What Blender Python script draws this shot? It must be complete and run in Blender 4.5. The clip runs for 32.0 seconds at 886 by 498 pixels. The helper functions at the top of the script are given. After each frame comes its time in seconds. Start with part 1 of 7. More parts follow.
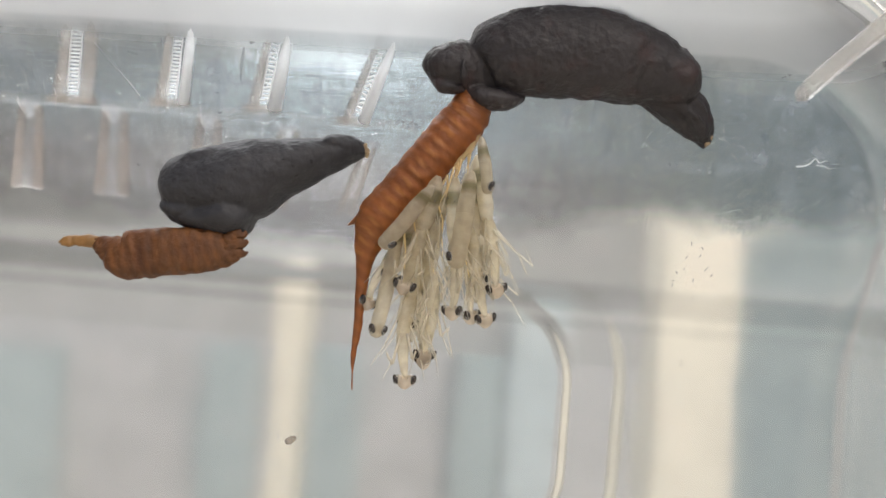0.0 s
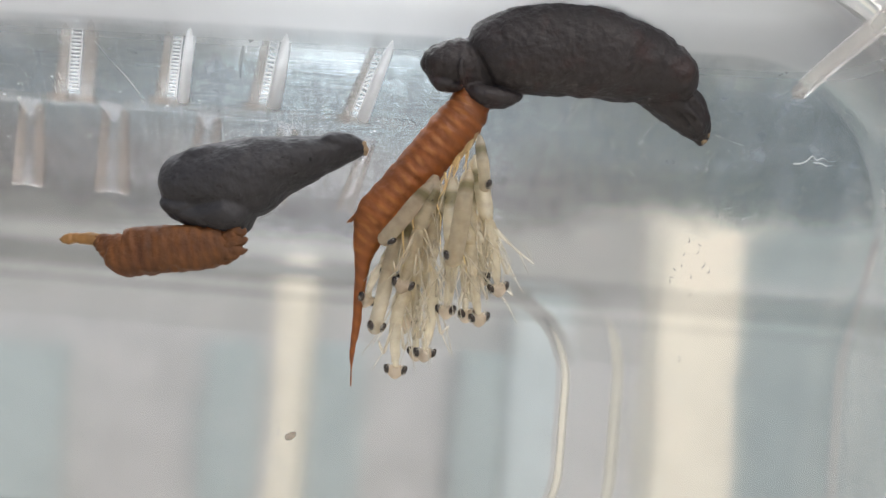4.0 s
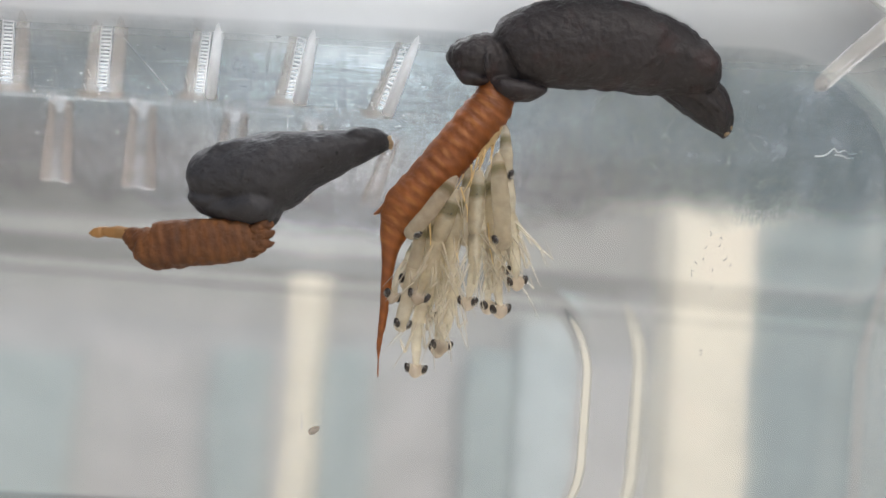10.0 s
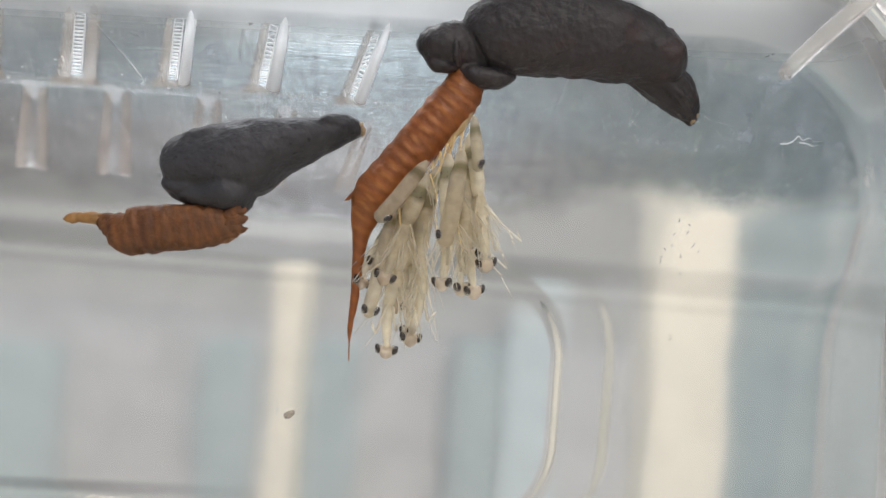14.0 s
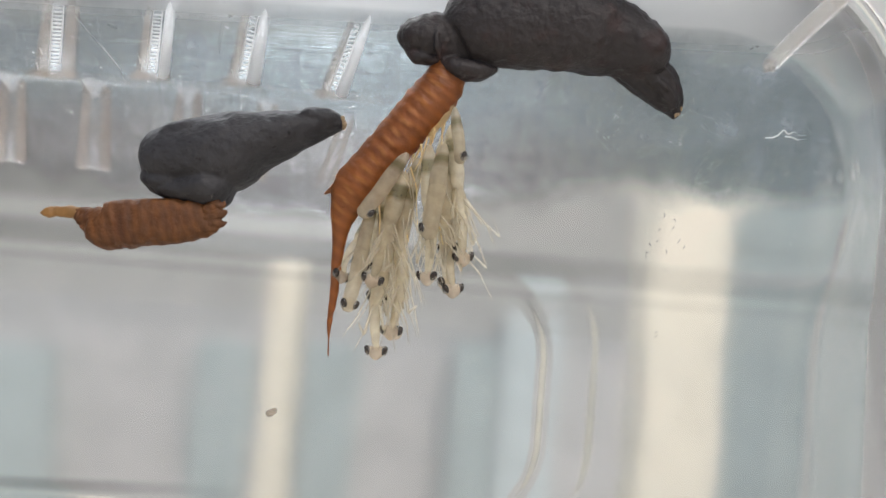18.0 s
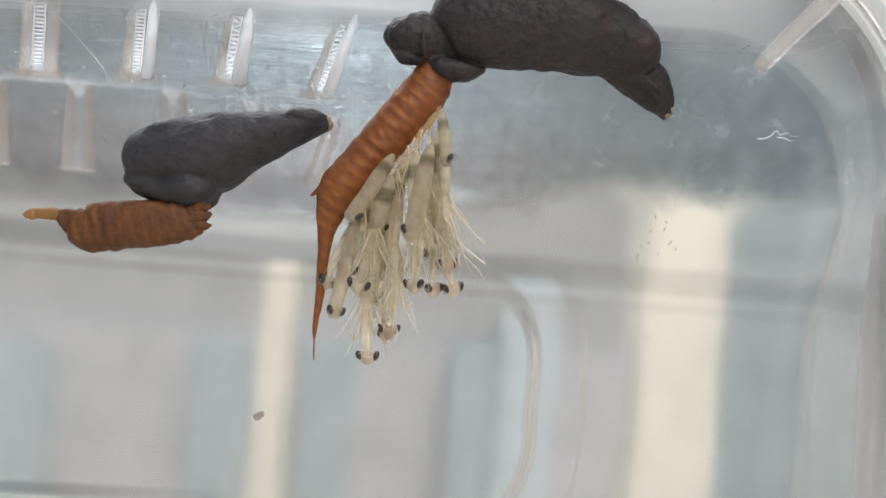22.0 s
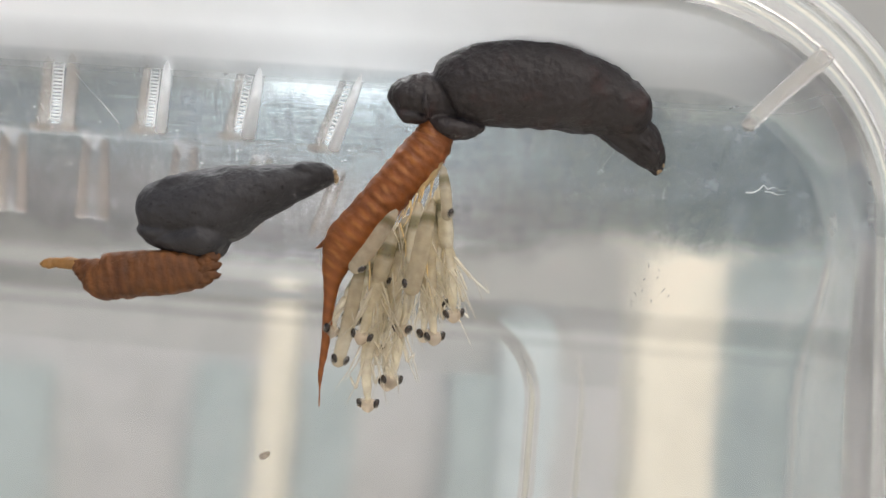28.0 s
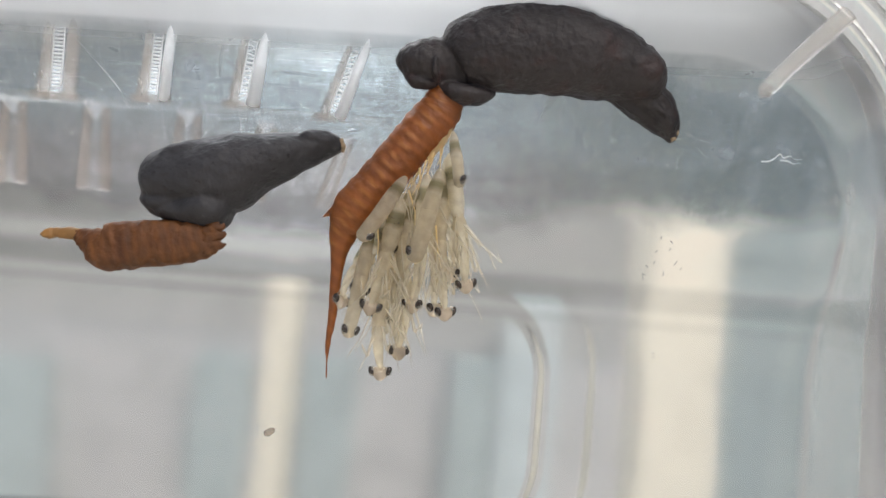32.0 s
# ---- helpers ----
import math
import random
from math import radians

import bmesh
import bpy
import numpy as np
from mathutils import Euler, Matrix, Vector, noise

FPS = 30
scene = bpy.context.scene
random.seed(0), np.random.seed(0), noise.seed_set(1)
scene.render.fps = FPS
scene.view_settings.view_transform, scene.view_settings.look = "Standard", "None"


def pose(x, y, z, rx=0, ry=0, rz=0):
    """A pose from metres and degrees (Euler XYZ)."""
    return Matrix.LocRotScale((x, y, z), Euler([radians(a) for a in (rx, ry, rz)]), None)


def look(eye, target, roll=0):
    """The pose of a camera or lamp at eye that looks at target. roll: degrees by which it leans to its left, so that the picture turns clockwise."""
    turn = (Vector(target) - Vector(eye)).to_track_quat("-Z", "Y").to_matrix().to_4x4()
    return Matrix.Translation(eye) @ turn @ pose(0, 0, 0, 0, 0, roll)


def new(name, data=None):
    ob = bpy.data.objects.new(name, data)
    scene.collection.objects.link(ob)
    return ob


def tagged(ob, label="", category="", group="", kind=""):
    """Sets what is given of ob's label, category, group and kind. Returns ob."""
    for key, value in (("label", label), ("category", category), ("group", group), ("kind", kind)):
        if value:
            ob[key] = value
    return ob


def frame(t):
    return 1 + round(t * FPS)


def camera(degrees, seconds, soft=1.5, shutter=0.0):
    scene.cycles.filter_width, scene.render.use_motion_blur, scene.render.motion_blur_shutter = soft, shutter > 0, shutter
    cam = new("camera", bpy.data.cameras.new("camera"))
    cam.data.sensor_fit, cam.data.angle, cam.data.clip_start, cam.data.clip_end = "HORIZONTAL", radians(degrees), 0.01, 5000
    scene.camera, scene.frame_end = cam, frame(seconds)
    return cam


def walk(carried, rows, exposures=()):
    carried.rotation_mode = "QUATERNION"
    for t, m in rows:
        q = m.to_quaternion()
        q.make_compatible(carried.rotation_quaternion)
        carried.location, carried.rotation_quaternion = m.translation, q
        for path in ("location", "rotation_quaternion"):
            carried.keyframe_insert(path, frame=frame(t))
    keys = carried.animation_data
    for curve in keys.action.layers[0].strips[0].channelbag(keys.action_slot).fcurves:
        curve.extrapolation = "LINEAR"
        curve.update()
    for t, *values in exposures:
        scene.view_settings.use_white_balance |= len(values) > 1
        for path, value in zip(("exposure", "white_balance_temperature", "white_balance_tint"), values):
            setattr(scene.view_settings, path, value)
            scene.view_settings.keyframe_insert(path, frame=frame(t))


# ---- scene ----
cam = camera(55.19, 32.0, soft=1.5)
walk(cam, [
    (0, pose(-0.00010, -0.07292, 0.06015, 90.571, -4.522, -0.113)),
    (0.5, pose(-0.00007, -0.07300, 0.06041, 90.334, -4.560, -0.085)),
    (1, pose(-0.00004, -0.07300, 0.06005, 90.479, -4.504, -0.059)),
    (1.5, pose(0.00005, -0.07308, 0.06021, 90.110, -4.530, 0.024)),
    (2, pose(0.00002, -0.07306, 0.06004, 89.990, -4.393, 0.027)),
    (2.5, pose(0.00004, -0.07309, 0.06016, 89.728, -4.409, 0.051)),
    (3, pose(-0.00001, -0.07311, 0.06032, 89.749, -4.455, 0.011)),
    (3.5, pose(0.00009, -0.07297, 0.06029, 90.176, -4.476, 0.063)),
    (5.5, pose(0.00040, -0.07514, 0.06043, 90.322, -4.488, -0.044)),
    (6, pose(-0.00000, -0.07500, 0.06000, 90.000, -4.500, -0.000)),
    (6.5, pose(-0.00049, -0.07478, 0.05901, 89.979, -4.456, 0.038)),
    (7, pose(-0.00086, -0.07446, 0.05807, 89.888, -4.384, 0.157)),
    (7.5, pose(-0.00119, -0.07419, 0.05712, 89.830, -4.326, 0.265)),
    (8, pose(-0.00155, -0.07388, 0.05661, 89.780, -4.297, 0.235)),
    (8.5, pose(-0.00150, -0.07379, 0.05683, 89.606, -4.253, 0.385)),
    (9, pose(-0.00158, -0.07368, 0.05700, 90.240, -4.273, 0.329)),
    (9.5, pose(-0.00157, -0.07374, 0.05736, 91.103, -4.341, 0.283)),
    (10, pose(-0.00141, -0.07402, 0.05858, 90.996, -4.360, 0.342)),
    (10.5, pose(-0.00145, -0.07439, 0.05937, 90.933, -4.365, 0.208)),
    (11, pose(-0.00113, -0.07466, 0.05989, 90.856, -4.465, 0.234)),
    (11.5, pose(-0.00077, -0.07496, 0.05994, 90.854, -4.489, 0.193)),
    (12, pose(-0.00052, -0.07507, 0.05986, 90.723, -4.532, 0.072)),
    (12.5, pose(-0.00035, -0.07502, 0.05921, 90.835, -4.481, -0.091)),
    (13, pose(-0.00017, -0.07499, 0.05876, 90.795, -4.475, -0.205)),
    (13.5, pose(0.00024, -0.07496, 0.05842, 90.684, -4.472, -0.136)),
    (14, pose(0.00035, -0.07499, 0.05832, 90.374, -4.416, -0.268)),
    (14.5, pose(0.00078, -0.07501, 0.05830, 90.009, -4.483, -0.193)),
    (15, pose(0.00101, -0.07492, 0.05800, 89.897, -4.430, -0.269)),
    (15.5, pose(0.00117, -0.07489, 0.05754, 90.045, -4.410, -0.398)),
    (17.5, pose(0.00179, -0.07436, 0.05726, 90.593, -4.411, -0.334)),
    (18, pose(0.00190, -0.07414, 0.05756, 90.714, -4.449, -0.343)),
    (18.5, pose(0.00188, -0.07397, 0.05787, 90.833, -4.381, -0.439)),
    (19, pose(0.00218, -0.07374, 0.05806, 91.018, -4.517, -0.334)),
    (19.5, pose(0.00237, -0.07357, 0.05804, 91.267, -4.481, -0.307)),
    (20, pose(0.00241, -0.07340, 0.05795, 91.371, -4.491, -0.414)),
    (20.5, pose(0.00241, -0.07333, 0.05790, 91.376, -4.455, -0.527)),
    (21, pose(0.00284, -0.07326, 0.05817, 91.007, -4.441, -0.311)),
    (21.5, pose(0.00289, -0.07318, 0.05803, 90.909, -4.493, -0.355)),
    (22, pose(0.00282, -0.07319, 0.05818, 90.458, -4.446, -0.406)),
    (22.5, pose(0.00275, -0.07327, 0.05743, 90.612, -4.255, -0.495)),
    (23, pose(0.00269, -0.07360, 0.05786, 90.186, -4.210, -0.401)),
    (23.5, pose(0.00251, -0.07388, 0.05819, 90.289, -4.226, -0.317)),
    (24, pose(0.00247, -0.07412, 0.05832, 90.899, -4.370, -0.175)),
    (24.5, pose(0.00216, -0.07443, 0.05936, 90.844, -4.328, -0.178)),
    (25, pose(0.00198, -0.07467, 0.05983, 91.265, -4.424, -0.250)),
    (25.5, pose(0.00203, -0.07494, 0.06055, 91.424, -4.488, -0.259)),
    (27.5, pose(0.00228, -0.07607, 0.06077, 91.774, -4.573, -0.521)),
    (28, pose(0.00254, -0.07610, 0.06084, 91.699, -4.568, -0.388)),
    (28.5, pose(0.00245, -0.07623, 0.06093, 91.607, -4.575, -0.466)),
    (29, pose(0.00239, -0.07616, 0.06077, 91.785, -4.595, -0.530)),
    (29.5, pose(0.00233, -0.07624, 0.06157, 91.228, -4.537, -0.515)),
    (30, pose(0.00231, -0.07627, 0.06183, 91.080, -4.530, -0.516)),
    (30.5, pose(0.00211, -0.07604, 0.06130, 91.261, -4.559, -0.618)),
    (31, pose(0.00198, -0.07563, 0.06041, 91.338, -4.602, -0.632)),
    (31.5, pose(0.00188, -0.07514, 0.05993, 91.022, -4.557, -0.542)),
    (32, pose(0.00181, -0.07454, 0.05867, 91.347, -4.605, -0.480)),
], exposures=[(0, 0.02, 6600, 10), (2, 0.02, 6500, 10), (3, 0.02, 6400, 10), (6, 0.02, 6500, 10), (8, 0.02, 6400, 10), (25, 0.02, 6400, 10), (28, 0.05, 6600, 10), (31, 0.05, 6600, 10), (32, 0.02, 6400, 10)])

# ---- world and light ----
world = bpy.data.worlds.new("world")
scene.world = world
world.use_nodes = True
wn, wl = world.node_tree.nodes, world.node_tree.links
sky = wn.new("ShaderNodeTexSky")
sky.sky_type = "NISHITA"
sky.sun_disc = False
sky.sun_elevation, sky.sun_rotation = radians(48), radians(150)
sky.air_density, sky.dust_density, sky.ozone_density = 1.0, 3.0, 1.0
wl.new(sky.outputs[0], wn["Background"].inputs[0])
wn["Background"].inputs[1].default_value = 0.12
sun_data = bpy.data.lights.new("sun", "SUN")
sun_data.energy, sun_data.angle, sun_data.color = 1.5, radians(25), (1.0, 0.95, 0.88)
sun = new("sun", sun_data)
sun.matrix_basis = look((0.5, -1.2, 1.6), (0, 0, 0))


# ---- materials ----
def mat(name, base, rough=0.5, vary=0.12, scale=900.0, bump=0.0, bump_scale=2500.0, stretch=(1, 1, 1), metal=0.0, spec=0.5):
    """A principled surface with two scales of colour variation and fine relief."""
    m = bpy.data.materials.new(name)
    m.use_nodes = True
    n, l = m.node_tree.nodes, m.node_tree.links
    p = n["Principled BSDF"]
    p.inputs["Roughness"].default_value = rough
    p.inputs["Metallic"].default_value = metal
    p.inputs["Specular IOR Level"].default_value = spec
    tc, mp = n.new("ShaderNodeTexCoord"), n.new("ShaderNodeMapping")
    mp.inputs["Scale"].default_value = stretch
    l.new(tc.outputs["Object"], mp.inputs[0])
    big, fine = n.new("ShaderNodeTexNoise"), n.new("ShaderNodeTexNoise")
    big.inputs["Scale"].default_value, fine.inputs["Scale"].default_value = scale * 0.2, scale
    big.inputs["Detail"].default_value, fine.inputs["Detail"].default_value = 3, 6
    for t in (big, fine):
        l.new(mp.outputs[0], t.inputs["Vector"])
    mul = n.new("ShaderNodeMath")
    mul.operation = "ADD"
    l.new(big.outputs[0], mul.inputs[0])
    l.new(fine.outputs[0], mul.inputs[1])
    ramp = n.new("ShaderNodeMapRange")
    ramp.inputs["From Min"].default_value, ramp.inputs["From Max"].default_value = 0.6, 1.4
    ramp.inputs["To Min"].default_value, ramp.inputs["To Max"].default_value = 1 - vary, 1 + vary
    l.new(mul.outputs[0], ramp.inputs[0])
    hsv = n.new("ShaderNodeHueSaturation")
    hsv.inputs["Color"].default_value = (*base, 1)
    l.new(ramp.outputs[0], hsv.inputs["Value"])
    l.new(hsv.outputs[0], p.inputs["Base Color"])
    if bump:
        bn, bt = n.new("ShaderNodeBump"), n.new("ShaderNodeTexNoise")
        bt.inputs["Scale"].default_value, bt.inputs["Detail"].default_value = bump_scale, 5
        l.new(mp.outputs[0], bt.inputs["Vector"])
        bn.inputs["Strength"].default_value, bn.inputs["Distance"].default_value = bump, 0.0003
        l.new(bt.outputs[0], bn.inputs["Height"])
        l.new(bn.outputs[0], p.inputs["Normal"])
    return m


def see_through(m, share, colour):
    """Lets a share of the light pass diffusely through a thin body."""
    n, l = m.node_tree.nodes, m.node_tree.links
    p, out = n["Principled BSDF"], n["Material Output"]
    tr, mix = n.new("ShaderNodeBsdfTranslucent"), n.new("ShaderNodeMixShader")
    tr.inputs[0].default_value = (*colour, 1)
    mix.inputs[0].default_value = share
    l.new(p.outputs[0], mix.inputs[1])
    l.new(tr.outputs[0], mix.inputs[2])
    l.new(mix.outputs[0], out.inputs[0])
    return m


def clear(m, share):
    """Lets a share of the light pass straight through a thin film or limb."""
    n, l = m.node_tree.nodes, m.node_tree.links
    out = n["Material Output"]
    old = out.inputs[0].links[0].from_socket
    tp, mix = n.new("ShaderNodeBsdfTransparent"), n.new("ShaderNodeMixShader")
    mix.inputs[0].default_value = share
    l.new(old, mix.inputs[1])
    l.new(tp.outputs[0], mix.inputs[2])
    l.new(mix.outputs[0], out.inputs[0])
    return m


def fade_up(m, z0, z1):
    """Thins out towards the top, in place of the glow that washes out the relief there."""
    n, l = m.node_tree.nodes, m.node_tree.links
    mix = n["Material Output"].inputs[0].links[0].from_node
    tc, sep, rng = n.new("ShaderNodeTexCoord"), n.new("ShaderNodeSeparateXYZ"), n.new("ShaderNodeMapRange")
    rng.inputs["From Min"].default_value, rng.inputs["From Max"].default_value = z0, z1
    rng.inputs["To Min"].default_value, rng.inputs["To Max"].default_value = mix.inputs[0].default_value, 1.0
    l.new(tc.outputs["Object"], sep.inputs[0])
    l.new(sep.outputs["Z"], rng.inputs[0])
    l.new(rng.outputs[0], mix.inputs[0])
    return m


def cloudy(m, least, most):
    """Clear in patches: a milky body that one partly sees through."""
    m = clear(m, 0.5)
    n, l = m.node_tree.nodes, m.node_tree.links
    mix = n["Material Output"].inputs[0].links[0].from_node
    tc, nz, rng = n.new("ShaderNodeTexCoord"), n.new("ShaderNodeTexNoise"), n.new("ShaderNodeMapRange")
    nz.inputs["Scale"].default_value, nz.inputs["Detail"].default_value = 1100, 4
    rng.inputs["From Min"].default_value, rng.inputs["From Max"].default_value = 0.35, 0.7
    rng.inputs["To Min"].default_value, rng.inputs["To Max"].default_value = least, most
    l.new(tc.outputs["Object"], nz.inputs["Vector"])
    l.new(nz.outputs[0], rng.inputs[0])
    l.new(rng.outputs[0], mix.inputs[0])
    return m


def plastic(name, tint, rough, trans=1.0, vary=0.1, scale=200.0, stretch=(1, 1, 1), bump=0.0, bump_scale=600.0):
    m = mat(name, tint, rough, vary, scale, bump, bump_scale, stretch)
    p = m.node_tree.nodes["Principled BSDF"]
    p.inputs["Transmission Weight"].default_value = trans
    p.inputs["IOR"].default_value = 1.46
    return m


PUTTY_PALE = mat("pale_grey_putty", (0.0262, 0.0256, 0.0284), 0.6, 0.3, 800, 0.4, 2000, spec=0.35)
PUTTY = mat("grey_putty", (0.0235, 0.0197, 0.0203), 0.58, 0.35, 800, 0.5, 2200, spec=0.35)


def spotted(m, scale, detail, lo, hi, most, colour):
    """Patches of another colour scattered over a surface."""
    n, l = m.node_tree.nodes, m.node_tree.links
    tc, patch, reach, mix = n.new("ShaderNodeTexCoord"), n.new("ShaderNodeTexNoise"), n.new("ShaderNodeMapRange"), n.new("ShaderNodeMix")
    patch.inputs["Scale"].default_value, patch.inputs["Detail"].default_value = scale, detail
    reach.inputs["From Min"].default_value, reach.inputs["From Max"].default_value, reach.inputs["To Max"].default_value = lo, hi, most
    mix.data_type = "RGBA"
    mix.inputs["B"].default_value = (*colour, 1)
    base = n["Principled BSDF"].inputs["Base Color"]
    l.new(tc.outputs["Object"], patch.inputs["Vector"])
    l.new(patch.outputs[0], reach.inputs[0])
    l.new(reach.outputs[0], mix.inputs["Factor"])
    l.new(base.links[0].from_socket, mix.inputs["A"])
    l.new(mix.outputs["Result"], base)


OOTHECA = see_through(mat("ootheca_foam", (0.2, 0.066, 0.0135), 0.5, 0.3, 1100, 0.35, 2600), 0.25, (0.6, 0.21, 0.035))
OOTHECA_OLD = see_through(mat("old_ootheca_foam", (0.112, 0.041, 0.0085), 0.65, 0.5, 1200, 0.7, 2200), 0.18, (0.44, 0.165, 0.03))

spotted(PUTTY, 420, 5, 0.55, 0.72, 0.7, (0.034, 0.016, 0.015))
# dark dots put into the colour for the shade inside small pits
spotted(PUTTY, 1900, 2, 0.7, 0.76, 0.8, (0.007, 0.006, 0.006))
spotted(PUTTY_PALE, 1700, 2, 0.67, 0.73, 0.85, (0.006, 0.006, 0.006))
spotted(OOTHECA_OLD, 500, 4, 0.5, 0.68, 0.6, (0.075, 0.024, 0.006))


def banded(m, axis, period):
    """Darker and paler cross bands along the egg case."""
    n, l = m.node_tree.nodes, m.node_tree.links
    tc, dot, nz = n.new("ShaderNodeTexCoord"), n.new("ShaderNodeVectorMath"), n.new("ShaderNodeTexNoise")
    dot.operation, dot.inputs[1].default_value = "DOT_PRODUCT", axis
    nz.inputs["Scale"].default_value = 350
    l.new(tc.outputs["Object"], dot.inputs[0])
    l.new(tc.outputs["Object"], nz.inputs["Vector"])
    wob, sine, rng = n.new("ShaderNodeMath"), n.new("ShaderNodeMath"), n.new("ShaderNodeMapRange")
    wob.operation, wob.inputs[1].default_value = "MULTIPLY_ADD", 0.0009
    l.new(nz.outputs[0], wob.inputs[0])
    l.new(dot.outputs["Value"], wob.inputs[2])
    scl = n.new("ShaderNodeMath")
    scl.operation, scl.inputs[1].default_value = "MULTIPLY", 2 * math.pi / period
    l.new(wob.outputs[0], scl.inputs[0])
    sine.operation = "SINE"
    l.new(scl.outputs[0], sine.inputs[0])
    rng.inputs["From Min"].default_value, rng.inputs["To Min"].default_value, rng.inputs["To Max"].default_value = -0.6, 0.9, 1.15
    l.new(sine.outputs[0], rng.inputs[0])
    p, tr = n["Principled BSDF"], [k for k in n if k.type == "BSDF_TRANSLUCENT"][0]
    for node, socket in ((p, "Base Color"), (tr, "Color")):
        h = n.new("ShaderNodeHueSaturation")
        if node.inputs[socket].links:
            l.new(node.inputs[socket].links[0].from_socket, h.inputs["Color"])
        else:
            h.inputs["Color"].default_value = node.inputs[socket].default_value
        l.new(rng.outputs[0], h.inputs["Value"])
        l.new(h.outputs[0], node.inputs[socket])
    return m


def glow_marked(m, along, across, middle, period):
    """Golden light that shows through, put into the colour down the middle of the egg case, one mark to each band."""
    n, l = m.node_tree.nodes, m.node_tree.links
    tc, nz = n.new("ShaderNodeTexCoord"), n.new("ShaderNodeTexNoise")
    nz.inputs["Scale"].default_value = 420
    l.new(tc.outputs["Object"], nz.inputs["Vector"])
    levels = []
    for way in (along, across):
        dot, wob = n.new("ShaderNodeVectorMath"), n.new("ShaderNodeMath")
        dot.operation, dot.inputs[1].default_value = "DOT_PRODUCT", way
        wob.operation, wob.inputs[1].default_value = "MULTIPLY_ADD", 0.0012
        l.new(tc.outputs["Object"], dot.inputs[0])
        l.new(nz.outputs[0], wob.inputs[0])
        l.new(dot.outputs["Value"], wob.inputs[2])
        levels.append(wob)
    wave, sine, peak = n.new("ShaderNodeMath"), n.new("ShaderNodeMath"), n.new("ShaderNodeMapRange")
    wave.operation, wave.inputs[1].default_value = "MULTIPLY", 2 * math.pi / period
    sine.operation = "SINE"
    peak.inputs["From Min"].default_value, peak.inputs["From Max"].default_value = 0.1, 0.9
    l.new(levels[0].outputs[0], wave.inputs[0])
    l.new(wave.outputs[0], sine.inputs[0])
    l.new(sine.outputs[0], peak.inputs[0])
    off, size, core = n.new("ShaderNodeMath"), n.new("ShaderNodeMath"), n.new("ShaderNodeMapRange")
    off.operation, off.inputs[1].default_value = "SUBTRACT", middle
    size.operation = "ABSOLUTE"
    core.interpolation_type = "SMOOTHSTEP"
    core.inputs["From Min"].default_value, core.inputs["From Max"].default_value = 0.0009, 0.0002
    l.new(levels[1].outputs[0], off.inputs[0])
    l.new(off.outputs[0], size.inputs[0])
    l.new(size.outputs[0], core.inputs[0])
    both, some = n.new("ShaderNodeMath"), n.new("ShaderNodeMath")
    both.operation = some.operation = "MULTIPLY"
    l.new(peak.outputs[0], both.inputs[0])
    l.new(core.outputs[0], both.inputs[1])
    l.new(both.outputs[0], some.inputs[0])
    some.inputs[1].default_value = 0.42
    p, tr = n["Principled BSDF"], [k for k in n if k.type == "BSDF_TRANSLUCENT"][0]
    for node, socket, gold in ((p, "Base Color", (0.42, 0.17, 0.035, 1)), (tr, "Color", (0.9, 0.42, 0.09, 1))):
        mix = n.new("ShaderNodeMix")
        mix.data_type = "RGBA"
        mix.inputs["B"].default_value = gold
        l.new(some.outputs[0], mix.inputs["Factor"])
        l.new(node.inputs[socket].links[0].from_socket, mix.inputs["A"])
        l.new(mix.outputs["Result"], node.inputs[socket])
    return m


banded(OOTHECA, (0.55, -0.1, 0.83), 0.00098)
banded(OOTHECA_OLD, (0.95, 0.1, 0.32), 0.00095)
glow_marked(OOTHECA, (0.55, -0.1, 0.83), (0.83, 0, -0.55), -0.0383, 0.00098)
TIP = see_through(mat("pale_ootheca_tip", (0.28, 0.15, 0.05), 0.5, 0.3, 1500), 0.3, (0.65, 0.42, 0.16))
SHRED = clear(see_through(mat("golden_membrane", (0.75, 0.58, 0.3), 0.3, 0.2, 1500), 0.45, (0.95, 0.78, 0.45)), 0.25)
BODY = cloudy(see_through(plastic("nymph_skin", (0.63, 0.57, 0.44), 0.14, 0.55, 0.22, 1300, bump=0.25, bump_scale=1800), 0.4, (0.88, 0.8, 0.63)), 0.1, 0.4)
BODY.node_tree.nodes["Principled BSDF"].inputs["IOR"].default_value = 1.36
BODY.node_tree.nodes["Principled BSDF"].inputs["Coat Weight"].default_value = 0.5
BODY.node_tree.nodes["Principled BSDF"].inputs["Coat Roughness"].default_value = 0.15
SLEEVE = cloudy(see_through(plastic("hatching_skin", (0.54, 0.48, 0.37), 0.22, 0.45, 0.14, 900, bump=0.15, bump_scale=1500), 0.42, (0.8, 0.72, 0.56)), 0.12, 0.34)


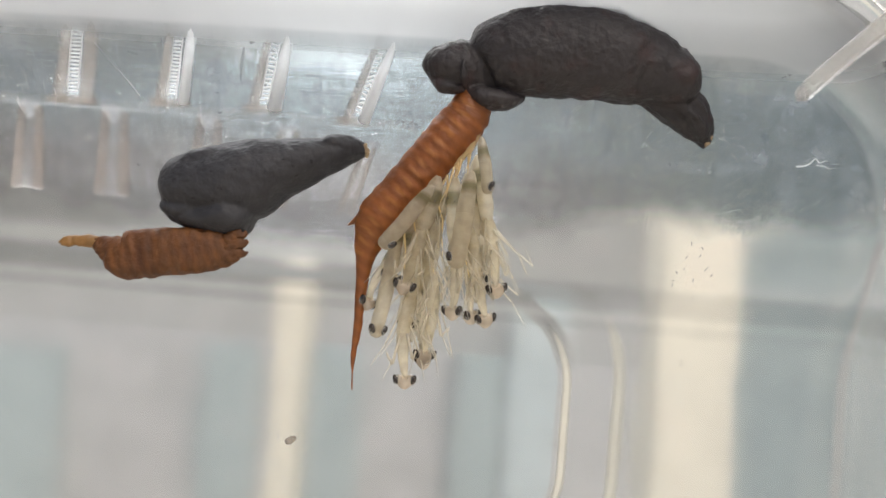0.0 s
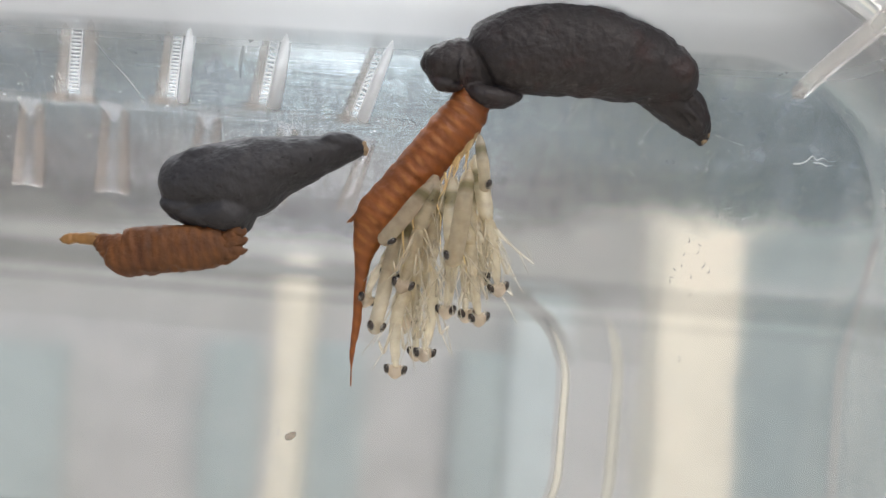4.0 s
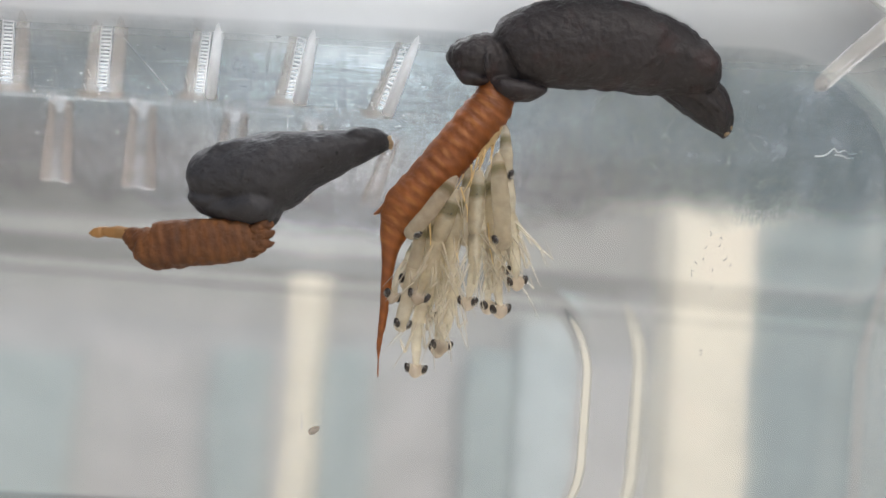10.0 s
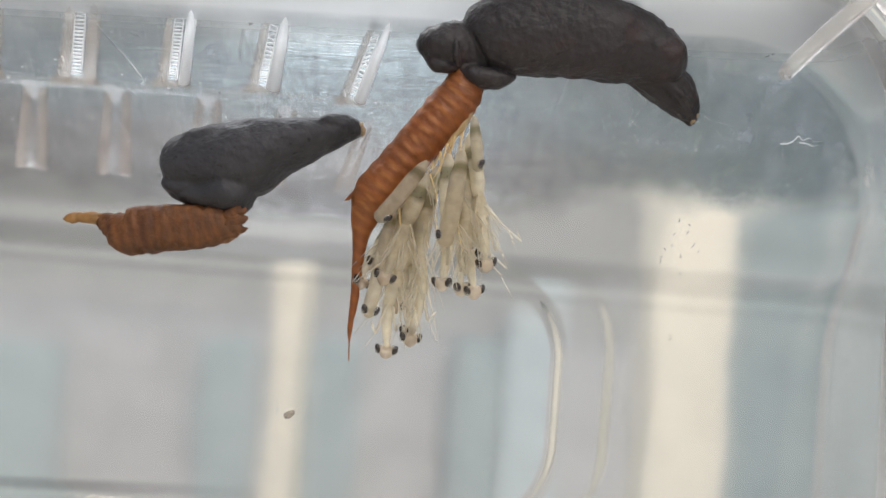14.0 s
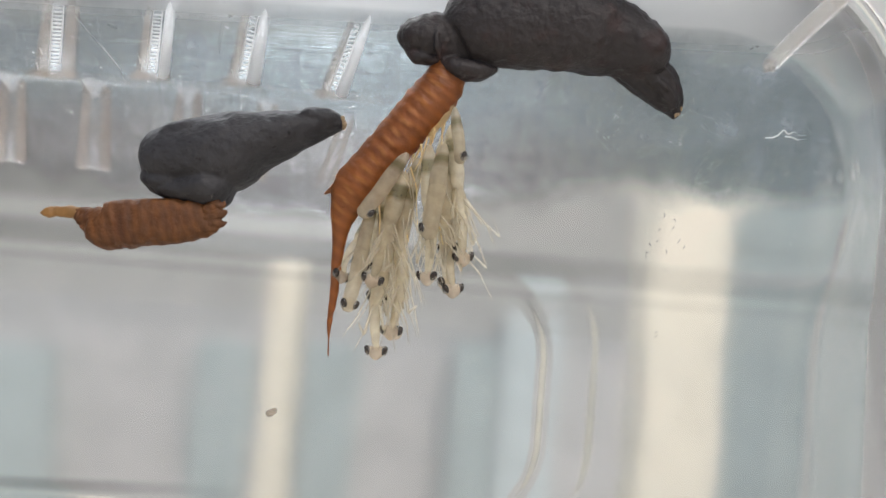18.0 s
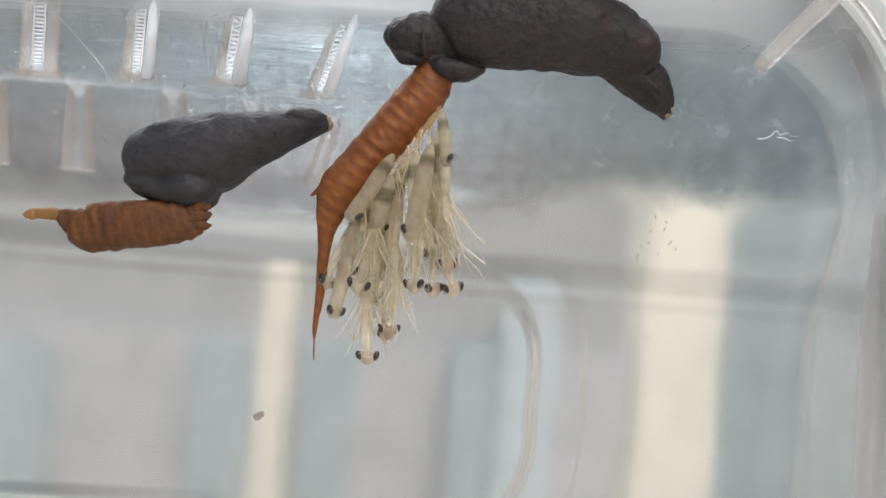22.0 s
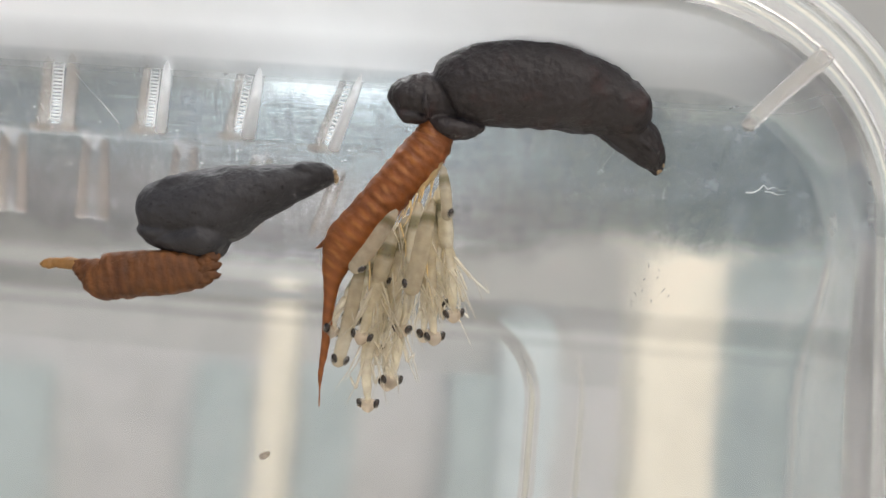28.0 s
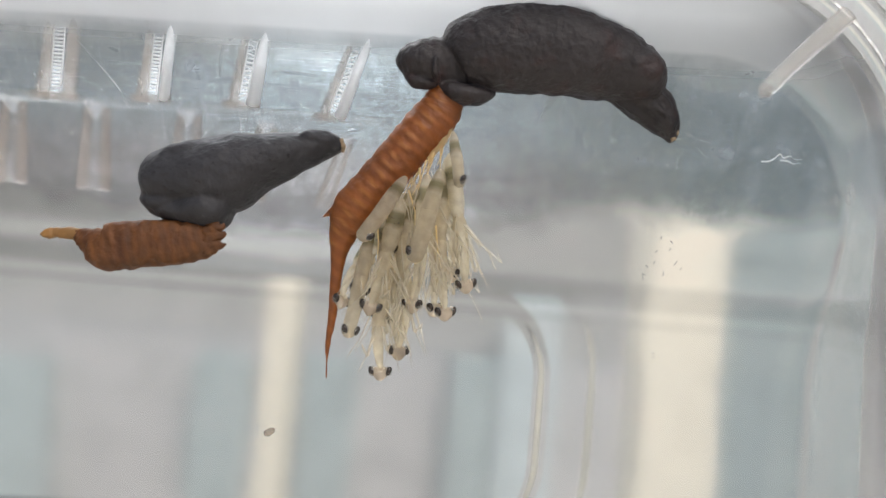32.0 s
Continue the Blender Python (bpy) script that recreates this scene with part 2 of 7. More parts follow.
def gutted(m, z0, z1):
    """Olive gut that shows through the skin in a ragged band below the point of hanging."""
    n, l = m.node_tree.nodes, m.node_tree.links
    tc, sep, nz, z = n.new("ShaderNodeTexCoord"), n.new("ShaderNodeSeparateXYZ"), n.new("ShaderNodeTexNoise"), n.new("ShaderNodeMath")
    nz.inputs["Scale"].default_value, nz.inputs["Detail"].default_value = 900, 3
    z.operation, z.inputs[1].default_value = "MULTIPLY_ADD", 0.0007
    l.new(tc.outputs["Object"], sep.inputs[0])
    l.new(tc.outputs["Object"], nz.inputs["Vector"])
    l.new(nz.outputs[0], z.inputs[0])
    l.new(sep.outputs["Z"], z.inputs[2])
    above, below, band = n.new("ShaderNodeMapRange"), n.new("ShaderNodeMapRange"), n.new("ShaderNodeMath")
    for node, a, b in ((above, z0 + 0.0002, z0 - 0.0002), (below, z1 - 0.0003, z1 + 0.0002)):
        node.inputs["From Min"].default_value, node.inputs["From Max"].default_value = a, b
        l.new(z.outputs[0], node.inputs[0])
    band.operation = "MULTIPLY"
    l.new(above.outputs[0], band.inputs[0])
    l.new(below.outputs[0], band.inputs[1])
    some = n.new("ShaderNodeMath")
    some.operation, some.inputs[1].default_value = "MULTIPLY", 0.8
    l.new(band.outputs[0], some.inputs[0])
    p, tr = n["Principled BSDF"], [k for k in n if k.type == "BSDF_TRANSLUCENT"][0]
    for node, socket, olive in ((p, "Base Color", (0.15, 0.135, 0.06, 1)), (tr, "Color", (0.32, 0.285, 0.13, 1))):
        mix = n.new("ShaderNodeMix")
        mix.data_type = "RGBA"
        mix.inputs["A"].default_value, mix.inputs["B"].default_value = node.inputs[socket].default_value, olive
        if node.inputs[socket].links:
            l.new(node.inputs[socket].links[0].from_socket, mix.inputs["A"])
        l.new(some.outputs[0], mix.inputs["Factor"])
        l.new(mix.outputs["Result"], node.inputs[socket])
    return m


gutted(BODY, -0.0006, -0.0017)
gutted(SLEEVE, -0.0004, -0.0011)
LIMB = clear(see_through(plastic("nymph_limb", (0.74, 0.69, 0.57), 0.15, 0.55, 0.1, 1500), 0.35, (0.88, 0.82, 0.68)), 0.28)
HEAD = cloudy(see_through(plastic("nymph_head", (0.62, 0.53, 0.42), 0.16, 0.45, 0.2, 2000), 0.4, (0.78, 0.68, 0.54)), 0.05, 0.25)
EYE = mat("dark_eye", (0.02, 0.013, 0.009), 0.25, 0.3, 2000)
EYE_CAP = clear(mat("clear_eye", (0.5, 0.47, 0.4), 0.15, 0.1, 2000), 0.68)
PLASTIC = see_through(plastic("clear_plastic", (0.97, 0.98, 0.98), 0.12), 0.22, (0.93, 0.92, 0.88))
SHELL = plastic("tub_plastic", (0.96, 0.98, 0.98), 0.12, bump=0.05, bump_scale=140)


def scuff(m):
    """Cloudy wear over the leaning part of the tub, ragged at its borders; its tint also carries painted light and
    shade.
    """
    n, l = m.node_tree.nodes, m.node_tree.links
    p = n["Principled BSDF"]
    tc, sep = n.new("ShaderNodeTexCoord"), n.new("ShaderNodeSeparateXYZ")
    l.new(tc.outputs["Object"], sep.inputs[0])
    ragged = n.new("ShaderNodeTexNoise")
    ragged.inputs["Scale"].default_value, ragged.inputs["Detail"].default_value = 160, 6
    l.new(tc.outputs["Object"], ragged.inputs["Vector"])
    z = n.new("ShaderNodeMath")
    z.operation, z.inputs[1].default_value = "MULTIPLY_ADD", 0.006
    l.new(ragged.outputs[0], z.inputs[0])
    l.new(sep.outputs["Z"], z.inputs[2])
    over = []
    for socket, start in ((sep.outputs["X"], 0.0222), (sep.outputs["Z"], 0.062)):
        sub, pos = n.new("ShaderNodeMath"), n.new("ShaderNodeMath")
        sub.operation, sub.inputs[1].default_value = "SUBTRACT", start
        pos.operation, pos.inputs[1].default_value = "MAXIMUM", 0.0
        l.new(socket, sub.inputs[0])
        l.new(sub.outputs[0], pos.inputs[0])
        over.append(pos)
    both_over, size = n.new("ShaderNodeCombineXYZ"), n.new("ShaderNodeVectorMath")
    size.operation = "LENGTH"
    l.new(over[0].outputs[0], both_over.inputs[0])
    l.new(over[1].outputs[0], both_over.inputs[1])
    l.new(both_over.outputs[0], size.inputs[0])
    drop, lowered = n.new("ShaderNodeMapRange"), n.new("ShaderNodeMath")
    drop.inputs["From Min"].default_value, drop.inputs["From Max"].default_value, drop.inputs["To Min"].default_value, drop.inputs["To Max"].default_value = -0.01, 0.018, -0.0026, 0.0019
    far, droop = n.new("ShaderNodeMapRange"), n.new("ShaderNodeMath")
    far.inputs["From Min"].default_value, far.inputs["From Max"].default_value, far.inputs["To Min"].default_value, far.inputs["To Max"].default_value = -0.034, -0.018, 0.0024, 0.0
    l.new(sep.outputs["X"], far.inputs[0])
    lowered.operation = "SUBTRACT"
    l.new(sep.outputs["X"], drop.inputs[0])
    l.new(z.outputs[0], lowered.inputs[0])
    l.new(drop.outputs[0], droop.inputs[0])
    l.new(far.outputs[0], droop.inputs[1])
    l.new(droop.outputs[0], lowered.inputs[1])
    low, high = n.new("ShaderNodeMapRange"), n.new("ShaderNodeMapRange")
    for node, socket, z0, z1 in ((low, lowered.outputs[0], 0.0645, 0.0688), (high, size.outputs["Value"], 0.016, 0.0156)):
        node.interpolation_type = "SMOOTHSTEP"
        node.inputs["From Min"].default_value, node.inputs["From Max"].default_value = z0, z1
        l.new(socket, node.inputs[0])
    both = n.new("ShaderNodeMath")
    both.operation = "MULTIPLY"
    # the wear and its painted tint fade out softly towards the top fold, but end in a crisp arc at the corner
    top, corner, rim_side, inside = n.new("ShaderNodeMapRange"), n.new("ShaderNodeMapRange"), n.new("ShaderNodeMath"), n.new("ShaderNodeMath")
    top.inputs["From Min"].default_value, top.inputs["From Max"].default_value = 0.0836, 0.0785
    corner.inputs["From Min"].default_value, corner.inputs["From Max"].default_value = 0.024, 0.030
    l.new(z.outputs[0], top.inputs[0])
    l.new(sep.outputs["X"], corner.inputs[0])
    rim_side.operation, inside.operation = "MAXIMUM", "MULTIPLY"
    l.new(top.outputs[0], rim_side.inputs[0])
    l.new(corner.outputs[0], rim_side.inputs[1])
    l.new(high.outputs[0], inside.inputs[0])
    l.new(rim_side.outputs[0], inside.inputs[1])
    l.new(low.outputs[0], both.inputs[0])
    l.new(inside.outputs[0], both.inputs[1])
    r = n.new("ShaderNodeMapRange")
    r.inputs["To Min"].default_value, r.inputs["To Max"].default_value = 0.13, 0.25
    l.new(both.outputs[0], r.inputs[0])
    worn, rougher = n.new("ShaderNodeMapRange"), n.new("ShaderNodeMath")
    worn.interpolation_type = "SMOOTHSTEP"
    worn.inputs["From Min"].default_value, worn.inputs["From Max"].default_value, worn.inputs["To Max"].default_value = 0.0735, 0.079, 0.42
    l.new(sep.outputs["Z"], worn.inputs[0])
    rougher.operation = "MAXIMUM"
    l.new(r.outputs[0], rougher.inputs[0])
    l.new(worn.outputs[0], rougher.inputs[1])
    l.new(rougher.outputs[0], p.inputs["Roughness"])
    # the top wall's tint is dimmed towards the corner, against the window's glare
    wall_z, wall_x, wall_dim, dimmed = n.new("ShaderNodeMapRange"), n.new("ShaderNodeMapRange"), n.new("ShaderNodeMath"), n.new("ShaderNodeMix")
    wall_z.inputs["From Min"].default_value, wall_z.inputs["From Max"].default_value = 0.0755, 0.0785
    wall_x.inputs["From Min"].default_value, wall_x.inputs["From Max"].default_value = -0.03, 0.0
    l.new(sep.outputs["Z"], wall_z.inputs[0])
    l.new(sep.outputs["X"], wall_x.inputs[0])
    wall_dim.operation = "MULTIPLY"
    l.new(wall_z.outputs[0], wall_dim.inputs[0])
    l.new(wall_x.outputs[0], wall_dim.inputs[1])
    dimmed.data_type, dimmed.blend_type = "RGBA", "MULTIPLY"
    dimmed.inputs["B"].default_value = (0.8, 0.8, 0.8, 1)
    l.new(wall_dim.outputs[0], dimmed.inputs["Factor"])
    l.new(p.inputs["Base Color"].links[0].from_socket, dimmed.inputs["A"])
    old = dimmed.outputs["Result"]
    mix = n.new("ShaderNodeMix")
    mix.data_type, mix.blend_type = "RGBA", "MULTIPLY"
    # reflected tones put into the tint: bluish, deepest towards the corner, but neutral grey on the lower stretch to
    # the other side
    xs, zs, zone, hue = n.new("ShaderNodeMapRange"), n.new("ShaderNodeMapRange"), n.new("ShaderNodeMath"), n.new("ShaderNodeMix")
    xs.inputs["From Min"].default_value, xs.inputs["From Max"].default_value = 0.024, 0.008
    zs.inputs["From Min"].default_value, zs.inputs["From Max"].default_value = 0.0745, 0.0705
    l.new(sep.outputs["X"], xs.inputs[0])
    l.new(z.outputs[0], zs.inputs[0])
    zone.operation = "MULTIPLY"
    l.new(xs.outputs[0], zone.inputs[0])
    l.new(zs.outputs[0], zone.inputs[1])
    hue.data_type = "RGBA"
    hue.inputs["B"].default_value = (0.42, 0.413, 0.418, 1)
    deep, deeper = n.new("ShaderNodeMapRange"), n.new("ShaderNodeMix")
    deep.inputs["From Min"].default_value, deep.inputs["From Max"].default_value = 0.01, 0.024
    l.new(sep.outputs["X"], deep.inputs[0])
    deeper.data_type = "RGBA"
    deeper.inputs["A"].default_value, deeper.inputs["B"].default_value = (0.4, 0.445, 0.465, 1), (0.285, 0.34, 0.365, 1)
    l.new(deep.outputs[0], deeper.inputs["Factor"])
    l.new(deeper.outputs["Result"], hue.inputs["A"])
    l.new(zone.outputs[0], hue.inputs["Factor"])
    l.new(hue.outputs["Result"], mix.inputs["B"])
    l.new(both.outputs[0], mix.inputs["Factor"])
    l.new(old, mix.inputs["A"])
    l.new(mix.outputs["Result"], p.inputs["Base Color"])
    # hair-fine brushed lines in both directions
    lines = []
    for stretch in ((70, 70, 1900), (1900, 70, 70)):
        mp, t = n.new("ShaderNodeMapping"), n.new("ShaderNodeTexNoise")
        mp.inputs["Scale"].default_value = stretch
        t.inputs["Scale"].default_value, t.inputs["Detail"].default_value = 4, 4
        l.new(tc.outputs["Object"], mp.inputs[0])
        l.new(mp.outputs[0], t.inputs["Vector"])
        lines.append(t)
    add, amt, bump = n.new("ShaderNodeMath"), n.new("ShaderNodeMath"), n.new("ShaderNodeBump")
    l.new(lines[0].outputs[0], add.inputs[0])
    l.new(lines[1].outputs[0], add.inputs[1])
    calm, fewer = n.new("ShaderNodeMapRange"), n.new("ShaderNodeMath")
    calm.inputs["From Min"].default_value, calm.inputs["From Max"].default_value, calm.inputs["To Min"].default_value, calm.inputs["To Max"].default_value = 0.0725, 0.0765, 1.0, 0.1
    l.new(sep.outputs["Z"], calm.inputs[0])
    fewer.operation = "MULTIPLY"
    l.new(add.outputs[0], fewer.inputs[0])
    l.new(calm.outputs[0], fewer.inputs[1])
    amt.operation = "MULTIPLY"
    l.new(fewer.outputs[0], amt.inputs[0])
    l.new(both.outputs[0], amt.inputs[1])
    bump.inputs["Strength"].default_value, bump.inputs["Distance"].default_value = 0.45, 0.0002
    l.new(amt.outputs[0], bump.inputs["Height"])
    l.new(p.inputs["Normal"].links[0].from_socket, bump.inputs["Normal"])
    l.new(bump.outputs[0], p.inputs["Normal"])
    # scuffs scatter light: clouds, and strokes in two directions
    parts = []
    for scale, turn, stretch, lo, hi, k in ((90, 0, (1, 1, 1), 0.35, 0.75, 0.25), (700, 35, (1, 1, 0.1), 0.48, 0.72, 0.55), (1000, -25, (0.1, 1, 1), 0.5, 0.74, 0.45), (300, 65, (1, 1, 0.06), 0.54, 0.7, 0.4)):
        mp, t, r2 = n.new("ShaderNodeMapping"), n.new("ShaderNodeTexNoise"), n.new("ShaderNodeMapRange")
        mp.inputs["Rotation"].default_value, mp.inputs["Scale"].default_value = (0, radians(turn), 0), stretch
        t.inputs["Scale"].default_value, t.inputs["Detail"].default_value, t.inputs["Roughness"].default_value = scale, 5, 0.6
        r2.inputs["From Min"].default_value, r2.inputs["From Max"].default_value, r2.inputs["To Max"].default_value = lo, hi, k
        l.new(tc.outputs["Object"], mp.inputs[0])
        l.new(mp.outputs[0], t.inputs["Vector"])
        l.new(t.outputs[0], r2.inputs[0])
        parts.append(r2)
    total = parts[0].outputs[0]
    for r2 in parts[1:]:
        plus = n.new("ShaderNodeMath")
        l.new(total, plus.inputs[0])
        l.new(r2.outputs[0], plus.inputs[1])
        total = plus.outputs[0]
    share = n.new("ShaderNodeMath")
    share.operation, share.use_clamp = "MULTIPLY", True
    l.new(total, share.inputs[0])
    l.new(both.outputs[0], share.inputs[1])
    scaled, wallish, cut = n.new("ShaderNodeMath"), n.new("ShaderNodeMapRange"), n.new("ShaderNodeMath")
    scaled.operation, scaled.inputs[1].default_value = "MULTIPLY", 0.52
    l.new(share.outputs[0], scaled.inputs[0])
    wallish.inputs["From Min"].default_value, wallish.inputs["From Max"].default_value = -0.003, -0.008
    wallish.inputs["To Min"].default_value, wallish.inputs["To Max"].default_value = 0.03, 0.25
    l.new(sep.outputs["Y"], wallish.inputs[0])
    cut.operation = "MAXIMUM"
    l.new(scaled.outputs[0], cut.inputs[0])
    past, edge, veil = n.new("ShaderNodeMath"), n.new("ShaderNodeMath"), n.new("ShaderNodeMath")
    past.operation, past.inputs[0].default_value = "SUBTRACT", 1.0
    l.new(high.outputs[0], past.inputs[1])
    edge.operation = "MULTIPLY"
    l.new(past.outputs[0], edge.inputs[0])
    l.new(corner.outputs[0], edge.inputs[1])
    veil.operation, veil.inputs[1].default_value = "MULTIPLY_ADD", 0.16
    l.new(edge.outputs[0], veil.inputs[0])
    l.new(wallish.outputs[0], veil.inputs[2])
    l.new(veil.outputs[0], cut.inputs[1])
    # shade at the back's folds, put into the tint as soft grey bands; the lowest one fades out to one side
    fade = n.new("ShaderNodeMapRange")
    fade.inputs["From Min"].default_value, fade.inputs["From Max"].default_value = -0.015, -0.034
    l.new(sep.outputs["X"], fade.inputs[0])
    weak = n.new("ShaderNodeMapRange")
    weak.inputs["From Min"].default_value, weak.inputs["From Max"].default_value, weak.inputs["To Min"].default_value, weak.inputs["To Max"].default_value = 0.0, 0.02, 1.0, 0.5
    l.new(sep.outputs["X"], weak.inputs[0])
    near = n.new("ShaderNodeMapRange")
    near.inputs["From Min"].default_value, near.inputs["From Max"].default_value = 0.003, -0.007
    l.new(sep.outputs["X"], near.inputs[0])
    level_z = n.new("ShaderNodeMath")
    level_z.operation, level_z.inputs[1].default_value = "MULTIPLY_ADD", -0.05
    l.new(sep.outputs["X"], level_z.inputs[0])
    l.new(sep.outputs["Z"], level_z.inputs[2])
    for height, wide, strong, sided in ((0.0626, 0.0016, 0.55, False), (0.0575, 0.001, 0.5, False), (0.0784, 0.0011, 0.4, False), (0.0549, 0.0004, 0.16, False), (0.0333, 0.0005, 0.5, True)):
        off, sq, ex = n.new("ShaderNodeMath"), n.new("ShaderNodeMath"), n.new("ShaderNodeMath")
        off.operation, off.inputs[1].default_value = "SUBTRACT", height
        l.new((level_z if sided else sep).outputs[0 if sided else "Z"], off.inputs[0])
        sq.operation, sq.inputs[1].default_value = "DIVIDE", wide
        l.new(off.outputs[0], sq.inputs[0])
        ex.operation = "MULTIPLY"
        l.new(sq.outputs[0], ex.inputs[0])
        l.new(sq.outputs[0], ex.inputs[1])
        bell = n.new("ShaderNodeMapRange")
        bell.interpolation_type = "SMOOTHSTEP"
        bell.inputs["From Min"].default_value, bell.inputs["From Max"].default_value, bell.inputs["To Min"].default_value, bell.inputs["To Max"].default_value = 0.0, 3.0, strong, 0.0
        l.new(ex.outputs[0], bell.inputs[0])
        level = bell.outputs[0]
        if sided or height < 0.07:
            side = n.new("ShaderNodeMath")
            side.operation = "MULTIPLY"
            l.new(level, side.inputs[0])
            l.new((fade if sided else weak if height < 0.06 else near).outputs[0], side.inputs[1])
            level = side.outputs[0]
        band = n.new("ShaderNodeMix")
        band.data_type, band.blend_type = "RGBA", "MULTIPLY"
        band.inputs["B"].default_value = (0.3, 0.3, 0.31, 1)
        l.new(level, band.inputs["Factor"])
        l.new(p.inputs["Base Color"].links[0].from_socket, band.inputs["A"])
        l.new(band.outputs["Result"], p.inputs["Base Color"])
    dif, tra, half, mixed = n.new("ShaderNodeBsdfDiffuse"), n.new("ShaderNodeBsdfTranslucent"), n.new("ShaderNodeMixShader"), n.new("ShaderNodeMixShader")
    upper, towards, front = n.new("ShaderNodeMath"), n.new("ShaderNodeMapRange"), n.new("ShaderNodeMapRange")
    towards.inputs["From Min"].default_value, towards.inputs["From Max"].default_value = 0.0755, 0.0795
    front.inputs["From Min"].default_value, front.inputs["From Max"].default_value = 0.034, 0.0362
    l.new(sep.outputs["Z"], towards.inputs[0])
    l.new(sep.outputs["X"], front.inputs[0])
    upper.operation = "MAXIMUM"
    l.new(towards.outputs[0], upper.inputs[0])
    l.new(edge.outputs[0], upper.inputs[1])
    # rim and top wall brightness is put into separate scatter colours
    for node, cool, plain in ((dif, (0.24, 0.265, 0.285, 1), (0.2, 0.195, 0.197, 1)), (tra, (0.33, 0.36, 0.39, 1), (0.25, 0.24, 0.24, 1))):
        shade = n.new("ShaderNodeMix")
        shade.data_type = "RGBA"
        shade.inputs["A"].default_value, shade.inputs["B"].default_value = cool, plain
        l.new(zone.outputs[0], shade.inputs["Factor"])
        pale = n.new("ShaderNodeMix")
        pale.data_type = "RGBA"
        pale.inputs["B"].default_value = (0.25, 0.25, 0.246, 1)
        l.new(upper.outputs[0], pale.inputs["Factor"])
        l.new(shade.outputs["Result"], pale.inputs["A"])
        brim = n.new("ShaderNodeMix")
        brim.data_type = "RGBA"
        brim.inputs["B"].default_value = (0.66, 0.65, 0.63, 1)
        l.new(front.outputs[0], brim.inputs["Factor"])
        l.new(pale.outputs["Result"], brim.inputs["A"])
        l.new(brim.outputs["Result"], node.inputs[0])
    half.inputs[0].default_value = 0.6
    l.new(dif.outputs[0], half.inputs[1])
    l.new(tra.outputs[0], half.inputs[2])
    l.new(cut.outputs[0], mixed.inputs[0])
    l.new(p.outputs[0], mixed.inputs[1])
    l.new(half.outputs[0], mixed.inputs[2])
    l.new(mixed.outputs[0], n["Material Output"].inputs[0])
    return m


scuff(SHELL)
RIB = clear(see_through(plastic("rib_plastic", (0.72, 0.69, 0.65), 0.2, 0.6), 0.25, (0.76, 0.74, 0.7)), 0.52)
GLASSY = fade_up(clear(plastic("slot_plastic", (0.9, 0.89, 0.88), 0.25, 0.8), 0.72), 0.0765, 0.079)
FROST = clear(plastic("frosted_plastic", (0.93, 0.92, 0.91), 0.3, 0.6), 0.86)
GRID = clear(see_through(mat("white_moulded_grid", (0.85, 0.85, 0.85), 0.4, 0.1, 900), 0.5, (0.9, 0.9, 0.9)), 0.52)
CAP = clear(see_through(plastic("milky_plastic", (0.93, 0.93, 0.92), 0.2, 0.6), 0.8, (0.97, 0.97, 0.97)), 0.8)
# white that carries the window's glint on some slot walls
GLINT = fade_up(clear(see_through(mat("window_glint_white", (0.9, 0.9, 0.9), 0.3, 0.05, 900), 0.7, (0.98, 0.98, 0.98)), 0.1), 0.075, 0.079)
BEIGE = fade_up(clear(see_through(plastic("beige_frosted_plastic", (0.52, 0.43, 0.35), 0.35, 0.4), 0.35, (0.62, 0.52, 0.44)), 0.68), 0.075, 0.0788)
SCRATCH = clear(mat("scratch_white", (0.86, 0.88, 0.89), 0.5, 0.05, 800), 0.36)
FLAKE = clear(mat("glue_flake", (0.7, 0.72, 0.73), 0.5, 0.2, 2000), 0.66)
FAINT = clear(mat("faint_scratch", (0.85, 0.87, 0.89), 0.5, 0.2, 800), 0.48)
CRUMB = mat("dried_putty", (0.3, 0.22, 0.13), 0.7, 0.4, 2500, 0.4, 4000)
SPECK = clear(mat("brown_speck", (0.33, 0.26, 0.2), 0.8, 0.4, 1500), 0.5)
DUST = clear(mat("dust_grey", (0.4, 0.38, 0.35), 0.8, 0.3, 2000), 0.72)
WALLM = mat("pale_wall", (0.37, 0.375, 0.36), 0.8, 0.05, 6, 0.15, 40)
CREAM = mat("cream_paint", (0.79, 0.745, 0.625), 0.5, 0.05, 8, 0.1, 30)
RAIL_BLUE = mat("pale_blue_grey_paint", (0.42, 0.45, 0.45), 0.6, 0.06, 8, 0.1, 30)
RAIL = mat("grey_white_paint", (0.425, 0.43, 0.42), 0.6, 0.05, 8, 0.1, 30)
LIGHT_BLUE = mat("light_blue_grey_paint", (0.305, 0.362, 0.36), 0.6, 0.08, 8, 0.1, 30)
BLUE = mat("blue_grey_paint", (0.4, 0.468, 0.465), 0.6, 0.08, 8, 0.1, 30)
ICE = mat("ice_blue_paint", (0.53, 0.6, 0.605), 0.6, 0.06, 8, 0.1, 30)
PALE = mat("white_paint", (0.5, 0.5, 0.49), 0.6, 0.05, 8, 0.1, 30)
OAK = mat("bleached_oak", (0.6, 0.54, 0.45), 0.5, 0.25, 60, 0.3, 120, (1, 8, 8))
FLOORM = mat("grey_floor", (0.6, 0.58, 0.55), 0.7, 0.12, 12, 0.2, 60)

MM = 0.001


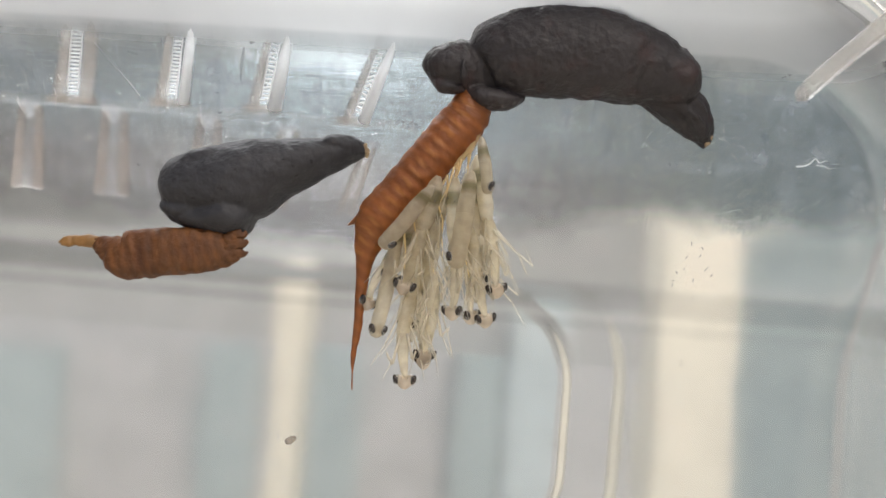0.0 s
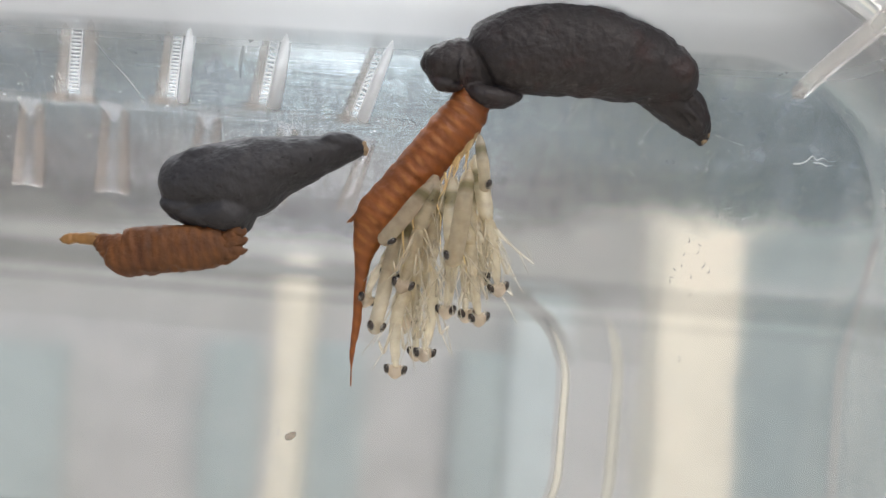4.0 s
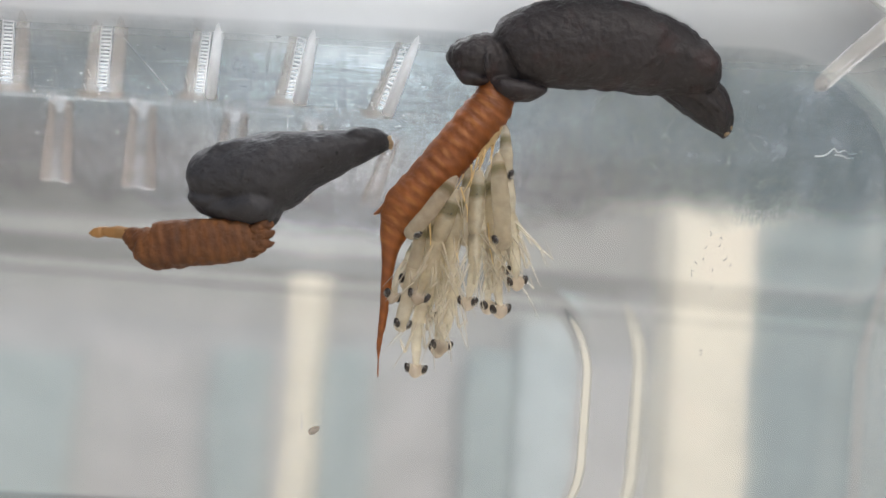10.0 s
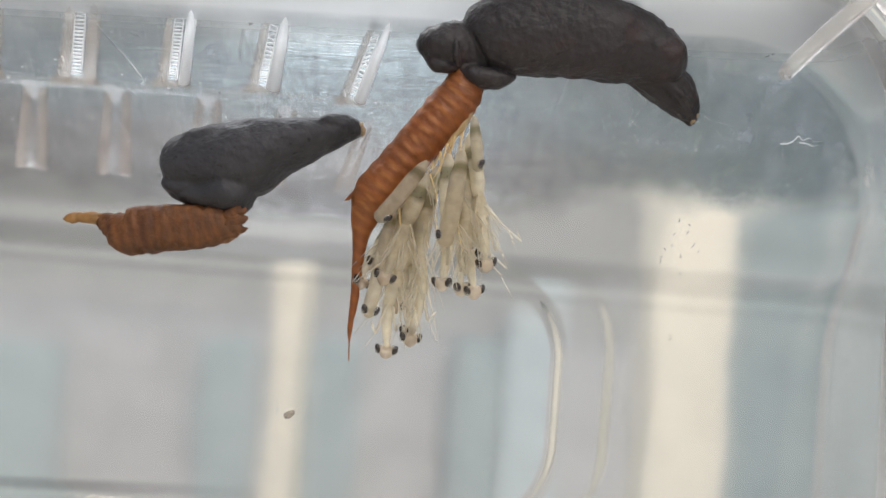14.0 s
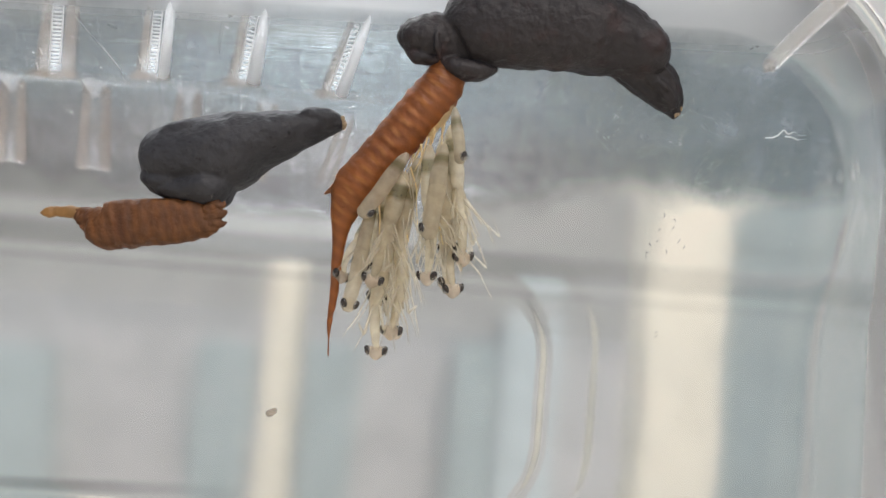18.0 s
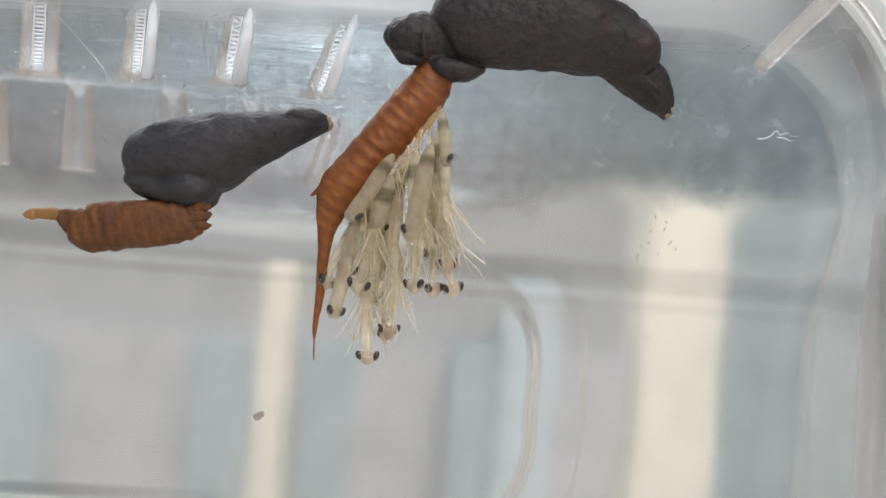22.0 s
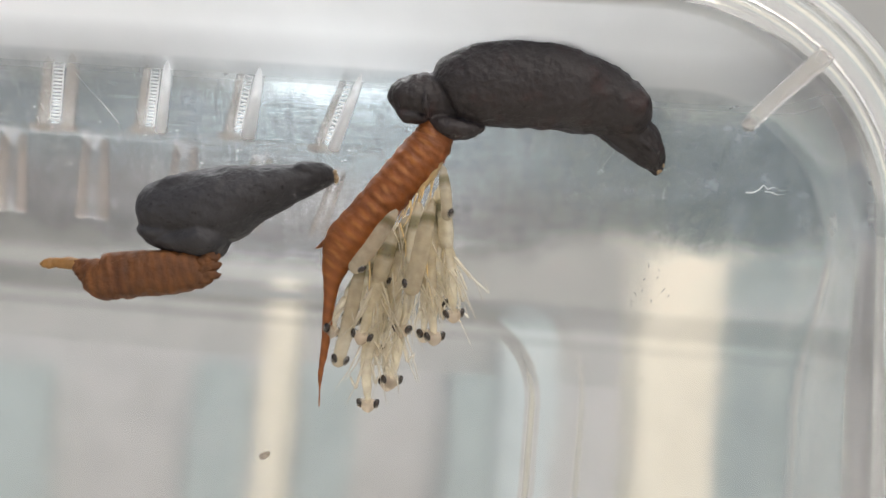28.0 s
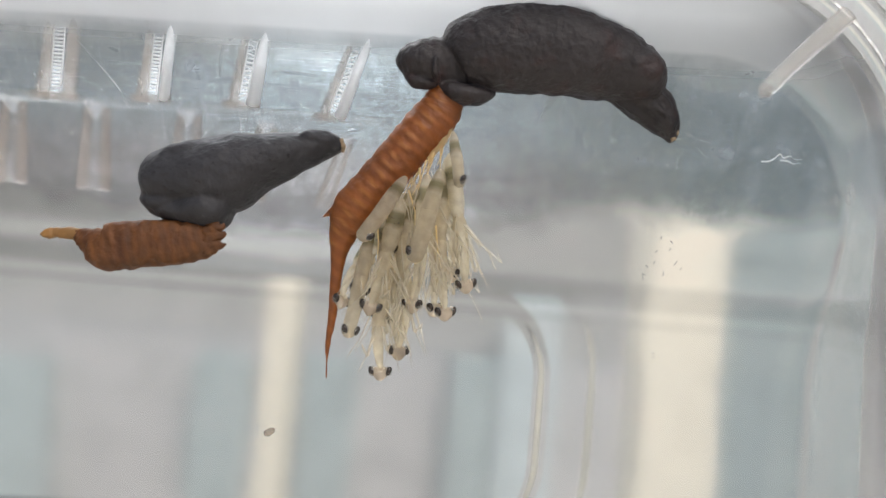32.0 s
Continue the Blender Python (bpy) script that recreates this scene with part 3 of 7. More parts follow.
# ---- mesh helpers (all lengths in millimetres) ----
def part(name, bm, material, parent=None, label="", smooth=True):
    """Links a bmesh, drawn in millimetres, as one mesh object."""
    bmesh.ops.scale(bm, vec=(MM, MM, MM), verts=bm.verts)
    bmesh.ops.recalc_face_normals(bm, faces=bm.faces)
    me = bpy.data.meshes.new(name)
    bm.to_mesh(me)
    bm.free()
    if smooth:
        me.polygons.foreach_set("use_smooth", [True] * len(me.polygons))
    me.materials.append(material)
    ob = new(name, me)
    if parent:
        ob.parent = parent
    if label:
        ob["label"] = label
    return ob


def thing(name, label, category, at=(0, 0, 0), group="", kind="", turn=0):
    ob = new(name)
    ob.empty_display_size = 0.005
    ob.matrix_basis = pose(at[0] * MM, at[1] * MM, at[2] * MM, 0, 0, turn)
    return tagged(ob, label, category, group, kind)


def glide(stations, count):
    """Stations resampled along a smooth curve through them."""
    s = np.array(stations, float)
    out = []
    for i in range(count + 1):
        u = i / count * (len(s) - 1)
        k = min(int(u), len(s) - 2)
        f = u - k
        a, b, c, d = s[max(k - 1, 0)], s[k], s[k + 1], s[min(k + 2, len(s) - 1)]
        out.append(0.5 * (2 * b + (c - a) * f + (2 * a - 5 * b + 4 * c - d) * f * f + (3 * b - a - 3 * c + d) * f**3))
    return np.array(out)


def loft(bm, stations, count=40, seg=24, ripple=None, flat=1.0):
    """A closed body round a curve: stations are x, y, z, half width across, half depth."""
    s = glide(stations, count)
    s[:, 3:] = np.maximum(s[:, 3:], 0.01)
    rings = []
    away = Vector((0, 1, 0))
    for i, st in enumerate(s):
        a, b = s[max(i - 1, 0)][:3], s[min(i + 1, len(s) - 1)][:3]
        t = Vector(b - a).normalized()
        side = t.cross(away).normalized()
        deep = side.cross(t).normalized()
        c = Vector(st[:3])
        ring = []
        for j in range(seg):
            w = 2 * math.pi * j / seg
            k = ripple(i / len(s), w) if ripple else 1.0
            ring.append(bm.verts.new(c + side * (math.cos(w) * st[3] * k) + deep * (math.sin(w) * st[4] * k * flat)))
        rings.append(ring)
    for r0, r1 in zip(rings, rings[1:]):
        for j in range(seg):
            bm.faces.new((r0[j], r0[(j + 1) % seg], r1[(j + 1) % seg], r1[j]))
    bm.faces.new(rings[0])
    bm.faces.new(rings[-1][::-1])
    return bm


def tube(bm, pts, r0, r1, seg=7, count=10):
    n = len(pts)
    return loft(bm, [(*p, r0 + (r1 - r0) * i / (n - 1), r0 + (r1 - r0) * i / (n - 1)) for i, p in enumerate(pts)], count, seg)


def block(bm, x0, x1, y0, y1, z0, z1, bevel=0.0):
    made = bmesh.ops.create_cube(bm, size=1)["verts"]
    for v in made:
        v.co = Vector((x0 + (v.co.x + 0.5) * (x1 - x0), y0 + (v.co.y + 0.5) * (y1 - y0), z0 + (v.co.z + 0.5) * (z1 - z0)))
    if bevel:
        edges = {e for v in made for e in v.link_edges}
        bmesh.ops.bevel(bm, geom=list(edges), offset=bevel, segments=2, affect="EDGES", profile=0.6)
    return bm


def ball(bm, c, r, sx=1, sy=1, sz=1, u=14, v=9):
    made = bmesh.ops.create_uvsphere(bm, u_segments=u, v_segments=v, radius=r)["verts"]
    for w in made:
        w.co = Vector((c[0] + w.co.x * sx, c[1] + w.co.y * sy, c[2] + w.co.z * sz))
    return bm


def rough_up(bm, amount, size, seed=0, limit=None):
    """Uneven surface: each vertex moves along its normal; limit(x, z) is the deepest y that it may reach."""
    bm.normal_update()
    for v in bm.verts:
        p = v.co / size + Vector((seed * 7.3, 0, 0))
        v.co += v.normal * amount * (noise.noise(p) + 0.5 * noise.noise(p * 2.7) + 0.25 * noise.noise(p * 6.1))
        if limit:
            v.co.y = min(v.co.y, limit(v.co.x, v.co.z))


# ---- the box: its back leans over at the top and curves into an upright base ----
YAW = -4.0
CB, SB = math.cos(radians(YAW)), math.sin(radians(YAW))
XL, XR, ZB, ZT, RC = -64.0, 38.2, 12.0, 78.0, 16.0


def depth(z):
    """How deep the inner back surface lies at a height."""
    step = 0.07 * math.tanh((57.8 - z) / 0.6) + 0.07
    if z > 62:
        return 7.2 + 0.58 * (60 - z)
    if z < 51:
        return 10.9 + step
    return 6.04 + 4.86 * (1 - ((z - 51) / 11) ** 1.35) + step


def panel_y(x, z):
    """The same in the world, for things that are stuck to the panel."""
    return SB * x + CB * depth(z) - 0.62


def rounded(xl, xr, zb, zt, r, n=14, straight=12):
    """A rounded rectangle with outward normals, anticlockwise from the lower right."""
    out = []
    for cx, cz, a0 in ((xr - r, zb + r, -90), (xr - r, zt - r, 0), (xl + r, zt - r, 90), (xl + r, zb + r, 180)):
        for i in range(n + 1):
            a = radians(a0 + 90 * i / n)
            out.append((cx + r * math.cos(a), cz + r * math.sin(a), math.cos(a), math.sin(a)))
    full = []
    for i, p in enumerate(out):
        q = out[(i + 1) % len(out)]
        full.append(p)
        if (i + 1) % (n + 1) == 0:
            full += [tuple(p[k] + (q[k] - p[k]) * j / straight for k in range(2)) + p[2:] for j in range(1, straight)]
    return full


def ring_sweep(bm, outline, profile):
    """Sweeps a closed profile of (outward offset, y) round an outline; y may be a function of the height."""
    rings = []
    for x, z, nx, nz in outline:
        rings.append([bm.verts.new((x + nx * o, y(z) if callable(y) else y, z + nz * o)) for o, y in profile])
    n, k = len(rings), len(profile)
    for i in range(n):
        a, b = rings[i], rings[(i + 1) % n]
        for j in range(k):
            bm.faces.new((a[j], a[(j + 1) % k], b[(j + 1) % k], b[j]))
    return bm


def wall_thickness(x, z):
    """How thick the plastic is: thinner on the sunk middle of the base, with a second low step round it, and slightly wavy."""
    t = 1.1 + 0.03 * noise.noise(Vector((x / 4.5, z / 9, 0)))
    for grow, high, wide in ((0.0, 0.43, 0.75), (4.9, 0.17, 0.8)):
        r = 9.7 + 0.3 * grow
        qx, qz = abs(x + 21.9) - (34.3 + grow - r), abs(z - 44.25 - 0.1 * grow) - (13.75 + grow * 0.45 - r)
        d = math.hypot(max(qx, 0), max(qz, 0)) + min(max(qx, qz), 0) - r
        u = max(0.0, min(1.0, 0.5 + d / (2 * wide)))
        t += high * (0.12 + 0.88 / (1 + math.exp((z - 56.4) / 0.7))) * u * u * (3 - 2 * u)
    return t


def shell(bm, inner, outer, rim_y):
    """The whole tub as one skin: back, a rounded fold, and walls that flare to the rim."""
    cx, cz = -12.0, 42.0
    columns = []
    for (x, z, nx, nz), (x2, z2, mx, mz) in zip(inner, outer):
        far = math.hypot(x - cx, z - cz)
        fold = 4.2 + 1.6 * max(nz, 0) ** 2
        col = []
        for k in range(1, 161):
            f = k / 160 * (1 - fold / far)
            px, pz = cx + (x - cx) * f, cz + (z - cz) * f
            col.append(Vector((px, depth(pz), pz)))
        a, b, c = col[-1], Vector((x, depth(z), z)), Vector((x2, rim_y, z2))
        e = b + (c - b).normalized() * fold
        col += [(1 - u) ** 2 * a + 2 * u * (1 - u) * b + u * u * e for u in (0.15, 0.3, 0.45, 0.6, 0.75, 0.9, 1.0)]
        col += [e + (c - e) * u for u in (0.25, 0.5, 0.75, 1.0)]
        columns.append([bm.verts.new(v) for v in col])
    hub = bm.verts.new((cx, depth(cz), cz))
    for p, q in zip(columns, columns[1:] + columns[:1]):
        bm.faces.new((hub, p[0], q[0]))
        for i in range(len(p) - 1):
            bm.faces.new((p[i], p[i + 1], q[i + 1], q[i]))
    return bm


def on_panel(x, z, lift=0.0):
    """A point of the leaning panel in the box, lifted off it towards the opening."""
    k = (lift + 0.56) / math.hypot(1, 0.58)
    return Vector((x, depth(z) - k, z - 0.58 * k))


def strip(bm, p0, p1, w0, w1, lift0, lift1, base=-0.05):
    """A bar on the leaning panel from p0 to p1 (x, z), w wide, standing lift proud of it."""
    a, b = on_panel(*p0), on_panel(*p1)
    t = (b - a).normalized()
    up = Vector((0, -1, -0.58)).normalized()
    side = t.cross(up).normalized()
    v = []
    for c, w, h in ((a, w0, lift0), (b, w1, lift1)):
        for sx, hh in ((-1, base), (1, base), (0.8, h), (-0.8, h)):
            v.append(bm.verts.new(c + side * (sx * w / 2) + up * hh))
    for q in ((0, 1, 2, 3), (7, 6, 5, 4), (0, 4, 5, 1), (1, 5, 6, 2), (2, 6, 7, 3), (3, 7, 4, 0)):
        bm.faces.new([v[k] for k in q])
    return bm


def arched(bm, p0, p1, w0, w1, h0, h1, steps=6):
    """A softly rounded bar on the leaning panel from p0 to p1 (x, z)."""
    a, b = on_panel(*p0), on_panel(*p1)
    t = (b - a).normalized()
    up = Vector((0, -1, -0.58)).normalized()
    side = t.cross(up).normalized()
    rows = []
    for c, w, h in ((a, w0, h0), (b, w1, h1)):
        rows.append([bm.verts.new(c + side * (-math.cos(math.pi * k / steps) * w / 2) + up * (math.sin(math.pi * k / steps) * h - 0.03)) for k in range(steps + 1)])
    for k in range(steps):
        bm.faces.new((rows[0][k], rows[0][k + 1], rows[1][k + 1], rows[1][k]))
    bm.faces.new((rows[0][0], rows[1][0], rows[1][-1], rows[0][-1]))
    bm.faces.new(rows[0][::-1])
    bm.faces.new(rows[1])
    return bm


def build_box():
    box = thing("plastic_box", "clear scratched plastic tub lying on its side, open towards the viewer", "box", turn=YAW)
    inner = rounded(XL, XR, ZB, ZT, RC, 22, 70)
    outer = [(x - (0.04 * (z - 58) if x > 0 else 0), z, nx, nz) for x, z, nx, nz in rounded(XL - 1, 36.5, ZB - 1, 83.6, 17, 22, 70)]
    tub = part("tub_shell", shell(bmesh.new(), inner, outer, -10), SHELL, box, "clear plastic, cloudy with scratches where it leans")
    skin = tub.modifiers.new("thickness", "SOLIDIFY")
    skin.thickness, skin.offset = 1.8 * MM, 0
    group = tub.vertex_groups.new(name="thickness")
    for v in tub.data.vertices:
        group.add([v.index], min(1.0, wall_thickness(v.co.x / MM, v.co.z / MM) / 1.8), "REPLACE")
    skin.vertex_group = "thickness"
    tub.visible_shadow = False
    arc = [(math.cos(k * math.pi / 4), math.sin(k * math.pi / 4)) for k in range(8)]
    part("rim_bead", ring_sweep(bmesh.new(), outer, [(0.5 + 0.75 * c, -10.4 + 0.7 * s) for c, s in arc]), PLASTIC, box)
    part("rim_flange", ring_sweep(bmesh.new(), outer, [(1.1, -10.6), (3.4, -10.9), (3.4, -9.9), (1.1, -9.6)]), PLASTIC, box)
    part("rim_lip", ring_sweep(bmesh.new(), outer, [(3.7 + 0.8 * c, -10.6 + 1.1 * s) for c, s in arc]), PLASTIC, box)
    # the corner rib
    bm = bmesh.new()
    loft(bm, [(27.9, -3.6, 75.4, 0.54, 0.5), (28.0, -3.8, 75.5, 0.64, 0.58), (28.8, -7.2, 76.8, 0.66, 0.6), (29.9, -12.0, 78.3, 0.68, 0.6), (30.3, -13.3, 78.8, 0.68, 0.6)], 10, 24, lambda f, w: (abs(math.cos(w)) ** 5 + abs(math.sin(w)) ** 5) ** -0.2)
    part("corner_rib", bm, RIB, box, "square clear stacking rib")
    # vents
    tops = [(-40.3, 79.3, -42.7, 72, 3.4), (-31.4, 79.4, -33.7, 71.9, 3.3), (-22.7, 79.2, -24.7, 72.2, 2.7), (-14.5, 78.8, -16.5, 72.2, 2.5), (-5.4, 78.7, -8.5, 71.7, 2.1)]
    rnd_slot = random.Random(14)
    for x0, z0, x1, z1, w in tops:
        slot = part("vent_slot", arched(bmesh.new(), (x0, z0), (x1, z1), w * 0.7, w, 0.2, 0.3), GLASSY, box)
        slot.visible_shadow = False
        # slots that catch the window get the glint painted on one wall
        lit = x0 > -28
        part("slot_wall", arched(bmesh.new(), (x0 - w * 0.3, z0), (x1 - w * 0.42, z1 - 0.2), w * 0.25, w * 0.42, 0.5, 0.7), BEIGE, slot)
        part("slot_wall", arched(bmesh.new(), (x0 + w * 0.34, z0), (x1 + w * 0.36, z1), w * 0.34, w * (0.52 if x0 > -20 else 0.36), 0.6, 0.8), GLINT if lit else BEIGE, slot, "edge whitened for the window's glint" if lit else "")
        bm = bmesh.new()
        count = 19 if x0 < -20 else 15
        for k in range(count):
            f = 0.2 + 0.74 * k / count
            cx, cz = x0 + (x1 - x0) * f - w * 0.04, z0 + (z1 - z0) * f
            j = rnd_slot.uniform(0.6, 1.0) if lit else 1.0
            d = rnd_slot.uniform(-0.12, 0.12) if x0 > -20 else 0.0
            strip(bm, (cx - w * 0.15 * j, cz + d), (cx + w * 0.15 * j, cz - d), rnd_slot.uniform(0.08, 0.16), rnd_slot.uniform(0.1, 0.2), 0.4, 0.4, 0.2)
        for u in (-0.17, 0.12):
            f0, f1 = rnd_slot.uniform(0.15, 0.3), rnd_slot.uniform(0.85, 0.95)
            strip(bm, (x0 + (x1 - x0) * f0 + u * w, z0 + (z1 - z0) * f0), (x0 + (x1 - x0) * f1 + u * w, z0 + (z1 - z0) * f1), 0.06, 0.16 if lit else 0.08, 0.45, 0.45, 0.2)
        part("slot_grid", bm, GRID, slot, "bright moulded cross bars", smooth=False)
        # ragged chips along the worn wall
        bm = bmesh.new()
        for k in range(5):
            f = rnd_slot.uniform(0.1, 0.95)
            cx, cz = x0 + (x1 - x0) * f - w * rnd_slot.uniform(0.42, 0.62), z0 + (z1 - z0) * f
            strip(bm, (cx, cz), (cx + rnd_slot.uniform(-0.15, 0.15), cz - rnd_slot.uniform(0.2, 0.7)), 0.14, 0.08, 0.1, 0.06, 0.0)
        part("chipping", bm, FAINT, slot, smooth=False)
        part("slot_foot", arched(bmesh.new(), (x1 - w * 0.75, z1 - 0.1), (x1 + w * 0.6, z1 - 0.1), 0.8, 0.8, 0.4, 0.4), BEIGE, slot)
    for x0, z0, x1, z1, w in [(-46, 71.4, -48.2, 64.1, 2.6), (-37.9, 71.4, -40, 64.1, 2.6), (-30.1, 71.4, -31.8, 64, 2.8), (-21.5, 71.3, -23.3, 64, 2.6), (-14.4, 70.8, -16.4, 64, 2.2), (-7.2, 70, -9.6, 63.9, 1.4)]:
        rib = part("vent_rib", arched(bmesh.new(), (x0, z0), (x1, z1), w * 0.75, w * 1.15, 0.2, 0.35), FROST, box)
        for s in (-1, 1):
            part("rib_wall", arched(bmesh.new(), (x0 + s * w * 0.3, z0 - 0.3), (x1 + s * w * 0.42, z1), w * 0.3, w * 0.42, 0.4, 0.55), BEIGE, rib)
        part("rib_cap", strip(bmesh.new(), (x0, z0 + 0.2), (x0 - 0.25, z0 - 1.2), w * 0.8, 0.4, 0.9, 0.3), CAP, rib, smooth=False)
    part("ridge", arched(bmesh.new(), (-62, 71.75), (-3, 71.5), 1.1, 1.0, 0.25, 0.2), FROST, box, "fine moulded ridge between the vent rows")
    # scratches worn into the leaning panel, many fine strokes
    bm = bmesh.new()
    rnd = random.Random(5)
    for k in range(560):
        x = rnd.choice((rnd.uniform(8, 36), rnd.gauss(28, 6), rnd.uniform(-60, 0)))
        z = rnd.uniform(63, 77.5)
        if x > 37 or (x > 22 and z > 62 and math.hypot(x - 22.2, z - 62) > 15.3):
            continue
        a, ln = rnd.choice((rnd.uniform(-1.5, 1.5), rnd.gauss(0.5, 0.3))), rnd.uniform(0.2, 0.8) * rnd.choice((0.6, 1, 1.6))
        w = rnd.choice((0.012, 0.015, 0.02, 0.028))
        z1 = min(max(z + math.sin(a) * ln, 62.2), 77.8)
        strip(bm, (x, z), (x + math.cos(a) * ln, z1), w, w * 0.4, 0.03, 0.02, 0.0)
    for k in range(260):
        x, z = rnd.gauss(21, 6), rnd.uniform(63.5, 77)
        a, ln = rnd.choice((rnd.gauss(-0.85, 0.3), rnd.gauss(0.75, 0.25))), rnd.choice((0.25, 0.4, 0.7, 1.2)) * rnd.uniform(0.6, 1.3)
        x1, z1 = x + math.cos(a) * ln, z + math.sin(a) * ln
        if x > 37 or x1 > 37 or x < 3 or z1 < 62.4 or (x > 22 and math.hypot(x - 22.2, z - 62) > 15) or (x1 > 22 and math.hypot(x1 - 22.2, z1 - 62) > 15):
            continue
        w = rnd.choice((0.012, 0.016, 0.03))
        strip(bm, (x, z), (x1, z1), w, w * 0.4, 0.03, 0.02, 0.0)
    # brushed wear between the vents: long level strokes, crossed by short upright ones
    for k in range(640):
        x, z = rnd.uniform(-60, 3), 78.2 - 6.4 * rnd.random() ** 1.2
        ln, w = rnd.choice((0.8, 1.5, 2.5, 4.0)) * rnd.uniform(0.6, 1.3), rnd.choice((0.014, 0.02, 0.03))
        if rnd.random() < 0.62:
            strip(bm, (x, z), (x + ln, z + rnd.gauss(0, 0.02) * ln), w, w * 0.5, 0.03, 0.02, 0.0)
        else:
            strip(bm, (x, z), (x + rnd.gauss(0, 0.05), max(62.4, z - ln * 0.5)), w, w * 0.5, 0.03, 0.02, 0.0)
    for k in range(70):
        x, z, r = rnd.uniform(-58, 2), rnd.uniform(68, 78.3), rnd.uniform(0.04, 0.13)
        strip(bm, (x - r, z), (x + r, z + rnd.uniform(-0.05, 0.05)), r * 1.4, r, 0.05, 0.04, 0.0)
    for k in range(34):
        x = rnd.gauss(-16.2, 0.9)
        z, ln = rnd.uniform(30, 53), rnd.uniform(0.4, 2.2)
        w = rnd.choice((0.012, 0.018, 0.025))
        y = depth(z) - 0.6
        tube(bm, [(x, y, z), (x + rnd.gauss(0, 0.05), y, z - ln / 2), (x + rnd.gauss(0, 0.08), y, z - ln)], w, w * 0.5, 4, 2)
    tagged(part("scuffing", bm, FAINT, box, "fine pale scratches", smooth=False), kind="stuff")
    bm = bmesh.new()
    tube(bm, [tuple(on_panel(x, z, 0.06)) for x, z in ((-30.9, 76.45), (-29.9, 75.2), (-28.7, 73.9), (-27.6, 72.5))], 0.04, 0.05, 5, 14)
    part("long_scratch", bm, SCRATCH, box, "long slanting scratch")
    bm = bmesh.new()
    for x0, z0, x1, z1, w0, w1 in ((-17.8, 76.8, -18.2, 75.4, 0.2, 0.45), (-18.2, 75.4, -18.4, 74.2, 0.4, 0.08), (-17.3, 77.2, -16.9, 77.3, 0.4, 0.2), (-28.1, 75.95, -27.3, 75.75, 0.25, 0.35)):
        strip(bm, (x0, z0), (x1, z1), w0, w1, 0.05, 0.04, 0.0)
    part("glue_smear", bm, FLAKE, box, "pale dried smear", smooth=False)
    return box


build_box()


def clouds(name, size, depth_=2):
    tex = bpy.data.textures.new(name, "CLOUDS")
    tex.noise_scale, tex.noise_depth = size * MM, depth_
    return tex


COARSE, FINE = clouds("putty_dents", 2.4), clouds("putty_grain", 0.55, 4)


def end_wrinkles(f, w):
    """Fine cross creases that deepen towards the bent end, and a crumpled lower edge."""
    bent = max(0.0, min(1.0, (f - 0.45) / 0.45))
    low = max(0.0, -math.cos(w)) * max(0.0, min(1.0, 4 * f - 0.6))
    a = math.sin(2 * math.pi * (19 * f + 0.35 * math.sin(2 * w) + 0.8 * math.sin(5 * f)))
    return 1 + 0.017 * bent * a + 0.035 * low * noise.noise(Vector((22 * f, 3 * w, 0)))


def twisted(f, w):
    """Folds that run along the torn end."""
    return 1 + 0.075 * math.sin(7 * w + 5 * f) * min(1.0, 3 * f) + 0.03 * math.sin(13 * w - 9 * f)


def neck_rings(f, w):
    return 1 + 0.02 * math.sin(2 * math.pi * 7 * f + 1.5 * math.sin(w)) - 0.12 * math.exp(-(((f - 0.2) / 0.035) ** 2)) * max(0.0, -math.cos(w - 0.4))


WRINKLES = {"main_lobe": end_wrinkles, "twisted_end": twisted, "neck_lobe": neck_rings}


def stuck_putty(name, label, lobes, seed, kneaded=1.0, material=PUTTY, wrinkles={}, blend=6):
    """The squeezed lobes are welded into one kneaded body; the folds between them stay as soft creases."""
    lump = thing(name, label, "putty")
    bm = bmesh.new()
    for k, (lobe, stations) in enumerate(lobes):
        one = loft(bmesh.new(), stations, 90, 64, wrinkles.get(lobe))
        rough_up(one, 0.3 * kneaded, 3.2, seed + k, panel_y)
        bmesh.ops.recalc_face_normals(one, faces=one.faces)
        at = {v: bm.verts.new(v.co) for v in one.verts}
        for f in one.faces:
            bm.faces.new([at[v] for v in f.verts])
        one.free()
    ob = part("kneaded_body", bm, material, lump)
    weld = ob.modifiers.new("weld", "REMESH")
    weld.mode, weld.voxel_size, weld.use_smooth_shade = "VOXEL", 0.11 * MM, True
    ease = ob.modifiers.new("ease", "SMOOTH")
    ease.factor, ease.iterations = 0.5, blend
    for tex, f in ((COARSE, 0.3), (FINE, 0.2)):
        d = ob.modifiers.new("knead", "DISPLACE")
        d.texture, d.strength, d.mid_level, d.texture_coords = tex, f * kneaded * MM, 0.5, "LOCAL"
    return lump


